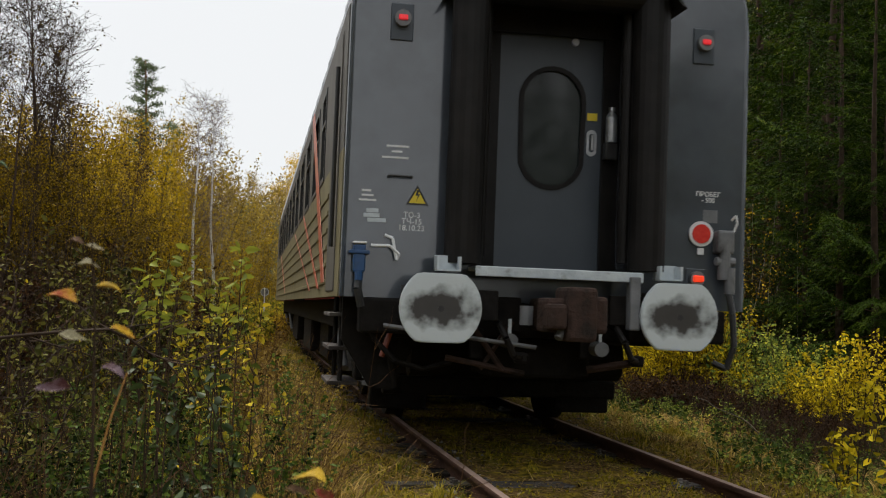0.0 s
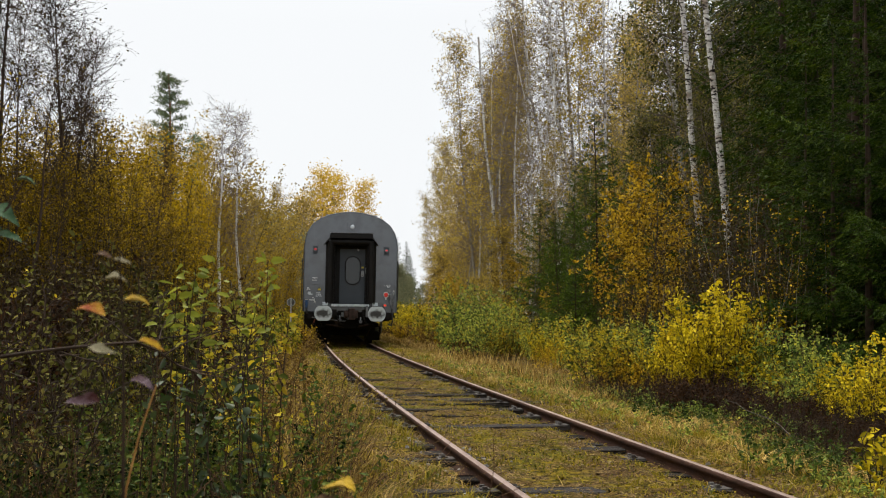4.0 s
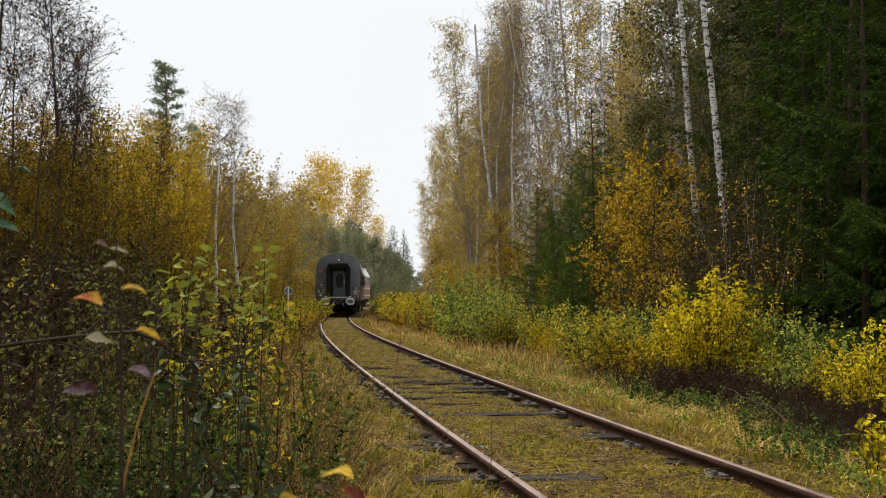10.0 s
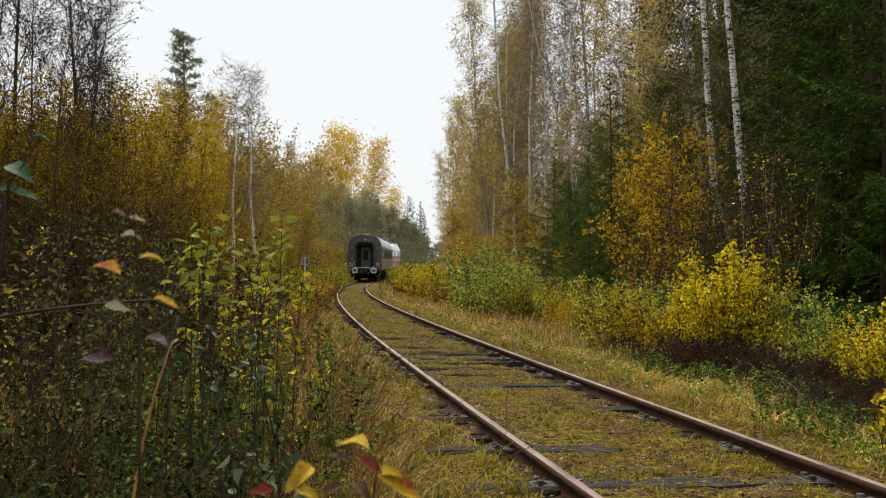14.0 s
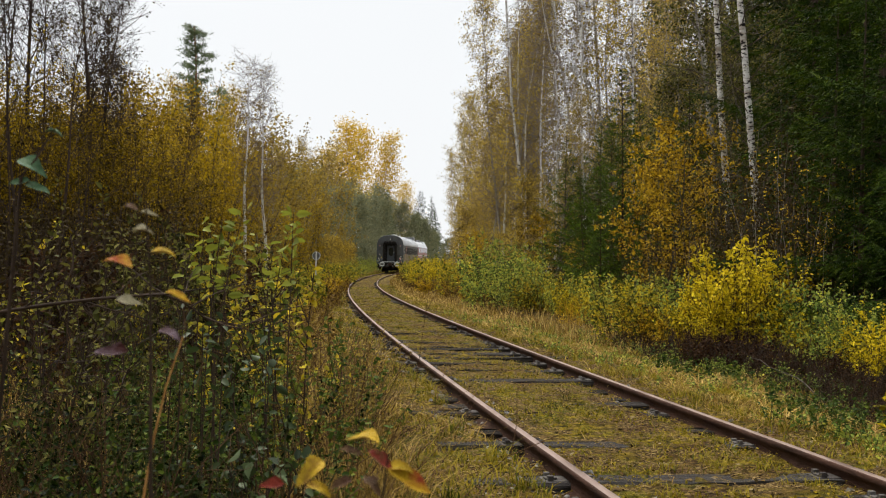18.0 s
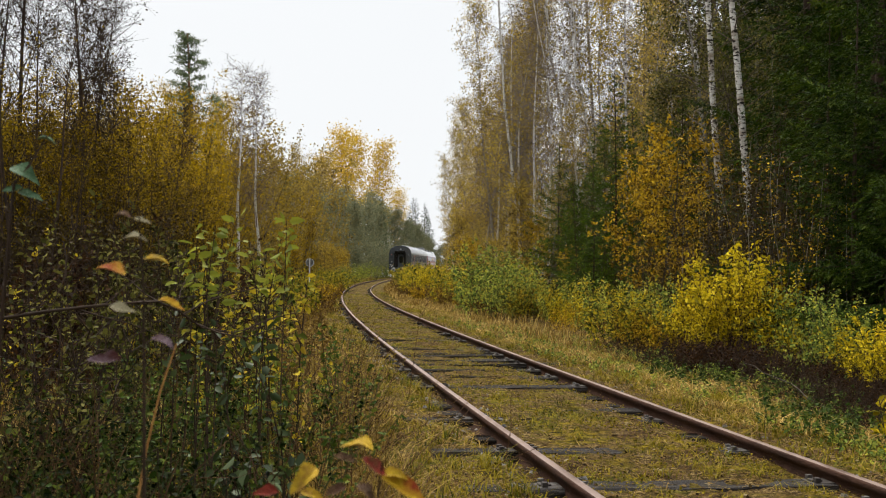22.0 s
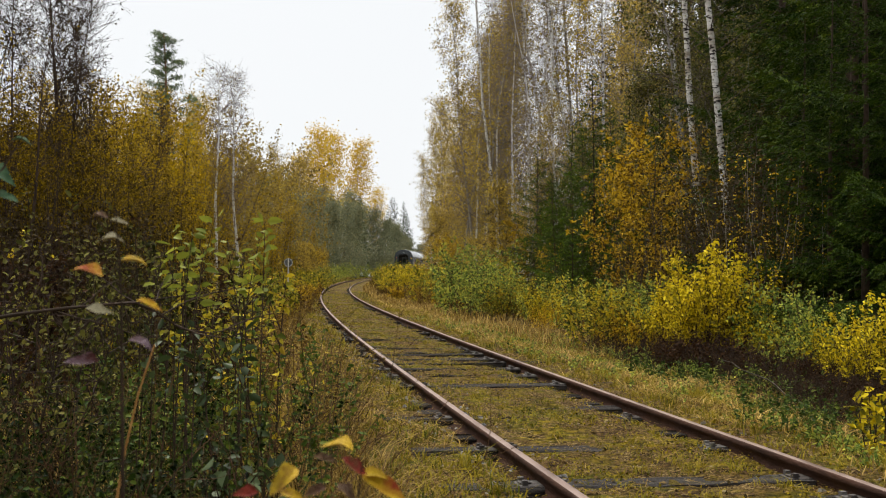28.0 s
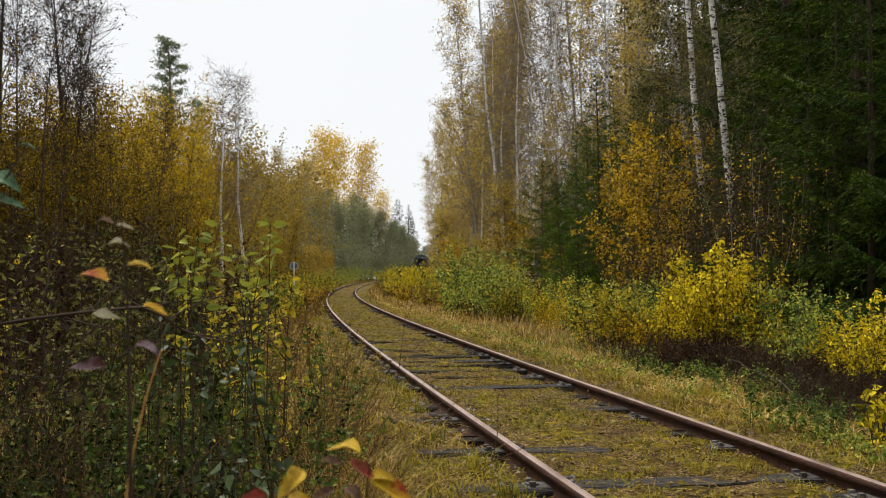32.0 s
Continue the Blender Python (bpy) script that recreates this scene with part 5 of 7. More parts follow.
def pine(seed, h, r):
    """A bare lower trunk and tiers of rising boughs that carry needle tufts, with gaps between."""
    g = np.random.default_rng(seed)
    trunk = bent((0, 0, -0.3), (0, 0, 1), h, 10, 0.02, 0.05, g)
    T, B, C = [(trunk, r, 0.03)], [], []
    for i in range(60):
        f = 0.30 + 0.69 * (i + g.random()) / 60
        p, _ = at_of(trunk, f)
        ll = h * 0.40 * (1.03 - f) ** 1.05 * g.uniform(0.35, 1.3) + 0.15
        az, el = i * 2.4 + g.normal() * 0.4, -0.05 + 0.5 * f
        d = np.array([math.cos(az) * math.cos(el), math.sin(az) * math.cos(el), math.sin(el)])
        b = bent(p, d, ll, 5, 0.10, 0.05, g)
        B.append((b, 0.02, 0.006))
        for _ in range(9):
            q, _ = at_of(b, g.uniform(0.3, 1))
            C.append(q + g.normal(size=(18, 3)) * np.array([0.15, 0.15, 0.06]))
    return tubes(T, 8), tubes(B, 4), leaves(np.concatenate(C), 0.035, 0.2, 6.0, 0, g)


def scaled(x, y, turn=0.0, k=1.0, kz=None, lean=(0, 0), sink=0.0):
    z = float(ground_z(x, y)) - sink
    return pose(x, y, z, lean[0], lean[1], turn) @ Matrix.Diagonal((k, k, kz or k, 1))


def plant(protos, spots, seed=1):
    """Stand copies of the prototypes at spots of (x, y, scale[, scale upwards])."""
    g = np.random.default_rng(seed)
    for i, s in enumerate(spots):
        x, y, k = s[:3]
        p = protos[i % len(protos)]
        m = scaled(x, y, g.random() * 360, k, s[3] if len(s) > 3 else None, (g.normal() * 1.5, g.normal() * 1.5))
        if not p.get("stood"):
            p["stood"] = 1
            p.matrix_basis = m
        else:
            copy_thing(p, m)


def bearing(px, d):
    """A spot d strides (of 1.393 m) off, by the view's column; 784 is straight ahead."""
    return (px - 784) / 1400 * d, d * STRIDE


# ---- woods on the right: birches, spruces, golden alders ----
RB = "trees of the right-hand wood"
g1 = np.random.default_rng(3)


def row(y0, y1, step, off0, off1, k0, k1, seed):
    """Spots along the line from stride y0 to y1, off0 to off1 metres to its right."""
    g = np.random.default_rng(seed)
    out, y, y1, step = [], y0 * STRIDE, y1 * STRIDE, step * STRIDE
    while y < y1:
        x, yy = beside(y, g.uniform(off0, off1))
        out.append((float(x), float(yy), g.uniform(k0, k1)))
        y += step * g.uniform(0.6, 1.4)
    return out


def spots(*rows):
    return [(*bearing(p, d), k) for p, d, k in rows]


def birch_mesh(seed, n_leaf, leaf, sub, limbs=44, twig=1.1):
    return broadleaf(seed, 20, 0.10, limbs, 0.22, lambda f: 3.2 * (1.05 - f) + 0.5, 0.8, 8, twig, n_leaf, leaf, 0.16, 0.02, 0.03, 0.45, sub, 1.6)


bare = [tree("birch_tree", "tall bare birch with grey-violet twigs and last leaves", "tree", RB, birch_mesh(11 + i, 2.6, 0.10, 4), M["bark_birch"], M["twig_grey"], M["leaf_pale"]) for i in range(2)]
yellow = [tree("birch_tree", "tall slender birch with thin yellow leaves", "tree", RB, birch_mesh(31 + i, 24, 0.080, 2), M["bark_grey"], M["twig_grey"], M["leaf_tan"]) for i in range(2)]
olive = [tree("aspen_tree", "tall aspen with fading olive-brown leaves", "tree", RB,
              broadleaf(41 + i, 17, 0.12, 50, 0.06, lambda f: 3.2 * (1.1 - f) + 0.4, 0.55, 9, 1.1, 30, 0.078, 0.2, 0.02, 0.03, 0.3, 1), M["bark_grey"], M["twig_grey"], M["leaf_olive"]) for i in range(2)]
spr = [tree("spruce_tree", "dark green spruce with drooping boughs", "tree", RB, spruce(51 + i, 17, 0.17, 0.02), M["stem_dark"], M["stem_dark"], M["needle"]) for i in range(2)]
alder = [tree("alder_tree", "young alder with golden-orange leaves", "tree", RB,
              broadleaf(61 + i, 7.0, 0.05, 26, 0.10, lambda f: 0.5 + 2.1 * math.sin(math.pi * (0.12 + 0.8 * f)), 0.45, 11, 0.7, 15, 0.072, 0.10, 0.03, 0.03, 0.35, 1, 1.0, 5, 2.0), M["bark_dark"], M["stem_dark"], M["leaf_amber"]) for i in range(2)]
far_gold = [tree("alder_tree", "young alder with pale gold leaves", "tree", RB,
                 broadleaf(261, 7.0, 0.05, 36, 0.1, lambda f: 2.2 * (1.1 - f) + 0.3, 0.6, 8, 0.8, 20, 0.075, 0.10, 0.03, 0.03, 0.2, 1, 1.0, 3), M["bark_dark"], M["twig_brown"], M["leaf_tan"])]
# dark leaf colour stands in for the shaded gaps behind the bushes
under = [tree("sapling_thicket", "thicket of thin bare-stemmed saplings, darkened as deep shade", "bush", RB, thicket(65 + i, 14, 4.2, 0.05, 6, 0.25, 0.2, 0.7, 16, 0.9, 0.12, 0.014, True), M["bark_dark"], M["stem_dark"], M["leaf_dark"]) for i in range(2)]

plant(bare, spots((1018, 40, 0.95), (985, 42, 1.0), (955, 44, 1.0), (930, 46, 1.0), (905, 48, 1.0), (885, 50, 1.0), (865, 52, 0.95), (881, 55, 0.9), (1000, 50, 1.05), (940, 54, 1.05), (890, 58, 1.0), (1060, 44, 1.0), (1100, 46, 1.0)), 1)
plant(yellow, spots((886, 47, 1.0), (861, 52, 1.0), (875, 50, 0.95), (876, 58, 1.0), (1070, 40, 0.95), (1095, 38, 0.9), (915, 56, 1.0), (848, 62, 0.85), (836, 68, 0.75), (1045, 48, 1.0), (960, 38, 0.5), (851, 56, 0.6)), 2)
plant(olive, spots((1250, 27, 0.85), (1320, 25, 0.85), (1390, 24, 0.8),
                   (1230, 36, 1.1), (1300, 34, 1.1)), 3)
dun = [tree("birch_tree", "tall birch with faded dun and gold leaves", "tree", RB,
            broadleaf(241 + i, 17, 0.10, 50, 0.08, lambda f: 3.0 * (1.1 - f) + 0.4, 0.7, 9, 1.1, 18, 0.080, 0.2, 0.02, 0.03, 0.3, 1), M["bark_grey"], M["twig_grey"], M["leaf_dun"]) for i in range(2)]
plant(dun, spots((896, 60, 0.85), (856, 66, 0.75), (836, 74, 0.65), (821, 82, 0.55), (811, 92, 0.45), (804, 104, 0.42), (880, 52, 0.7), (920, 48, 0.6), (876, 72, 0.8), (846, 86, 0.7), (831, 100, 0.6), (900, 66, 0.9), (960, 60, 1.0), (1020, 56, 1.0), (1130, 34, 0.95), (1190, 31, 0.9), (1150, 42, 1.1)), 203)
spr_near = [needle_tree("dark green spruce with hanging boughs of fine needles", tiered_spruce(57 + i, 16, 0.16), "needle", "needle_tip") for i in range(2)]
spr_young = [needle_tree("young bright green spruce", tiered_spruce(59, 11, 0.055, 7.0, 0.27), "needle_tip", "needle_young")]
plant(spr, spots((1200, 38, 1.05), (1280, 36, 1.1), (1130, 46, 1.1), (1480, 33, 1.2), (1330, 44, 1.2), (1440, 30, 1.25), (1390, 36, 1.25), (1510, 28, 1.2), (1250, 42, 1.2), (1180, 50, 1.2), (1420, 29, 1.25), (1470, 25, 1.2), (1520, 33, 1.3), (1555, 27, 1.25), (1350, 31, 1.15), (1600, 26, 1.25)), 4)
plant(spr_near, spots((1500, 15, 0.9), (1420, 19, 1.0), (1570, 17, 1.0), (1360, 25, 1.0), (1640, 12.5, 0.8), (1450, 26, 1.1), (1540, 23, 1.1), (1700, 16, 1.0), (1800, 14, 0.9), (1900, 12, 0.9), (1475, 18.5, 1.0), (1530, 13.5, 0.75), (1400, 22, 0.95), (1600, 20, 1.1), (1495, 12.4, 0.42), (1556, 11.8, 0.46), (1625, 11, 0.5), (1445, 14, 0.40), (1560, 14.5, 0.7), (1510, 17, 0.8)), 34)
plant(spr_young, spots((1075, 29, 0.85), (1035, 35, 0.9), (1110, 33, 0.95), (1000, 40, 0.8), (1010, 30, 0.5), (1055, 25, 0.42), (1120, 21, 0.32), (1035, 24, 0.5), (1012, 27, 0.55), (975, 37, 0.85), (940, 45, 0.8), (998, 35, 0.6), (905, 49, 0.62), (1060, 31, 0.8), (1140, 30, 0.9), (1010, 44, 0.9), (880, 53, 0.6), (1185, 26, 0.8)), 35)
plant(alder, spots((1155, 20, 0.74), (1122, 22, 0.62), (1195, 23, 0.9), (945, 40, 0.95), (815, 52, 0.75), (1250, 22, 0.8)), 5)
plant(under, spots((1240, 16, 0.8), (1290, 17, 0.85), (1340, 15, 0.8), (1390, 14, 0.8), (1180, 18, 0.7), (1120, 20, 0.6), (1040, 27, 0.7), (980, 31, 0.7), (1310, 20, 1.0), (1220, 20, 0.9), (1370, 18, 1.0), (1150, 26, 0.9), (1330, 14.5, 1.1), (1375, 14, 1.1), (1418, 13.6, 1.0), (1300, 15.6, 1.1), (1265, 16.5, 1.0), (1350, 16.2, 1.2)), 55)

plant(alder, spots((1000, 33, 0.5), (835, 50, 0.75)), 56)
plant(far_gold, spots((812, 58, 0.85), (824, 54, 0.7), (895, 42, 0.6), (870, 45, 0.6), (925, 41, 1.05)), 156)
plant(yellow, spots((825, 60, 0.8), (818, 68, 0.85), (806, 78, 0.85), (800, 88, 0.85), (796, 98, 0.8), (840, 56, 0.9)), 60)
plant(dun, spots((822, 60, 0.5), (808, 70, 0.48), (798, 80, 0.42), (790, 90, 0.36), (782, 102, 0.34), (835, 58, 0.6), (776, 112, 0.36), (792, 112, 0.85), (786, 122, 0.8), (804, 100, 0.9), (815, 90, 0.95), (800, 120, 0.95), (812, 110, 1.0)), 61)
plant(dun, spots((955, 43, 0.5), (925, 45, 0.5), (900, 49, 0.55), (875, 53, 0.55), (850, 57, 0.55), (825, 61, 0.5)), 257)
plant(olive, spots((1020, 37, 0.45), (985, 40, 0.5), (1060, 34, 0.5), (1170, 28, 0.6), (1290, 24, 0.55), (1370, 22, 0.6), (1440, 20, 0.6)), 57)

gold_sap = [tree("sapling_thicket", "bare-stemmed saplings with a few golden leaves", "bush", RB, thicket(68 + i, 7, 4.0, 0.042, 5, 0.22, 0.3, 0.5, 14, 0.8, 0.07, 0.012, True), M["bark_grey"], M["twig_brown"], M["leaf_amber"]) for i in range(2)]
plant(gold_sap, spots((1365, 13.8, 0.9), (1410, 13.2, 0.85), (1440, 12.6, 0.9), (1340, 14.8, 0.95), (1215, 16.5, 0.85), (1385, 15.5, 1.0)), 62)

# the two white trunks beside the line, leaning together
def white_birch(seed, d, line, r):
    """A marked white trunk through given columns and heights of the view, d strides off."""
    g = np.random.default_rng(seed)
    pts = np.array([((px - 784) / 1400 * d, d * STRIDE + g.normal() * 0.05, 1.1 + d * (501 - py) / 1400) for px, py in line])
    root = pts[0].copy()
    pts = pts - root
    B, C, marks = [], [], []
    for i in range(26):
        p, td = at_of(pts, 0.32 + 0.67 * i / 26)
        az = i * 2.4
        b = bent(p, (math.cos(az), math.sin(az), 0.45 + 0.3 * g.random()), g.uniform(1.0, 2.6), 6, 0.12, -0.02, g)
        B.append((b, 0.014, 0.004))
        for _ in range(5):
            q, qd = at_of(b, g.uniform(0.3, 1))
            tw = bent(q, qd + g.normal(size=3) * 0.6, 0.8, 4, 0.2, -0.05, g)
            B.append((tw, 0.005, 0.002))
            C.append(tw[g.integers(0, 4, 4)] + g.normal(size=(4, 3)) * 0.06)
    made = tubes([(pts, r, r * 0.55)], 12), tubes(B, 4), leaves(np.concatenate(C), 0.045, 0.2, 1.5, 0.3, g)
    t = tree("birch_tree", "leaning white birch trunk with black marks", "tree", RB, made, M["bark_marked"], M["twig_brown"], M["leaf_olive"])
    t.location = root
    return t


white_birch(71, 20.0, [(1272, 610), (1268, 480), (1262, 400), (1256, 330), (1250, 250), (1244, 170), (1240, 90), (1233, 0), (1226, -90), (1220, -200)], 0.105)
white_birch(72, 18.0, [(1324, 622), (1320, 520), (1314, 430), (1306, 350), (1298, 260), (1292, 180), (1286, 90), (1277, 0), (1268, -100), (1258, -220)], 0.105)
white_birch(73, 41.0, [(1046, 545), (1042, 400), (1038, 290), (1030, 180), (1022, 60), (1015, -30), (1008, -120)], 0.10)
white_birch(74, 46.0, [(912, 535), (906, 440), (898, 370), (888, 290), (876, 200), (868, 90), (862, 0)], 0.10)
white_birch(75, 45.0, [(972, 535), (966, 420), (962, 340), (955, 240), (950, 120), (944, 0)], 0.08)

white_birch(76, 43.0, [(992, 545), (986, 330), (976, 206), (966, 150), (956, 104), (948, 20), (940, -80)], 0.085)
white_birch(77, 40.0, [(1052, 545), (1042, 340), (1030, 267), (1016, 200), (1004, 150), (996, 60), (990, -60)], 0.07)
white_birch(78, 38.0, [(1098, 560), (1094, 330), (1090, 185), (1089, 110), (1088, 40), (1086, -80)], 0.07)
white_birch(79, 30.0, [(1236, 560), (1228, 300), (1218, 120), (1213, 70), (1208, 10), (1203, -100)], 0.07)

# ---- woods on the left ----
LB = "trees of the left-hand wood"
willow = [tree("willow_thicket", "dense thicket of thin stems with golden-brown leaves", "bush", LB,
               thicket(81 + i, 18, 5.0, 0.036, 26, 0.20, 0.10, 0.6, 22, 0.95, 0.075, 0.026, True, least=0.75), M["stem_dark"], M["stem_dark"], M["leaf_ochre"]) for i in range(3)]
far_willow = [tree("willow_thicket", "tall thicket of thin stems with old-gold leaves", "bush", LB,
                   thicket(86 + i, 14, 5.0, 0.046, 28, 0.20, 0.08, 0.6, 20, 0.95, 0.085, 0.018, True, least=0.65), M["bark_dark"], M["twig_brown"], M["leaf_gold"]) for i in range(2)]


def lofty(full, *rows):
    """Spots for plants full metres high that are to rise so far above the level of the eye (per 1400 of distance)."""
    out = []
    for p, d, rise in rows:
        x, y = bearing(p, d)
        out.append((x, y, (1.1 + d * rise / 1400 - float(ground_z(x, y))) / full))
    return out


plant(willow, lofty(5.3, (-240, 9, 380), (-180, 10, 390), (-120, 9.5, 390), (-60, 10, 410), (0, 10, 410), (30, 11.5, 420), (50, 10.5, 405), (85, 11.6, 420), (110, 10.5, 405), (140, 12, 410), (165, 11, 370), (215, 11.5, 340), (262, 12, 300), (-90, 12.5, 390), (-20, 13, 380), (75, 13, 405), (140, 13.5, 400), (195, 14, 385), (245, 14.5, 350), (292, 14.5, 270),
                    (300, 17, 290), (335, 18, 240), (-40, 16, 400), (40, 17, 405), (120, 18, 410), (200, 19, 390)), 8)
dim_willow = [tree("willow_thicket", "tall thicket of thin stems with dull brown-gold leaves", "bush", LB,
                   thicket(186 + i, 12, 5.0, 0.060, 22, 0.20, 0.08, 0.6, 20, 0.95, 0.085, 0.018, True), M["bark_grey"], M["twig_violet"], M["leaf_dim"]) for i in range(2)]
plant(far_willow, lofty(5.8, (250, 17, 355), (285, 19, 330), (315, 21, 300), (345, 23, 270), (270, 24, 370), (305, 26, 340), (335, 28, 310), (365, 24, 230), (360, 32, 290), (180, 24, 385), (90, 23, 390), (0, 22, 385), (230, 30, 375), (150, 30, 380), (340, 40, 320), (470, 36, 120), (560, 84, 105), (500, 52, 170)), 88)
plant(dim_willow, lofty(5.3, (385, 27, 215), (405, 30, 190), (395, 36, 255), (425, 34, 185), (415, 42, 235), (445, 40, 180), (435, 48, 235), (465, 46, 185), (455, 54, 235), (485, 54, 190), (475, 62, 235), (500, 62, 200), (515, 72, 225), (375, 44, 280), (405, 20, 70), (440, 24, 75), (530, 84, 205), (410, 56, 250)), 89)
# dark leaves put the left thicket's inner shade into colour
left_under = [tree("sapling_thicket", "tangle of thin dark stems, its leaves darkened as deep shade", "bush", LB, thicket(165 + i, 22, 3.0, 0.045, 6, 0.28, 0.15, 0.9, 18, 0.7, 0.06, 0.009), M["stem_dark"], M["stem_dark"], M["leaf_dark"]) for i in range(2)]
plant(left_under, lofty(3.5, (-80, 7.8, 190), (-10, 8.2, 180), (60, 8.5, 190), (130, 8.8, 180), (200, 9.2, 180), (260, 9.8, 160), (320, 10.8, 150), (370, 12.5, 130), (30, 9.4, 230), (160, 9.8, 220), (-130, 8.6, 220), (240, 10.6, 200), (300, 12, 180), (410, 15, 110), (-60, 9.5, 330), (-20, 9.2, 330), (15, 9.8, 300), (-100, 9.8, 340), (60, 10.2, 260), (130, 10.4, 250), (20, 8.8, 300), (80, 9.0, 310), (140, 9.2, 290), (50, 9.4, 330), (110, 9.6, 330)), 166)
dark_birch = [tree("birch_tree", "thin dark birch with sparse dry leaves", "tree", LB,
                   broadleaf(91 + i, 10, 0.058, 26, 0.48, lambda f: 2.2 * (1.1 - f) + 0.3, 1.0, 8, 0.8, 3.4, 0.048, 0.05, 0.04, 0.05, 0.2, 3), M["stem_dark"], M["stem_dark"], M["leaf_dark"]) for i in range(2)]
plant(dark_birch, spots((40, 10.5, 0.78), (185, 12, 0.72), (-10, 12, 0.9), (110, 13, 0.8), (-70, 11, 0.9), (215, 12.5, 0.66), (-140, 10, 0.9), (75, 11, 0.8), (150, 11.5, 0.7), (252, 12.6, 0.60), (120, 11, 0.74)), 9)
stems = [tree("birch_sapling", "slender dark sapling with few twigs and leaves", "tree", LB,
              broadleaf(191 + i, 7.5, 0.042, 10, 0.35, lambda f: 1.5 * (1.1 - f) + 0.3, 0.9, 4, 0.6, 2.5, 0.04, 0.04, 0.06, 0.05, 0.2, 1), M["stem_dark"], M["stem_dark"], M["leaf_ochre"]) for i in range(2)]
plant(stems, spots((28, 8.6, 0.66), (66, 9.0, 0.62), (98, 8.4, 0.56), (124, 9.2, 0.6), (150, 8.7, 0.55), (178, 9.4, 0.6), (206, 9.0, 0.5), (238, 9.8, 0.52), (262, 10.4, 0.46), (300, 11.5, 0.42), (-20, 8.6, 0.7), (48, 9.6, 0.7), (330, 13, 0.4)), 192)
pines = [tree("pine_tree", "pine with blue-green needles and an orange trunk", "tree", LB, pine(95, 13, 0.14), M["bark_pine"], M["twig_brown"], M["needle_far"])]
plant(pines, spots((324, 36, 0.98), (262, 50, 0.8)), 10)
left_birch = [tree("birch_tree", "slender bare birch with a white trunk and fine brown twigs", "tree", LB,
                   broadleaf(221 + i, 20, 0.17, 36, 0.34, lambda f: 3.4 * (1.05 - f) + 0.4, 0.9, 8, 1.3, 1.5, 0.10, 0.16, 0.02, 0.03, 0.4, 4, 2.0), M["bark_birch"], M["twig_violet"], M["leaf_pale"]) for i in range(2)]
plant(left_birch, spots((404, 20, 0.33), (444, 21, 0.33), (425, 54, 0.68), (385, 52, 0.66), (466, 40, 0.46), (412, 36, 0.5)), 11)
plant(yellow, spots((335, 42, 0.54), (358, 46, 0.56), (300, 46, 0.62), (278, 48, 0.66), (345, 50, 0.62), (500, 82, 0.72), (540, 98, 0.82), (365, 60, 0.7), (505, 70, 0.5), (270, 42, 0.5), (480, 70, 0.6)), 12)
aspen = [tree("aspen_tree", "tall aspen with bright yellow leaves", "tree", LB,
              broadleaf(97, 22, 0.2, 46, 0.32, lambda f: 5.0 * (1.05 - f) + 1.2, 0.75, 9, 1.7, 11, 0.21, 0.45, 0.02, 0.03, 0.2, 1), M["bark_birch"], M["twig_grey"], M["leaf_aspen"])]
plant(aspen, spots((588, 138, 1.14), (634, 146, 0.98), (610, 150, 1.08), (566, 142, 0.84), (686, 172, 0.74)), 13)
plant(dun, spots((500, 80, 0.90), (523, 90, 0.97), (546, 98, 0.98), (512, 96, 1.0), (482, 76, 0.84)), 213)
far = [tree("far_tree", "grey-green tree of a dense wood, its leaves toned like haze", "tree", "far wood",
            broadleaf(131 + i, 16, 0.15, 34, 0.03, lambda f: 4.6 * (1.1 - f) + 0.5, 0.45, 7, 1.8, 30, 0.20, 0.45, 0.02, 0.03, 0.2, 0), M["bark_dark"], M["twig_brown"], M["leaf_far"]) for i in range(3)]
fs = []
for px, d, k in ((470, 66, .6), (500, 76, .6), (525, 84, .62), (545, 92, .65), (560, 100, .72), (580, 104, .7), (600, 108, .72), (618, 112, .72), (635, 118, .7), (650, 126, .75), (668, 134, .75), (684, 142, .75), (700, 150, .72), (716, 158, .7), (732, 166, .7), (746, 176, .68),
                 (760, 186, .6), (776, 196, .6), (795, 200, .7), (820, 190, .8), (540, 110, .9), (570, 125, .9), (610, 130, .95), (640, 140, .92), (670, 152, .9), (700, 170, .88), (725, 184, .85), (750, 205, .8), (400, 60, .65), (360, 64, .7), (300, 60, .8), (430, 72, .75),
                 (220, 50, .7), (20, 33, .75), (90, 35, .78), (160, 36, .78), (-40, 31, .72), (235, 40, .75), (140, 46, .75), (60, 42, .75), (-40, 40, .8), (850, 150, .8), (890, 120, .9), (940, 100, 1.0), (1000, 85, 1.0), (1080, 75, 1.0), (1160, 65, 1.0), (1250, 58, 1.0), (1350, 52, 1.0), (1450, 45, 1.0), (1560, 40, 1.0), (1680, 32, 1.0), (1000, 66, .8), (870, 95, .75), (830, 115, .65), (808, 135, .62)):
    k *= 1.6 if 90 < d and px < 780 else 1.0
    k *= 0.86 if d > 160 else 1.0
    fs.append((*bearing(px, d), k))
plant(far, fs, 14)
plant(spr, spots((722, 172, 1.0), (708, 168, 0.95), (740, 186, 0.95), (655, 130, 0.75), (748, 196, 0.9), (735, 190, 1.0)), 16)
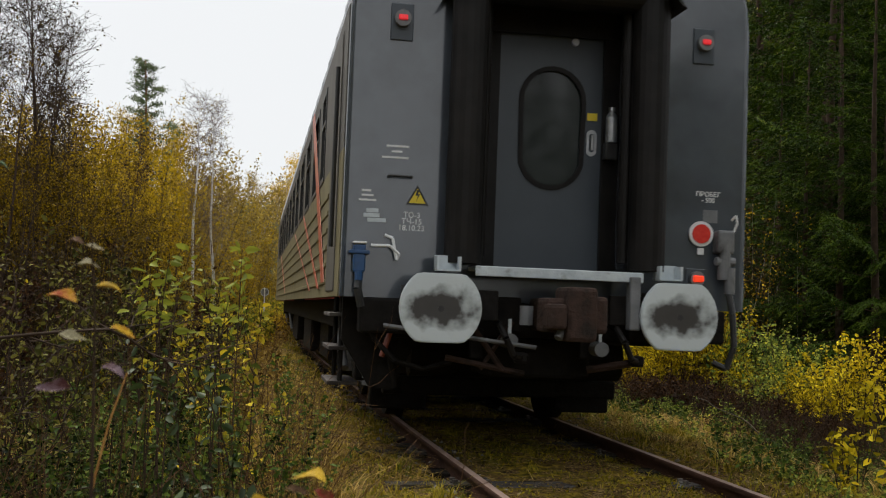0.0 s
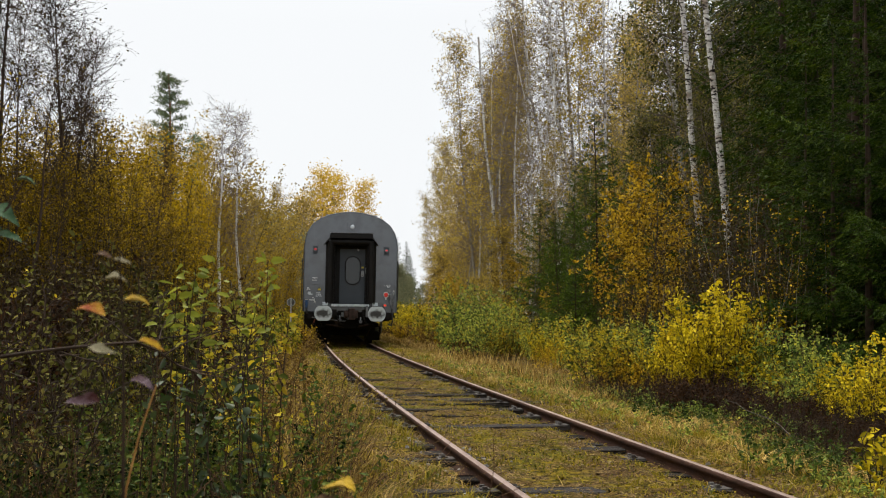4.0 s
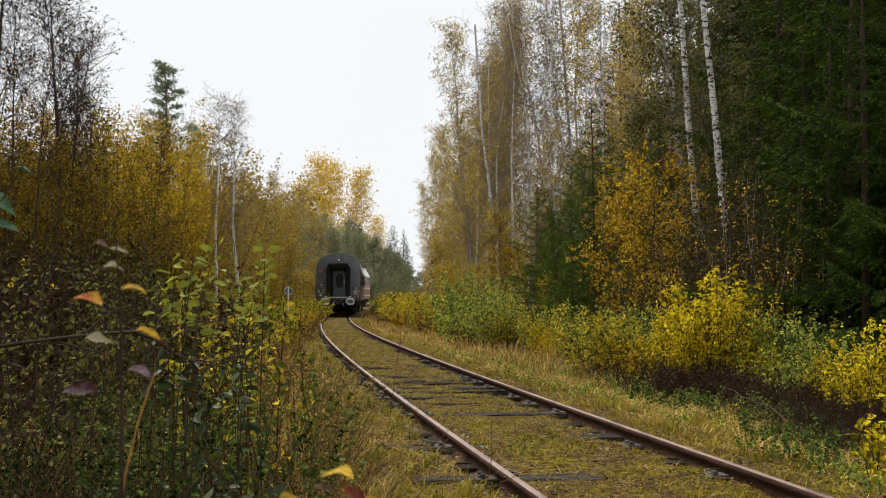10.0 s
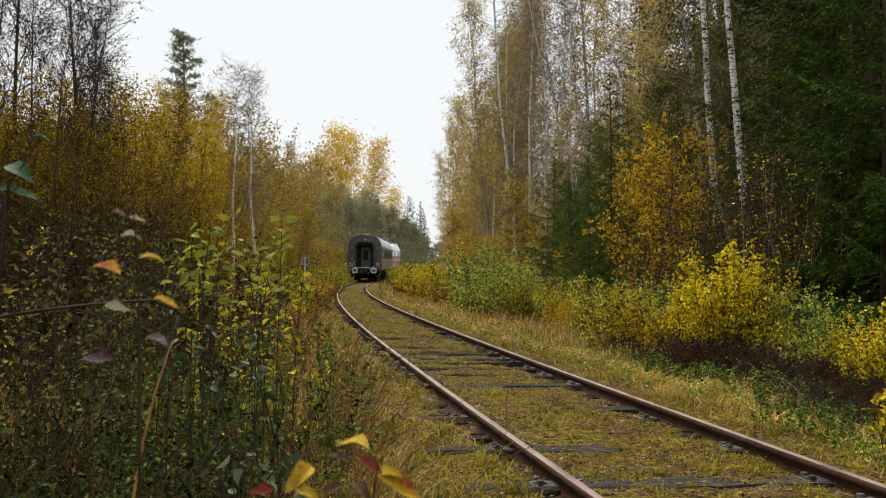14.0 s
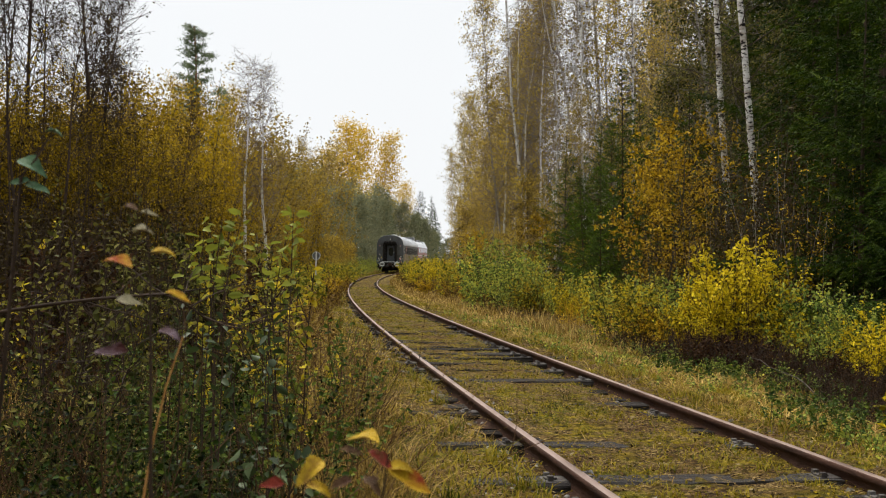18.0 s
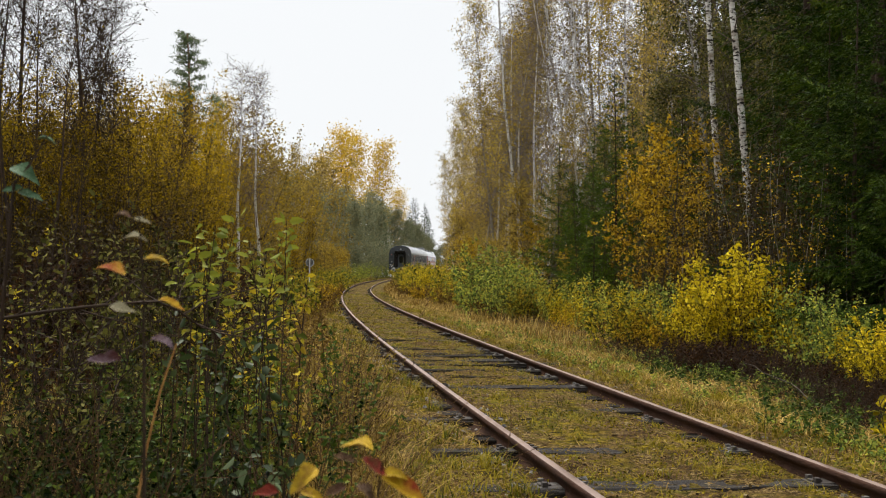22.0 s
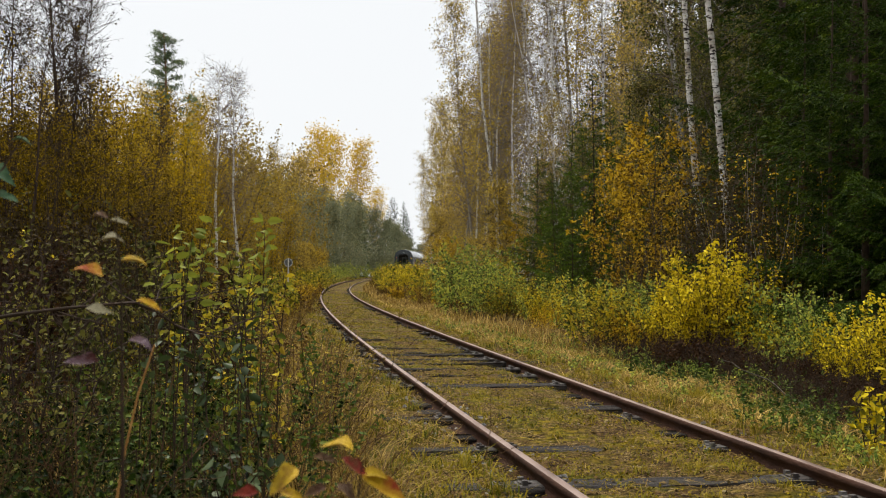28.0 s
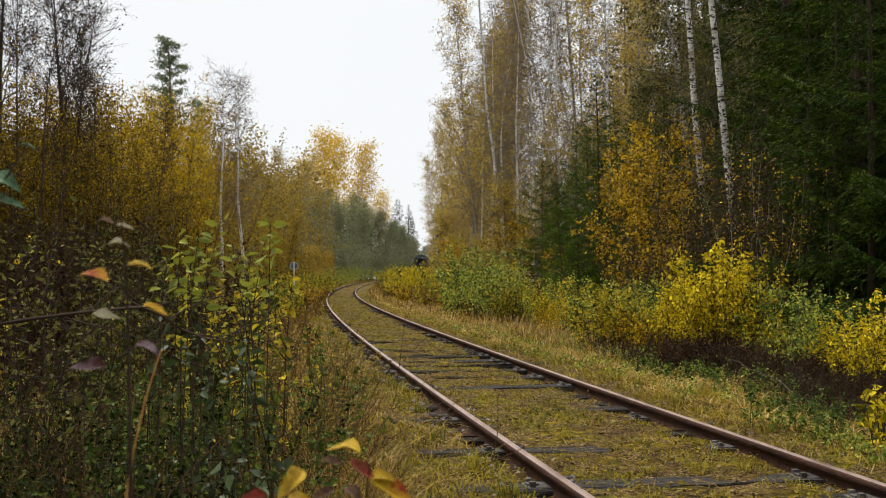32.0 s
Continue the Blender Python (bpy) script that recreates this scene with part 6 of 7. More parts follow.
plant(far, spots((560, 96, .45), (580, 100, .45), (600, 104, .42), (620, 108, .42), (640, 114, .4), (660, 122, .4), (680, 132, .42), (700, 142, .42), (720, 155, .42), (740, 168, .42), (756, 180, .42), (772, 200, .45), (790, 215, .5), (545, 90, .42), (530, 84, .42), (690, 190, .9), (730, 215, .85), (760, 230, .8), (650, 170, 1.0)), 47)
plant(far_gold, spots((575, 70, 0.62), (556, 66, 0.66), (590, 80, 0.6)), 217)
plant(alder, spots((576, 76, 0.75), (566, 82, 0.9), (590, 88, 0.7), (550, 70, 0.7), (486, 46, 0.6), (530, 60, 0.6)), 17)
# unseen trees added beside and behind the viewer to block low sky light
gk = np.random.default_rng(77)
back = [(float(r * math.sin(a)), float(-r * math.cos(a)), float(k)) for a, r, k in zip(np.linspace(-1.75, 1.75, 34), gk.uniform(7, 12, 34), gk.uniform(0.55, 0.85, 34))]
back += [(float(r * math.sin(a)), float(-r * math.cos(a)), float(k)) for a, r, k in zip(np.linspace(-1.6, 1.6, 22), gk.uniform(15, 24, 22), gk.uniform(0.8, 1.1, 22))]
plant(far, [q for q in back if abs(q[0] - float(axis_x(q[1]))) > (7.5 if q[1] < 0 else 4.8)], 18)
# spruces out of view, set to darken the end wall's right-hand reflection
plant(spr, [(float(x), float(y), float(k)) for x, y, k in zip(np.linspace(26, 62, 16), gk.uniform(-66, -50, 16), gk.uniform(1.1, 1.5, 16))], 119)
# low trees out of view that leave bright sky for the end wall to mirror
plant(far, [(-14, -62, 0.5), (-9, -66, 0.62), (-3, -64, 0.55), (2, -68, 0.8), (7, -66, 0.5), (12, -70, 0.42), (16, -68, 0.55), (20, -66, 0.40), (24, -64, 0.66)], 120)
# more added spruces out of view that cut light from the sides
plant(spr, [(9.5, 6, 0.9), (11, 0, 1.0), (10.8, -6, 0.7), (-11, -3, 0.7), (-12, 5, 0.9), (-6, -14, 0.5), (-7, -18, 0.6), (13, 9, 1.0), (12, -16, 0.6), (13, -22, 0.7)], 19)

# ---- shrubs by the line ----
SB = "shrubs by the line"


def shrub(seed, kind, label, stems=24, h=1.5, leaf=0.045, per=8, fan=0.5, spread=0.035, bark="stem_dry", twig="twig_brown", low=0.3, name="bush"):
    return tree(name, label, "bush", SB, thicket(seed, stems, h, leaf, per, fan, low, 0.30, 11, 0.36, spread, 0.006, big=True), M[bark], M[twig], M[kind])


shrub_y = [shrub(101 + i, "leaf_yellow", "upright bush with bright yellow leaves", 30, 1.7, 0.045, 5, 0.15, 0.022, "stem_dark", "stem_dark", 0.48) for i in range(2)]
shrub_m = [shrub(111 + i, "leaf_mixed", "bush with green, yellow and rusty leaves", 20, 1.4, 0.045, 6, 0.45, 0.03, "stem_dark", "stem_dark") for i in range(2)]
shrub_g = [shrub(115 + i, "leaf_fresh", "bush with pale green and yellow leaves", 20, 1.5, 0.040, 7, 0.34, 0.03, "stem_dark", "stem_dark") for i in range(2)]
shrub_r = [shrub(121 + i, "leaf_rust", "low tangle of dark stems and rust-brown leaves, darkened like shade", 30, 1.0, 0.04, 6, 0.6, 0.04, "stem_dark", "stem_dark") for i in range(2)]
plant(shrub_y, spots((1292, 12.6, 1.12), (1262, 12.9, 0.82), (1322, 12.3, 0.84), (1365, 11.9, 0.66), (1232, 13.4, 0.7), (1535, 9.4, 0.62), (1590, 8.6, 0.62), (1500, 9.9, 0.6), (1280, 13.8, 0.95), (1345, 12.0, 0.7), (1250, 12.4, 0.62), (1395, 11.4, 0.6), (1195, 13.4, 0.6), (1160, 14, 0.55), (1310, 13.4, 0.85), (1010, 20, 0.7), (740, 44, 0.9), (755, 40, 0.7), (712, 50, 0.8)), 23)
plant(shrub_g, spots((1390, 12, 0.95), (1425, 11.6, 0.85), (1470, 10.8, 0.8), (1190, 14.0, 0.85), (1345, 12.8, 0.85), (1500, 10.4, 0.75), (1210, 14.4, 1.0), (1170, 15.2, 1.0), (1060, 18.5, 1.05), (1095, 17.5, 0.95), (860, 30, 1.35), (880, 28, 1.3), (845, 33, 1.3), (900, 31, 1.1), (1130, 16.5, 0.9), (985, 22, 1.0), (1460, 10.6, 0.9)), 27)
thin_m = [shrub(141 + i, "leaf_mixed", "bush with green, yellow and rusty leaves", 14, 1.5, 0.075, 6, 0.5, 0.06, name="verge_bush") for i in range(2)]
thin_r = [shrub(145, "leaf_russet", "low tangle of dry stems and russet leaves", 16, 1.0, 0.06, 5, 0.6, 0.06, "stem_dry", "stem_dry", name="verge_bush")]
thin_y = [shrub(147, "leaf_amber", "bush with amber leaves", 14, 1.5, 0.075, 6, 0.4, 0.06, name="verge_bush")]
plant(shrub_m, row(13, 30, 1.25, 3.7, 6.2, 0.75, 1.2, 21), 21)
shrub_o = [shrub(151 + i, "leaf_amber", "bush with orange and amber leaves", 18, 1.3, 0.04, 8, 0.4, 0.03, "stem_dark", "stem_dark") for i in range(2)]
plant(shrub_o, spots((1130, 14.6, 0.75), (1165, 13.6, 0.6), (1070, 17, 0.8), (1430, 10.9, 0.62), (1000, 19.5, 0.8), (940, 24, 0.8), (890, 27, 0.8), (820, 34, 0.9), (1215, 13.0, 0.6), (780, 40, 0.9)), 152)
plant(shrub_y, spots((1110, 15.5, 0.6), (975, 21.5, 0.7), (850, 31, 0.8)), 153)
plant(thin_m, row(30, 78, 1.3, 3.2, 6.2, 0.5, 1.35, 41), 41)
plant(shrub_g, spots((850, 27, 1.9), (872, 25, 1.6), (838, 30, 1.7), (905, 24, 1.3)), 141)
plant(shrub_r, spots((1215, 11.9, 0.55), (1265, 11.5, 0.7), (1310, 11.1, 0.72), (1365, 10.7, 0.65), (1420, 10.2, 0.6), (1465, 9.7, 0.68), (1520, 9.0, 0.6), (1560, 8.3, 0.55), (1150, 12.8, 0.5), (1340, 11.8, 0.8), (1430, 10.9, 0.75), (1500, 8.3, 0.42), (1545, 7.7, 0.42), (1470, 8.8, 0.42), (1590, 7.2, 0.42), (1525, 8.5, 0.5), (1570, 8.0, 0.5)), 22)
# dark brush, partly standing in for the shadow at the foot of bushes
dark_tangle = [tree("brushwood", "low leafless tangle of dark stems that also paints in shade", "bush", SB, thicket(175 + i, 44, 0.75, 0.030, 0.7, 0.35, 0.1, 0.45, 12, 0.22, 0.03, 0.0045), M["stem_dark"], M["stem_dark"], M["leaf_rust"]) for i in range(2)]
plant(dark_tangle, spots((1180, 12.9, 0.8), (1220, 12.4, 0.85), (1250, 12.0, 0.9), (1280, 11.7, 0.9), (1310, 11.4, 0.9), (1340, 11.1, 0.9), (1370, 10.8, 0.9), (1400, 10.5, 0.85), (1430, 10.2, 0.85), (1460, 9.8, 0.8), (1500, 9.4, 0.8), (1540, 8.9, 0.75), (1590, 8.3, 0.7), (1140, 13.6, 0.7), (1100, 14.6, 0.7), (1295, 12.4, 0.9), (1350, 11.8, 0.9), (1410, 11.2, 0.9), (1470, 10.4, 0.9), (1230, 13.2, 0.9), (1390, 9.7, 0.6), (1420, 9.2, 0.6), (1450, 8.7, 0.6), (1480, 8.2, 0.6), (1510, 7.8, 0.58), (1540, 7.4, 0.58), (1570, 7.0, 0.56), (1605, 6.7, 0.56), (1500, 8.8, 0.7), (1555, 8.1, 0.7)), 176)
low_g = [shrub(181 + i, "leaf_fresh", "low leafy green shoots at the foot of bushes", 9, 0.5, 0.028, 5, 0.4, 0.02, "stem_green", "stem_green", 0.1) for i in range(2)]
plant(low_g, spots((1200, 11.9, 0.8), (1235, 11.4, 0.6), (1265, 11.0, 0.8), (1300, 10.6, 0.6), (1330, 10.4, 0.9), (1365, 10.0, 0.6), (1400, 9.6, 0.8), (1440, 9.2, 0.7), (1150, 12.6, 0.8), (1090, 13.8, 0.9), (1040, 15, 0.9), (1480, 8.8, 0.7), (1110, 13.1, 0.6), (1000, 16.5, 0.9)), 182)
plant(thin_r, row(28, 75, 2.2, 2.9, 4.8, 0.6, 1.3, 42), 42)
plant(thin_y, row(24, 75, 3.5, 3.0, 5.5, 0.7, 1.1, 43), 43)
plant(thin_m, row(9, 75, 1.6, -5.0, -3.0, 0.7, 1.1, 24), 24)
plant(thin_r, row(7, 70, 1.7, -4.2, -2.4, 0.5, 0.9, 25), 25)
plant(shrub_g, row(60, 110, 4, -6, -3.2, 0.8, 1.3, 28), 28)
plant(thin_y, row(20, 90, 5, -5, -3.0, 0.6, 1.0, 26), 26)
plant(thin_y, spots((505, 16, 0.62), (536, 21, 0.66), (560, 26, 0.7), (578, 35, 0.72), (520, 18, 0.5), (549, 30, 0.8)), 127)
plant(thin_r, spots((520, 20, 0.8), (548, 23, 0.8), (571, 31, 0.85), (530, 25, 0.9), (553, 34, 1.0), (565, 40, 1.0), (495, 15, 0.8), (540, 18, 0.6)), 128)
plant(thin_m, spots((512, 22, 0.7), (558, 38, 0.8), (575, 46, 0.9), (586, 54, 0.9), (500, 19, 0.75)), 129)
plant(shrub_g, spots((590, 66, 1.1), (600, 72, 1.2), (612, 80, 1.3), (585, 74, 1.4), (625, 88, 1.3), (640, 98, 1.4), (605, 90, 1.7), (655, 110, 1.5), (630, 104, 1.8), (670, 120, 1.6), (690, 132, 1.7), (712, 146, 1.8), (650, 124, 2.0), (680, 142, 2.0), (735, 160, 2.0)), 130)
plant(thin_m, row(70, 150, 2.4, 2.8, 5.0, 0.8, 1.3, 29), 29)
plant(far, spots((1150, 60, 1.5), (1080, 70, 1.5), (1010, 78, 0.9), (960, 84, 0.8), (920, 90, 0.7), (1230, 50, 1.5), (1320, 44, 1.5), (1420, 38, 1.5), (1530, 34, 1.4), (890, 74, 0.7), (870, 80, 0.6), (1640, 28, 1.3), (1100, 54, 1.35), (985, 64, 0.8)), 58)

# ---- sleepers, plates ----
def sleeper_mesh(seed):
    g = np.random.default_rng(seed)
    bm = bmesh.new()
    box(bm, -1.36, 1.36, -0.115, 0.115, -0.16, 0.0, 0.012)
    bmesh.ops.subdivide_edges(bm, edges=[e for e in bm.edges if abs(e.verts[0].co.x - e.verts[1].co.x) > 1], cuts=7)
    for v in bm.verts:
        v.co += Vector((0, g.normal() * 0.006, g.normal() * 0.007))
    me = bpy.data.meshes.new("sleeper")
    bm.to_mesh(me)
    bm.free()
    me.materials.append(M["sleeper"])
    return me


def plate_mesh():
    bm = bmesh.new()
    box(bm, -0.15, 0.15, -0.075, 0.075, -0.006, 0.007, 0.003)
    for x, y in ((-0.11, -0.05), (-0.11, 0.05), (0.11, -0.05), (0.11, 0.05)):
        box(bm, x - 0.016, x + 0.016, y - 0.016, y + 0.016, 0.006, 0.034)
    for x in (-0.10, 0.10):
        box(bm, x - 0.035, x + 0.035, -0.03, 0.03, 0.006, 0.018, 0.003)
    me = bpy.data.meshes.new("rail_plate")
    bm.to_mesh(me)
    bm.free()
    me.materials.append(M["plate"])
    return me


sleeper_meshes, plate = [sleeper_mesh(i) for i in range(6)], plate_mesh()
gs = np.random.default_rng(5)
FIRST = float(s_at(6.82))
# how far each sleeper near by lies along the line, and how high it shows above the moss
NEAR = [(-0.52, 0.004), (0.07, -0.035), (0.65, 0.006), (1.39, -0.016), (2.34, -0.010), (2.88, -0.012), (3.45, -0.03), (4.05, -0.04), (4.65, 0.022), (5.25, -0.03), (5.9, 0.004), (6.76, 0.006), (7.58, 0.010),
        (8.3, 0.0), (9.1, 0.008), (9.75, -0.01), (10.35, 0.008), (11.1, -0.015), (11.9, -0.02), (12.6, 0.006), (13.3, 0.0), (14.0, -0.02), (14.66, 0.004)]
PLACES = [(-0.52 - 0.62 * i, 0.0) for i in range(26, 0, -1)] + NEAR + [(14.66 + 0.655 * (i + 1), None) for i in range(188)]
for i, (rest, up) in enumerate(PLACES):
    p, h = along(FIRST + rest)
    sl = new("sleeper", sleeper_meshes[i % 6])
    sl.parent = track
    up = gs.uniform(-0.060, -0.004) if up is None else up
    sl.matrix_basis = pose(p[0], p[1], p[2] - 0.088 + up, gs.normal() * 0.6, gs.normal() * 0.5, -math.degrees(h) + gs.normal() * 0.9)
    if i < 72 and up > -0.012:
        for sx in (-0.797, 0.797):
            pl = new("rail_plate", plate)
            pl.parent = sl
            pl.location = (sx, 0, 0.0)


# ---- grass, litter and weeds ----
def blades(x, y, h, w, bend, g, z=None):
    """Bent two-piece blades standing at x, y."""
    n = len(x)
    z = ground_z(x, y) if z is None else z
    az = g.random(n) * 6.283
    d = np.stack([np.cos(az), np.sin(az), np.zeros(n)], 1)
    sd = np.stack([-np.sin(az), np.cos(az), np.zeros(n)], 1)
    b = np.stack([x, y, z - 0.02], 1)
    k = (h * bend * g.uniform(0.3, 1.3, n))[:, None]
    m = b + d * k * 0.3 + np.array([0, 0, 1.0]) * h[:, None] * 0.6
    t = b + d * k + np.array([0, 0, 1.0]) * (h * g.uniform(0.7, 1.0, n))[:, None]
    w = np.asarray(w)[:, None]
    V = np.stack([b - sd * w, b + sd * w, m + sd * w * 0.8, m - sd * w * 0.8, t + sd * w * 0.1, t - sd * w * 0.1], 1).reshape(-1, 3)
    i = np.arange(n)[:, None] * 6
    return V, np.concatenate([i + np.array([[0, 1, 2, 3]]), i + np.array([[3, 2, 4, 5]])])


def strewn(n, y0, y1, off0, off1, g, power=1.6):
    """Spots along the line from stride y0 to y1, thicker near the viewer."""
    y = (y0 + (y1 - y0) * g.random(n) ** power) * STRIDE
    off = g.uniform(off0, off1, n)
    x, yy = beside(y, off)
    return x, yy


def clumped(x, y, g, s=2.2, cut=0.0):
    keep = waves(x * s + 3, y * s) + g.normal(size=len(x)) * 0.35 > cut
    return x[keep], y[keep]


gg = np.random.default_rng(9)
for name, label, kind, n, y0, y1, o0, o1, h0, h1, wd, bend, cut in (
        ("grass", "short mossy yellow-green grass between the rails", "grass", 50000, 3.5, 45, -0.74, 0.74, 0.015, 0.07, 0.0036, 1.2, 0.3),
        ("grass", "low yellow-green grass on the verge", "grass", 44000, 3.5, 50, 0.9, 3.6, 0.02, 0.10, 0.0042, 1.2, 0.25),
        ("dry_grass", "matted straw-coloured grass on the verge", "grass_dry", 6000, 3.5, 40, 1.2, 3.7, 0.04, 0.14, 0.0042, 2.6, 0.4),
        ("grass", "yellow-green grass beside the near rail", "grass", 30000, 3.5, 50, -2.6, -0.95, 0.03, 0.13, 0.0042, 1.1, 0.1),
        ("dry_grass", "dry straw grass beside the near rail", "grass_dry", 14000, 3.5, 45, -3.6, -1.7, 0.10, 0.42, 0.0036, 1.4, 0.1),
        ("dry_grass", "tall straw grass among the bushes", "grass_dry", 6000, 16, 90, 3.4, 5.8, 0.2, 0.5, 0.004, 0.9, 0.2),
        ("dry_grass", "tall golden grass before the bushes", "grass_dry", 7500, 13, 36, 2.5, 4.2, 0.12, 0.48, 0.0045, 1.3, 0.42),
        ("dry_grass", "tall straw grass among the bushes", "grass_dry", 22000, 5, 100, -6.0, -2.0, 0.25, 0.75, 0.004, 0.6, 0.0),
        ("grass", "coarse grass along the bend", "grass", 16000, 40, 150, -4.5, -1.5, 0.05, 0.22, 0.008, 0.8, -0.3),
        ("dry_grass", "straw-coloured grass along the bend", "grass_dry", 14000, 30, 150, 1.7, 4.8, 0.06, 0.30, 0.007, 0.9, -0.2),
        ("grass", "short mossy grass between the rails of the bend", "grass", 9000, 40, 140, -0.7, 0.7, 0.01, 0.03, 0.008, 1.0, 0.2)):
    x, y = clumped(*strewn(n, y0, y1, o0, o1, gg), gg, 2.2, cut)
    a = np.abs(x - axis_x(y))
    ok = np.abs(a - 0.797) > 0.07
    x, y = x[ok], y[ok]
    h = gg.uniform(h0, h1, len(x))
    far_k = 1 + np.clip(y - 16, 0, 84) / 30
    ob = part(name, arrays_mesh(name, *blades(x, y, h, wd * far_k * gg.uniform(0.7, 1.4, len(x)), bend, gg)), M[kind])
    tagged(ob, label, "grass", kind="stuff")

x, y = strewn(14000, 3.5, 40, -3.2, 3.8, gg)
v, f = leaves(np.stack([x, y, ground_z(x, y) + 0.008], 1), 0.028, 2.5, 1.5, 0, gg)
tagged(part("fallen_leaves", arrays_mesh("fallen_leaves", v, f), M["leaf_litter"]), "fallen yellow and brown leaves scattered on the moss", "leaves", kind="stuff")
# clumps of grass, some beaten flat
for name, label, kind, n, o0, o1, y1, h0, h1, bend in (
        ("grass_clumps", "tufts of yellow-green grass along the verge", "grass", 760, 1.1, 3.6, 30, 0.05, 0.15, 1.1),
        ("straw_clumps", "beaten straw-coloured grass tufts on the verge", "grass_dry", 360, 1.3, 3.7, 34, 0.08, 0.22, 2.6),
        ("grass_clumps", "tufts of yellow-green grass beside the near rail", "grass", 260, -2.6, -1.0, 30, 0.06, 0.18, 1.0),
        ("straw_clumps", "straw-coloured grass tufts beside the near rail", "grass_dry", 240, -3.6, -1.5, 34, 0.10, 0.32, 1.8),
        ("grass_clumps", "small grass tufts between the rails", "grass", 200, -0.7, 0.7, 30, 0.03, 0.09, 1.2)):
    cx, cy = strewn(n, 3.5, y1, o0, o1, gg)
    m = 34
    x = np.repeat(cx, m) + gg.normal(size=n * m) * 0.035
    y = np.repeat(cy, m) + gg.normal(size=n * m) * 0.035
    hh = np.repeat(gg.uniform(h0, h1, n), m) * gg.uniform(0.5, 1.1, n * m)
    ob = part(name, arrays_mesh(name, *blades(x, y, hh, 0.0034 * (1 + np.clip(y - 16, 0, 60) / 30) * gg.uniform(0.7, 1.3, n * m), bend, gg)), M[kind])
    tagged(ob, label, "grass", kind="stuff")
# flat-lying straw and twigs
x, y = strewn(16000, 3.5, 40, -3.0, 3.6, gg)
n = len(x)
az, ln = gg.random(n) * 6.283, gg.uniform(0.02, 0.10, n)
d = np.stack([np.cos(az), np.sin(az), gg.normal(size=n) * 0.12], 1) * ln[:, None]
w = np.stack([-np.sin(az), np.cos(az), np.zeros(n)], 1) * gg.uniform(0.0008, 0.0022, n)[:, None]
c = np.stack([x, y, ground_z(x, y) + gg.uniform(0.004, 0.03, n)], 1)
v = np.stack([c - d - w, c - d + w, c + d + w, c + d - w], 1).reshape(-1, 3)
tagged(part("straw", arrays_mesh("straw", v, np.arange(4 * n).reshape(n, 4)), M["grass_dry"]), "loose straw and dead twigs lying on the moss", "straw", kind="stuff")
# long straw beaten down in swirls
x, y = clumped(*strewn(15000, 3.5, 30, 1.0, 3.7, gg), gg, 1.7, 0.1)
x2, y2 = clumped(*strewn(9000, 3.5, 30, -3.2, -1.0, gg), gg, 1.7, 0.2)
x, y = np.concatenate([x, x2]), np.concatenate([y, y2])
n = len(x)
az, ln = waves(x * 1.1, y * 0.9) * 5 + gg.normal(size=n) * 0.5, gg.uniform(0.10, 0.32, n)
z, V = ground_z(x, y), []
wd = gg.uniform(0.0018, 0.0045, n)
for f, hgt, k in ((0.0, 0.01, 1.0), (0.35, 0.06, 1.0), (0.7, 0.055, 0.8), (1.0, 0.012, 0.25)):
    a = az + f * 0.9
    px, py = x + np.cos(a) * ln * f, y + np.sin(a) * ln * f
    pz = z + hgt * gg.uniform(0.5, 1.2, n)
    V += [np.stack([px - np.sin(a) * wd * k, py + np.cos(a) * wd * k, pz], 1), np.stack([px + np.sin(a) * wd * k, py - np.cos(a) * wd * k, pz], 1)]
i = np.arange(n)[:, None] * 8
tagged(part("beaten_straw", arrays_mesh("beaten_straw", np.stack(V, 1).reshape(-1, 3), np.concatenate([i + np.array([[2 * q, 2 * q + 1, 2 * q + 3, 2 * q + 2]]) for q in range(3)])), M["grass_dry"]), "long straw beaten flat in swirls on the verge", "straw", kind="stuff")
# low moss cushions and clover between the rails
x, y = clumped(*strewn(90000, 3.5, 30, -2.4, 2.8, gg), gg, 3.0, 0.1)
v, f = leaves(np.stack([x, y, ground_z(x, y) + gg.uniform(0.002, 0.030, len(x))], 1), 0.014, 0.5, 1.3, 0, gg)
tagged(part("moss", arrays_mesh("moss", v, f), M["moss_tuft"]), "tufted yellow-green moss on the track bed", "moss", kind="stuff")
# dark scraps of bark and old leaves
x, y = strewn(7000, 3.5, 34, -3.0, 3.6, gg)
v, f = leaves(np.stack([x, y, ground_z(x, y) + gg.uniform(0.004, 0.02, len(x))], 1), 0.017, 0.8, 1.8, 0, gg)
tagged(part("bark_scraps", arrays_mesh("bark_scraps", v, f), M["leaf_dark"]), "dark scraps of bark and rotten leaves on the moss", "litter", kind="stuff")
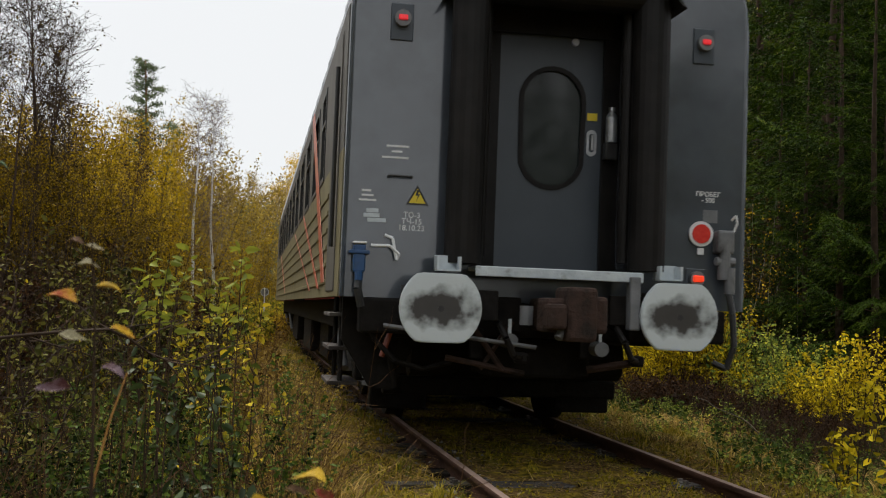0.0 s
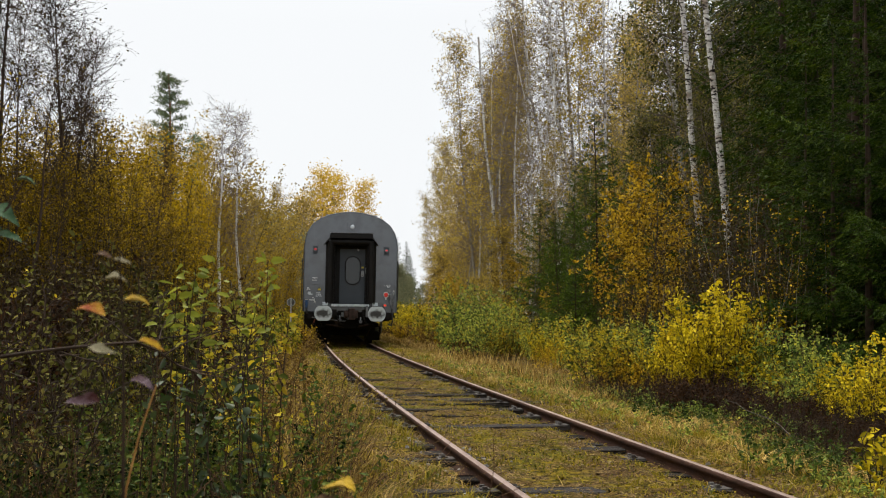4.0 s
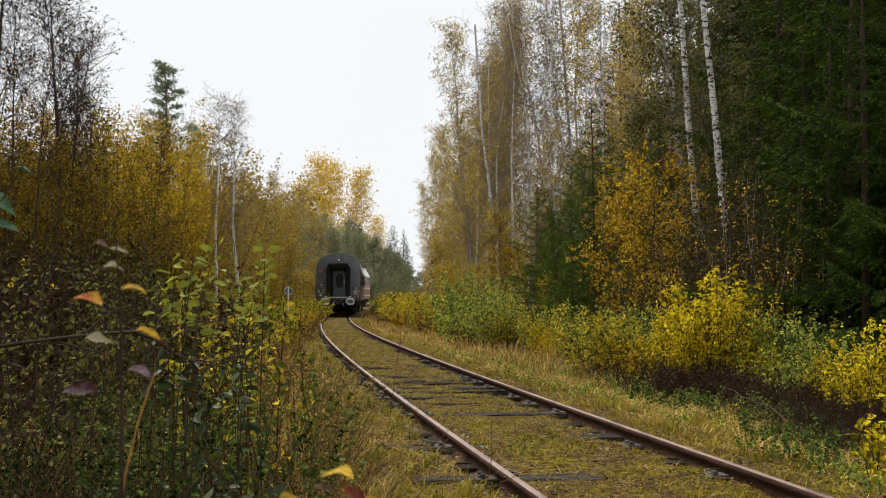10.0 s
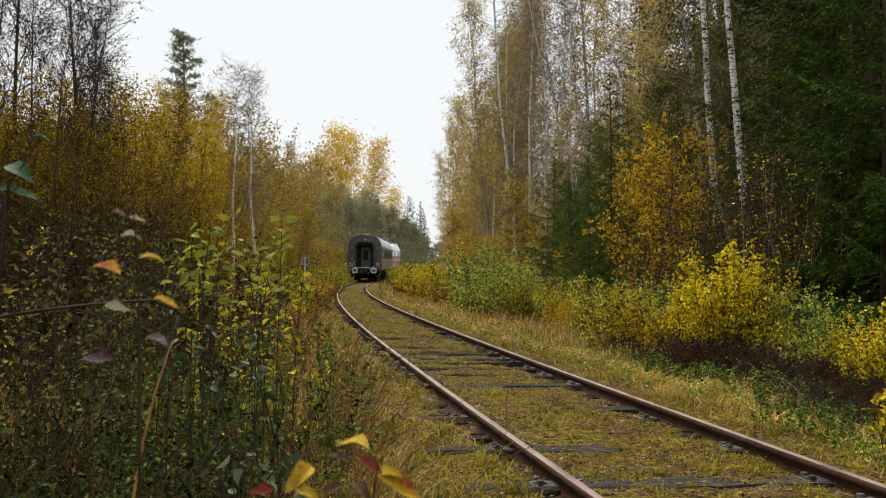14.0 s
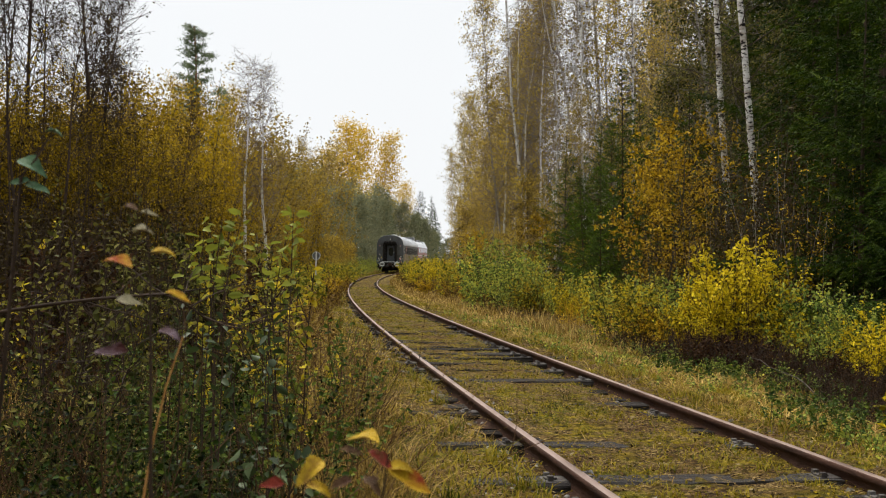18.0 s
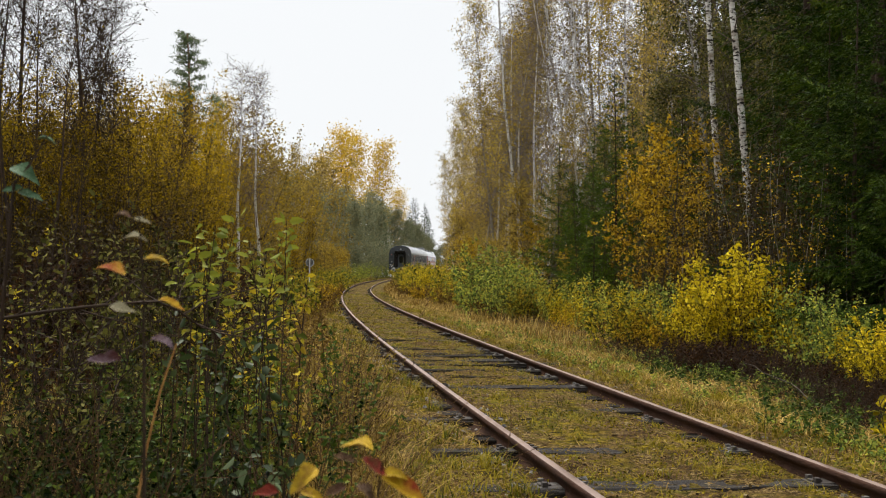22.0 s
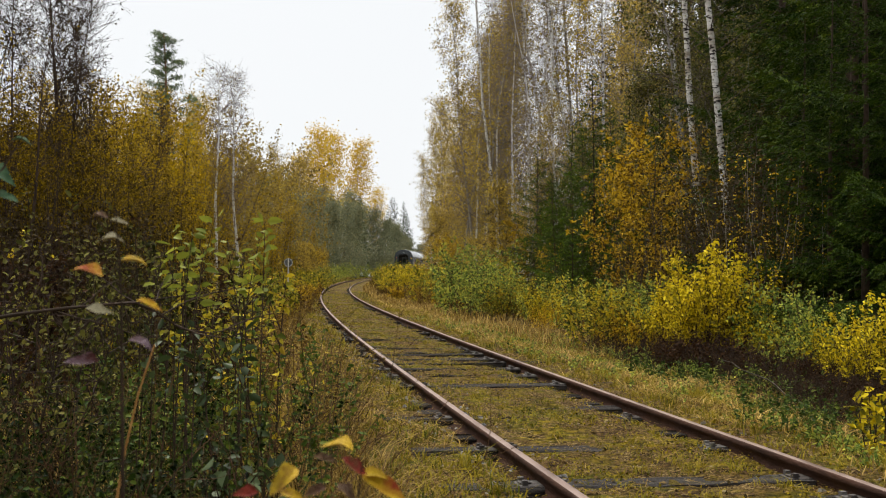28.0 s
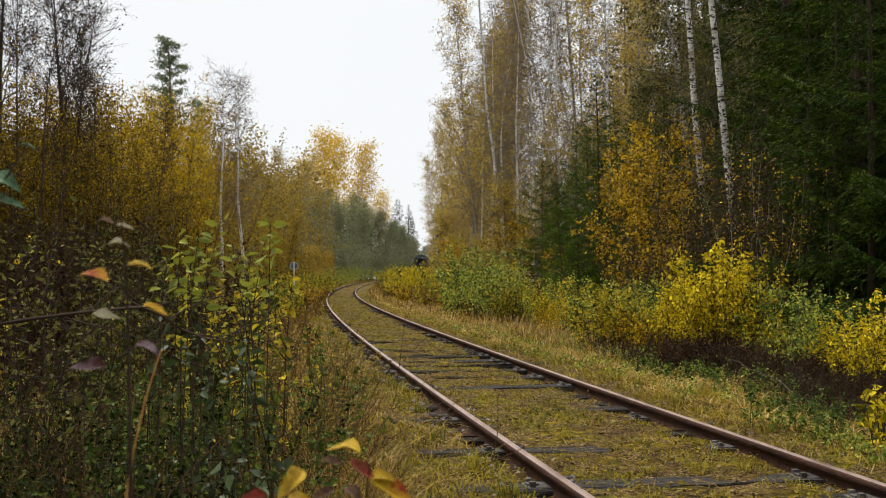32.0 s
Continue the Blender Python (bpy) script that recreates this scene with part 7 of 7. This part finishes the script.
# pale stones of the old ballast beside the rails
def stones(n, g):
    y = (3.5 + 22 * g.random(n) ** 1.7) * STRIDE
    off = np.where(g.random(n) < 0.7, -0.93 + g.normal(size=n) * 0.14, g.choice([-0.62, 0.64, 0.98], n) + g.normal(size=n) * 0.06)
    x, y = beside(y, off)
    base = np.array([(1, 0, 0), (0, 1, 0), (-1, 0, 0), (0, -1, 0), (0.4, 0.4, 0.75), (-0.4, 0.3, 0.7), (-0.3, -0.4, 0.8), (0.4, -0.4, 0.65)])
    s = g.uniform(0.010, 0.034, n)[:, None, None] * np.stack([np.ones(n), g.uniform(0.5, 1, n), g.uniform(0.5, 1, n)], 1)[:, None, :]
    a = g.random(n) * 6.283
    v = (base[None] + g.normal(size=(n, 8, 3)) * 0.14) * s
    vx, vy = v[..., 0] * np.cos(a)[:, None] - v[..., 1] * np.sin(a)[:, None], v[..., 0] * np.sin(a)[:, None] + v[..., 1] * np.cos(a)[:, None]
    V = np.stack([x[:, None] + vx, y[:, None] + vy, (ground_z(x, y) - 0.002)[:, None] + v[..., 2]], -1)
    i = np.arange(n)[:, None] * 8
    return V.reshape(-1, 3), np.concatenate([i + np.array([q]) for q in ((0, 1, 5, 4), (1, 2, 6, 5), (2, 3, 7, 6), (3, 0, 4, 7), (4, 5, 6, 7))])


tagged(part("ballast_stones", arrays_mesh("ballast_stones", *stones(700, np.random.default_rng(61))), M["stone"]), "small pale ballast stones beside the rails", "stones", kind="stuff")
# low green herbs on the verges and in the deep left foreground
def herbs(name, label, x, y, h, leaf, kind, n_leaf, g, stem="stem_green"):
    z = ground_z(x, y)
    L, C = [], []
    for i in range(len(x)):
        st = bent((x[i], y[i], z[i] - 0.03), (g.normal() * 0.25, g.normal() * 0.25, 1), h[i], 5, 0.12, 0.03, g)
        L.append((st, 0.0035, 0.0015))
        w = (0.25 + 0.75 * g.random(n_leaf)) * 4
        i0 = np.minimum(w.astype(int), 3)
        C.append(st[i0] + (st[i0 + 1] - st[i0]) * (w - i0)[:, None])
    t = thing(name, label, "plants", kind="stuff")
    tagged(part("stemwork", arrays_mesh("stemwork", *tubes(L, 3)), M[stem], t), kind="stuff")
    tagged(part("foliage", arrays_mesh("foliage", *big_leaves(np.concatenate(C), leaf, 0.35, 1.7, 0.1, g)), M[kind], t), kind="stuff")


gh = np.random.default_rng(15)


def wedge(n, px0, px1, d0, d1, g, power=1.0):
    d = d0 + (d1 - d0) * g.random(n) ** power
    return (g.uniform(px0, px1, n) - 784) / 1400 * d, d * STRIDE


x, y = clumped(*strewn(2600, 4, 22, 1.2, 3.8, gh), gh, 1.3, 0.0)
herbs("verge_herbs", "small green herbs on the verge", x, y, gh.uniform(0.05, 0.18, len(x)), 0.022, "leaf_fresh", 12, gh)
x, y = wedge(260, 1390, 1660, 5.6, 9.8, gh)
herbs("verge_weeds", "dark green weeds below the bushes", x, y, gh.uniform(0.06, 0.34, len(x)), 0.022, "leaf_green", 14, gh)
x, y = wedge(170, 1330, 1640, 5.8, 9.8, gh)
herbs("verge_weeds", "green weeds below the bushes", x, y, gh.uniform(0.08, 0.34, len(x)), 0.022, "leaf_green", 14, gh)
x, y = wedge(160, 1130, 1420, 9.4, 12.6, gh)
herbs("verge_weeds", "fresh green weeds below the bushes", x, y, gh.uniform(0.10, 0.32, len(x)), 0.034, "leaf_green", 13, gh)
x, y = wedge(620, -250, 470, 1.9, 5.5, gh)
herbs("foreground_herbs", "dense green herbs beside the line, darkened like shade", x, y, gh.uniform(0.25, 1.0, len(x)), 0.017, "herb", 46, gh)
x, y = wedge(240, 150, 600, 3.0, 6.5, gh)
herbs("foreground_weeds", "knee-high green and yellow weeds", x, y, gh.uniform(0.5, 1.05, len(x)), 0.021, "leaf_green", 34, gh)
x, y = wedge(330, 470, 650, 4.2, 9.0, gh)
herbs("dry_weeds", "dry brown weed stalks beside the rail", x, y, gh.uniform(0.3, 0.75, len(x)), 0.018, "leaf_dim", 22, gh, "stem_dry")
x, y = wedge(130, 430, 530, 5.0, 10.0, gh)
herbs("rusty_weeds", "waist-high gold and rusty weeds", x, y, gh.uniform(0.5, 1.05, len(x)), 0.022, "leaf_russet", 28, gh, "stem_dry")

# ---- foreground shrubs on the left ----
FB = "shrubs in the left foreground"


def fore_shrub(seed, px, d, h, kind, label, stems=5, leaf=0.034, per=4, fan=0.25, twigs=12, twig_len=0.28, spread=0.012, foot=0.12, bark="stem_dark", low=0.25):
    t = tree("shrub", label, "bush", FB, thicket(seed, stems, h, leaf, per, fan, low, foot, twigs, twig_len, spread, 0.007, True, True), M[bark], M["stem_dark"], M[kind], "foliage")
    x, y = bearing(px, d)
    t.location = (x, y, float(ground_z(x, y)))
    return t


fore_shrub(204, 405, 4.2, 1.4, "leaf_mixed", "shrub with yellow and rusty leaves", 6, 0.030, 6, 0.10)
fore_shrub(205, 478, 5.2, 1.25, "leaf_mixed", "shrub with yellow and rusty leaves", 6, 0.032, 6, 0.12)
fore_shrub(206, 330, 2.7, 1.1, "leaf_grey", "low shrub with grey-green leaves", 6, 0.034, 4, 0.5)
fore_shrub(207, 420, 3.0, 1.05, "leaf_grey", "low shrub with grey-green leaves", 5, 0.032, 4, 0.5)
fore_shrub(208, 120, 4.5, 1.55, "leaf_olive", "shrub with fading olive leaves", 8, 0.026, 4, 0.4, 18, 0.4)
fore_shrub(209, 20, 4.0, 1.5, "leaf_olive", "shrub with small olive leaves", 8, 0.026, 4, 0.4, 18, 0.4)
fore_shrub(210, 220, 5.2, 1.65, "leaf_olive", "shrub with fading olive leaves", 8, 0.026, 4, 0.4, 18, 0.4)
fore_shrub(211, -60, 5.5, 1.75, "leaf_mixed", "shrub with small yellow-green leaves", 8, 0.028, 4, 0.4, 20, 0.4)
fore_shrub(212, 290, 6.2, 1.7, "leaf_olive", "shrub with fading olive leaves", 9, 0.030, 7, 0.4, 20, 0.4)
fore_shrub(213, 400, 7.0, 1.6, "leaf_olive", "shrub with fading olive leaves", 9, 0.030, 7, 0.4, 20, 0.4)
# the very dark leaves of some shrubs paint shade into the left undergrowth
fore_shrub(214, 80, 6.8, 1.95, "leaf_rust", "shrub with brown leaves darkened like shade", 10, 0.032, 7, 0.35, 22, 0.45)
fore_shrub(215, 180, 7.8, 2.0, "leaf_olive", "shrub with fading olive leaves", 10, 0.032, 7, 0.35, 22, 0.45)
fore_shrub(216, -20, 7.6, 2.0, "leaf_rust", "shrub with brown leaves darkened like shade", 10, 0.032, 7, 0.35, 22, 0.45)
fore_shrub(217, 455, 6.4, 1.35, "leaf_mixed", "shrub with yellow and rusty leaves", 7, 0.032, 6, 0.12)
fore_shrub(218, 340, 8.4, 1.9, "leaf_rust", "shrub with brown leaves darkened like shade", 10, 0.032, 7, 0.35, 22, 0.45)


fore_shrub(219, 1580, 5.3, 0.85, "leaf_yellow", "small shrub with large yellow leaves", 5, 0.045, 3, 0.2, 8, 0.2, 0.012, 0.06, low=0.45)
fore_shrub(220, 1612, 5.8, 1.0, "leaf_yellow", "small shrub with large yellow leaves", 4, 0.045, 3, 0.2, 8, 0.2, 0.012, 0.06, low=0.4)
fore_shrub(221, 608, 6.0, 0.62, "leaf_dark", "clump of dark dry weed stalks", 16, 0.014, 5, 0.3, 14, 0.10, 0.012, 0.08, low=0.15)
fore_shrub(222, 560, 5.2, 0.60, "leaf_dark", "clump of dark dry weed stalks", 12, 0.014, 5, 0.3, 14, 0.10, 0.012, 0.08, low=0.15)
x, y = wedge(6500, 450, 650, 3.2, 8.5, gh)
x, y = clumped(x, y, gh, 2.4, 0.0)
tagged(part("dry_grass", arrays_mesh("dry_grass", *blades(x, y, gh.uniform(0.15, 0.55, len(x)), 0.0024 * gh.uniform(0.7, 1.4, len(x)), 1.3, gh)), M["grass_dry"]), "tall straw grass among weeds beside the line", "grass", kind="stuff")
# tangle of dead stalks among the foreground weeds
dead = thing("dead_stalks", "tangle of bare dead stalks among green weeds", "stalks", kind="stuff")
gd = np.random.default_rng(44)
lines = []
for i in range(420):
    x0, y0 = wedge(1, -250, 620, 2.0, 6.5, gd)
    x0, y0 = float(x0[0]), float(y0[0])
    q = bent((x0, y0, float(ground_z(x0, y0))), (gd.normal() * 0.5, gd.normal() * 0.5, 1), gd.uniform(0.5, 1.3), 6, 0.16, 0.0, gd)
    lines.append((q, 0.0032, 0.001))
    for _ in range(3):
        p, d = at_of(q, gd.uniform(0.3, 0.95))
        lines.append((bent(p, d + gd.normal(size=3) * 0.8, gd.uniform(0.1, 0.35), 4, 0.2, 0.0, gd), 0.0016, 0.0007))
tagged(part("stemwork", arrays_mesh("stemwork", *tubes(lines, 3)), M["stem_rust"], dead), kind="stuff")


def spot(px, py, d):
    """The place d strides ahead at a column and row of the view."""
    return np.array([(px - 784) / 1400 * d, d * STRIDE, 1.1 + d * (492 + 0.007 * (px - 784) - py) / 1400])


def leafy_shoot(seed, px, py, d, leafed, n, size, kind, label):
    """One upright shoot with its tip at a column and row of the view and single leaves set round its upper part."""
    g = np.random.default_rng(seed)
    top = spot(px, py, d)
    foot = np.array([top[0] + g.normal() * 0.06, top[1] + g.normal() * 0.06, 0.0])
    foot[2] = float(ground_z(foot[0], foot[1])) - 0.03
    f = np.linspace(0, 1, 9)[:, None]
    line = foot + (top - foot) * f + np.sin(f * 3.1) * g.normal(size=3) * np.array([0.05, 0.05, 0.0])
    t = thing("shrub_shoot", label, "bush", FB)
    part("stem", arrays_mesh("stem", *tubes([(line, 0.0055, 0.0018)], 6), True), M["stem_dark"], t)
    for k in range(n):
        q, _ = at_of(line, min(0.995, 1 - leafed / np.linalg.norm(top - foot) * ((k + g.random()) / n) ** 1.2))
        az = k * 2.4 + g.normal() * 0.4
        out = np.array([[math.cos(az), math.sin(az), 0.35 + g.normal() * 0.35]])
        part("leaf", arrays_mesh("leaf", *big_leaves(q[None] + out * 0.012, size * (0.75 + 0.5 * g.random()), 0.22, 1.9, 0.2, g, out)), M[kind], t)
    return t


LIME = "upright shrub shoot with lime-green leaves"
for k, (px, py, d, leafed, n, size) in enumerate(((492, 392, 3.6, 0.36, 26, 0.034), (484, 425, 3.7, 0.30, 16, 0.030), (406, 386, 3.5, 0.34, 15, 0.030), (366, 404, 3.4, 0.30, 14, 0.030), (334, 410, 3.4, 0.26, 14, 0.030),
                                                  (424, 428, 3.6, 0.26, 12, 0.028), (385, 446, 3.3, 0.24, 12, 0.028), (350, 440, 3.5, 0.22, 12, 0.028), (458, 452, 3.7, 0.24, 12, 0.028), (312, 452, 3.6, 0.2, 10, 0.026))):
    leafy_shoot(300 + k, px, py, d, leafed, n, size, "leaf_lime", LIME)
for k, (px, py, d, leafed, n, size) in enumerate(((70, 330, 5.2, 0.8, 30, 0.022), (150, 345, 5.0, 0.8, 30, 0.022), (215, 360, 5.4, 0.7, 28, 0.022), (30, 400, 4.6, 0.6, 26, 0.022), (110, 410, 4.4, 0.6, 26, 0.022), (185, 425, 4.6, 0.5, 24, 0.022), (262, 420, 5.0, 0.5, 24, 0.022))):
    leafy_shoot(330 + k, px, py, d, leafed, n, size, "leaf_olive", "thin shrub shoot with small olive leaves")
for k, (px, py, d) in enumerate(((300, 560, 3.0), (335, 590, 2.9), (372, 575, 3.1), (420, 610, 3.0), (452, 590, 3.3))):
    leafy_shoot(350 + k, px, py, d, 0.34, 14, 0.030, "leaf_grey", "low shrub shoot with glossy grey-green leaves")


# a thin autumn shoot right before the lens, with a few single leaves
def near_leaf(parent, px, py, d, size, way, face, kind, name="leaf"):
    g = np.random.default_rng(int(px * 7 + py))
    c = spot(px, py, d)
    u = unit(np.array([way[0], 0.25, -way[1]]))
    nor = unit(np.array([0.15, -face, 0.75]))
    u = unit(u - (u @ nor) * nor)
    v = np.cross(nor, u)
    us = np.linspace(0, 1, 9)
    size *= 0.68
    wd = np.sin(np.pi * us ** 0.8) * 0.24 * size * (1 + 0.18 * np.sin(us * 9 + py)) + 0.0006
    V = []
    for a, w in zip(us, wd):
        mid = c + u * (a - 0.5) * size + nor * size * (0.05 * math.sin(a * 5 + px) - 0.14 * a * a) + v * size * 0.04 * math.sin(a * 3 + py)
        V += [mid - v * w + nor * w * 0.8, mid, mid + v * w + nor * w * 0.6]
    F = []
    for i in range(8):
        F += [[3 * i, 3 * i + 1, 3 * i + 4, 3 * i + 3], [3 * i + 1, 3 * i + 2, 3 * i + 5, 3 * i + 4]]
    return part(name, arrays_mesh(name, np.array(V), np.array(F), True), M[kind], parent)


shoot = thing("weed_shoot", "thin withered shoot with a few coloured leaves", "plant")
part("stem", arrays_mesh("stem", *tubes([(np.array([spot(262, 1500, 1.2), spot(248, 882, 1.2), spot(243, 650, 1.2), spot(240, 520, 1.2), spot(228, 372, 1.2)]), 0.0040, 0.0012)], 6), True), M["stem_dark"], shoot)
for px, py, size, way, face, kind in ((203, 551, 0.058, (1, 0.35), 0.7, "near_pale"), (172, 640, 0.074, (-1, 0.45), 0.5, "near_purple"), (275, 610, 0.060, (0.7, 0.8), 0.5, "near_purple"), (262, 465, 0.058, (1, 0.3), 0.35, "near_yellow"),
                                    (180, 482, 0.074, (-1, -0.1), 0.3, "near_amber"), (290, 542, 0.060, (0.8, 0.5), 0.4, "near_amber"), (225, 425, 0.05, (1, 0.1), 0.4, "near_pale"), (200, 385, 0.04, (-1, 0.2), 0.3, "near_brown"), (235, 395, 0.04, (0.6, 0.6), 0.4, "near_pale")):
    near_leaf(shoot, px, py, 1.2, size, way, face, kind)
shoot2 = thing("weed_shoot", "low shoot with yellow and red autumn leaves", "plant")
part("stem", arrays_mesh("stem", *tubes([(np.array([spot(640, 1600, 1.15), spot(655, 1000, 1.15), spot(660, 880, 1.15), spot(668, 815, 1.15)]), 0.003, 0.0012)], 6), True), M["stem_dark"], shoot2)
for px, py, size, way, face, kind in ((705, 862, 0.105, (0.8, 0.6), 0.8, "near_amber"), (622, 790, 0.076, (-1, -0.3), 0.2, "near_yellow"), (528, 848, 0.085, (-0.4, 0.9), 0.6, "near_yellow"), (462, 872, 0.055, (-0.8, 0.5), 0.6, "near_red"), (655, 826, 0.07, (0.4, 0.9), 0.5, "near_red"),
                                    (545, 880, 0.06, (0.5, 0.7), 0.6, "near_yellow"), (600, 812, 0.05, (-0.9, 0.2), 0.4, "near_brown"), (690, 842, 0.06, (0.9, 0.3), 0.6, "near_yellow"), (640, 872, 0.06, (0.2, 1), 0.6, "near_brown"), (585, 868, 0.05, (-0.5, 0.8), 0.5, "near_brown")):
    near_leaf(shoot2, px, py, 1.15, size, way, face, kind)
shoot3 = thing("leafy_twig", "hanging twig with broad green leaves", "plant")
part("stem", arrays_mesh("stem", *tubes([(np.array([spot(-60, 1200, 1.6), spot(-20, 700, 1.6), spot(5, 330, 1.6), spot(30, 300, 1.6), spot(62, 245, 1.6)]), 0.005, 0.0015)], 6), True), M["stem_dark"], shoot3)
for px, py, size, way, face, kind in ((24, 312, 0.110, (0.6, 0.8), 0.8, "near_green"), (62, 252, 0.058, (1, 0.2), 0.25, "near_green"), (34, 352, 0.08, (0.8, 0.6), 0.6, "near_green"), (2, 340, 0.06, (-0.6, 0.6), 0.6, "near_green")):
    near_leaf(shoot3, px, py, 1.6, size, way, face, kind)
stalk = thing("dry_stalk", "bent straw-coloured dry stalk", "plant")
part("stem", arrays_mesh("stem", *tubes([(np.array([spot(205, 1150, 1.7), spot(238, 880, 1.7), spot(252, 790, 1.7), spot(272, 700, 1.7), spot(300, 612, 1.7)]), 0.0034, 0.0020)], 6), True), M["stalk"], stalk)
gb = np.random.default_rng(33)
branch = thing("dead_branch", "bare dead branch reaching over the weeds", "branch")
main = np.array([spot(-200, 600, 2.6), spot(-60, 578, 2.6), spot(60, 558, 2.6), spot(150, 547, 2.6), spot(262, 537, 2.65), spot(300, 552, 2.7), spot(345, 584, 2.75), spot(400, 592, 2.8), spot(460, 578, 2.85)])
part("limb", arrays_mesh("limb", *tubes([(main, 0.0075, 0.0016)], 7), True), M["stem_dark"], branch)
for i in range(12):
    p, d = at_of(main, 0.2 + 0.78 * i / 12)
    part("twig", arrays_mesh("twig", *tubes([(bent(p, d + gb.normal(size=3) * 0.7, gb.uniform(0.15, 0.45), 5, 0.2, 0, gb), 0.003, 0.001)], 4)), M["stem_dark"], branch)
fallen = thing("fallen_branch", "pale fallen stick lying under the bushes", "branch")
q0, q1 = bearing(1300, 10.0), bearing(1470, 8.0)
q0, q1 = np.array([*q0, float(ground_z(*q0)) + 0.32]), np.array([*q1, float(ground_z(*q1)) + 0.01])
stick = np.array([q0 + (q1 - q0) * f + np.array([0, 0, 0.10 * math.sin(3 * f)]) + gb.normal(size=3) * 0.02 for f in np.linspace(0, 1, 9)])
part("limb", arrays_mesh("limb", *tubes([(stick, 0.004, 0.008)], 6), True), M["bark_dark"], fallen)
# round trackside marker on a post
sx0, sy0 = bearing(534, 36)
sz0 = float(ground_z(sx0, sy0))
sign = thing("track_marker", "round white trackside marker on a thin post", "sign")
sign.location = (sx0, sy0, sz0)
part("post", a_rod((0, -0.085, -0.1), (0, -0.085, 1.93), 0.028, 10), M["white_mark"], sign)
part("disc", a_rod((0.0, -0.035, 1.75), (0.0, -0.05, 1.75), 0.17, 24), M["iron_grey"], sign)
part("disc_rim", ring([(0.19 * math.cos(a * 0.2618), 1.75 + 0.19 * math.sin(a * 0.2618)) for a in range(24)], [(0.165 * math.cos(a * 0.2618), 1.75 + 0.165 * math.sin(a * 0.2618)) for a in range(24)], -0.056, -0.03), M["pale_steel"], sign)

motions()
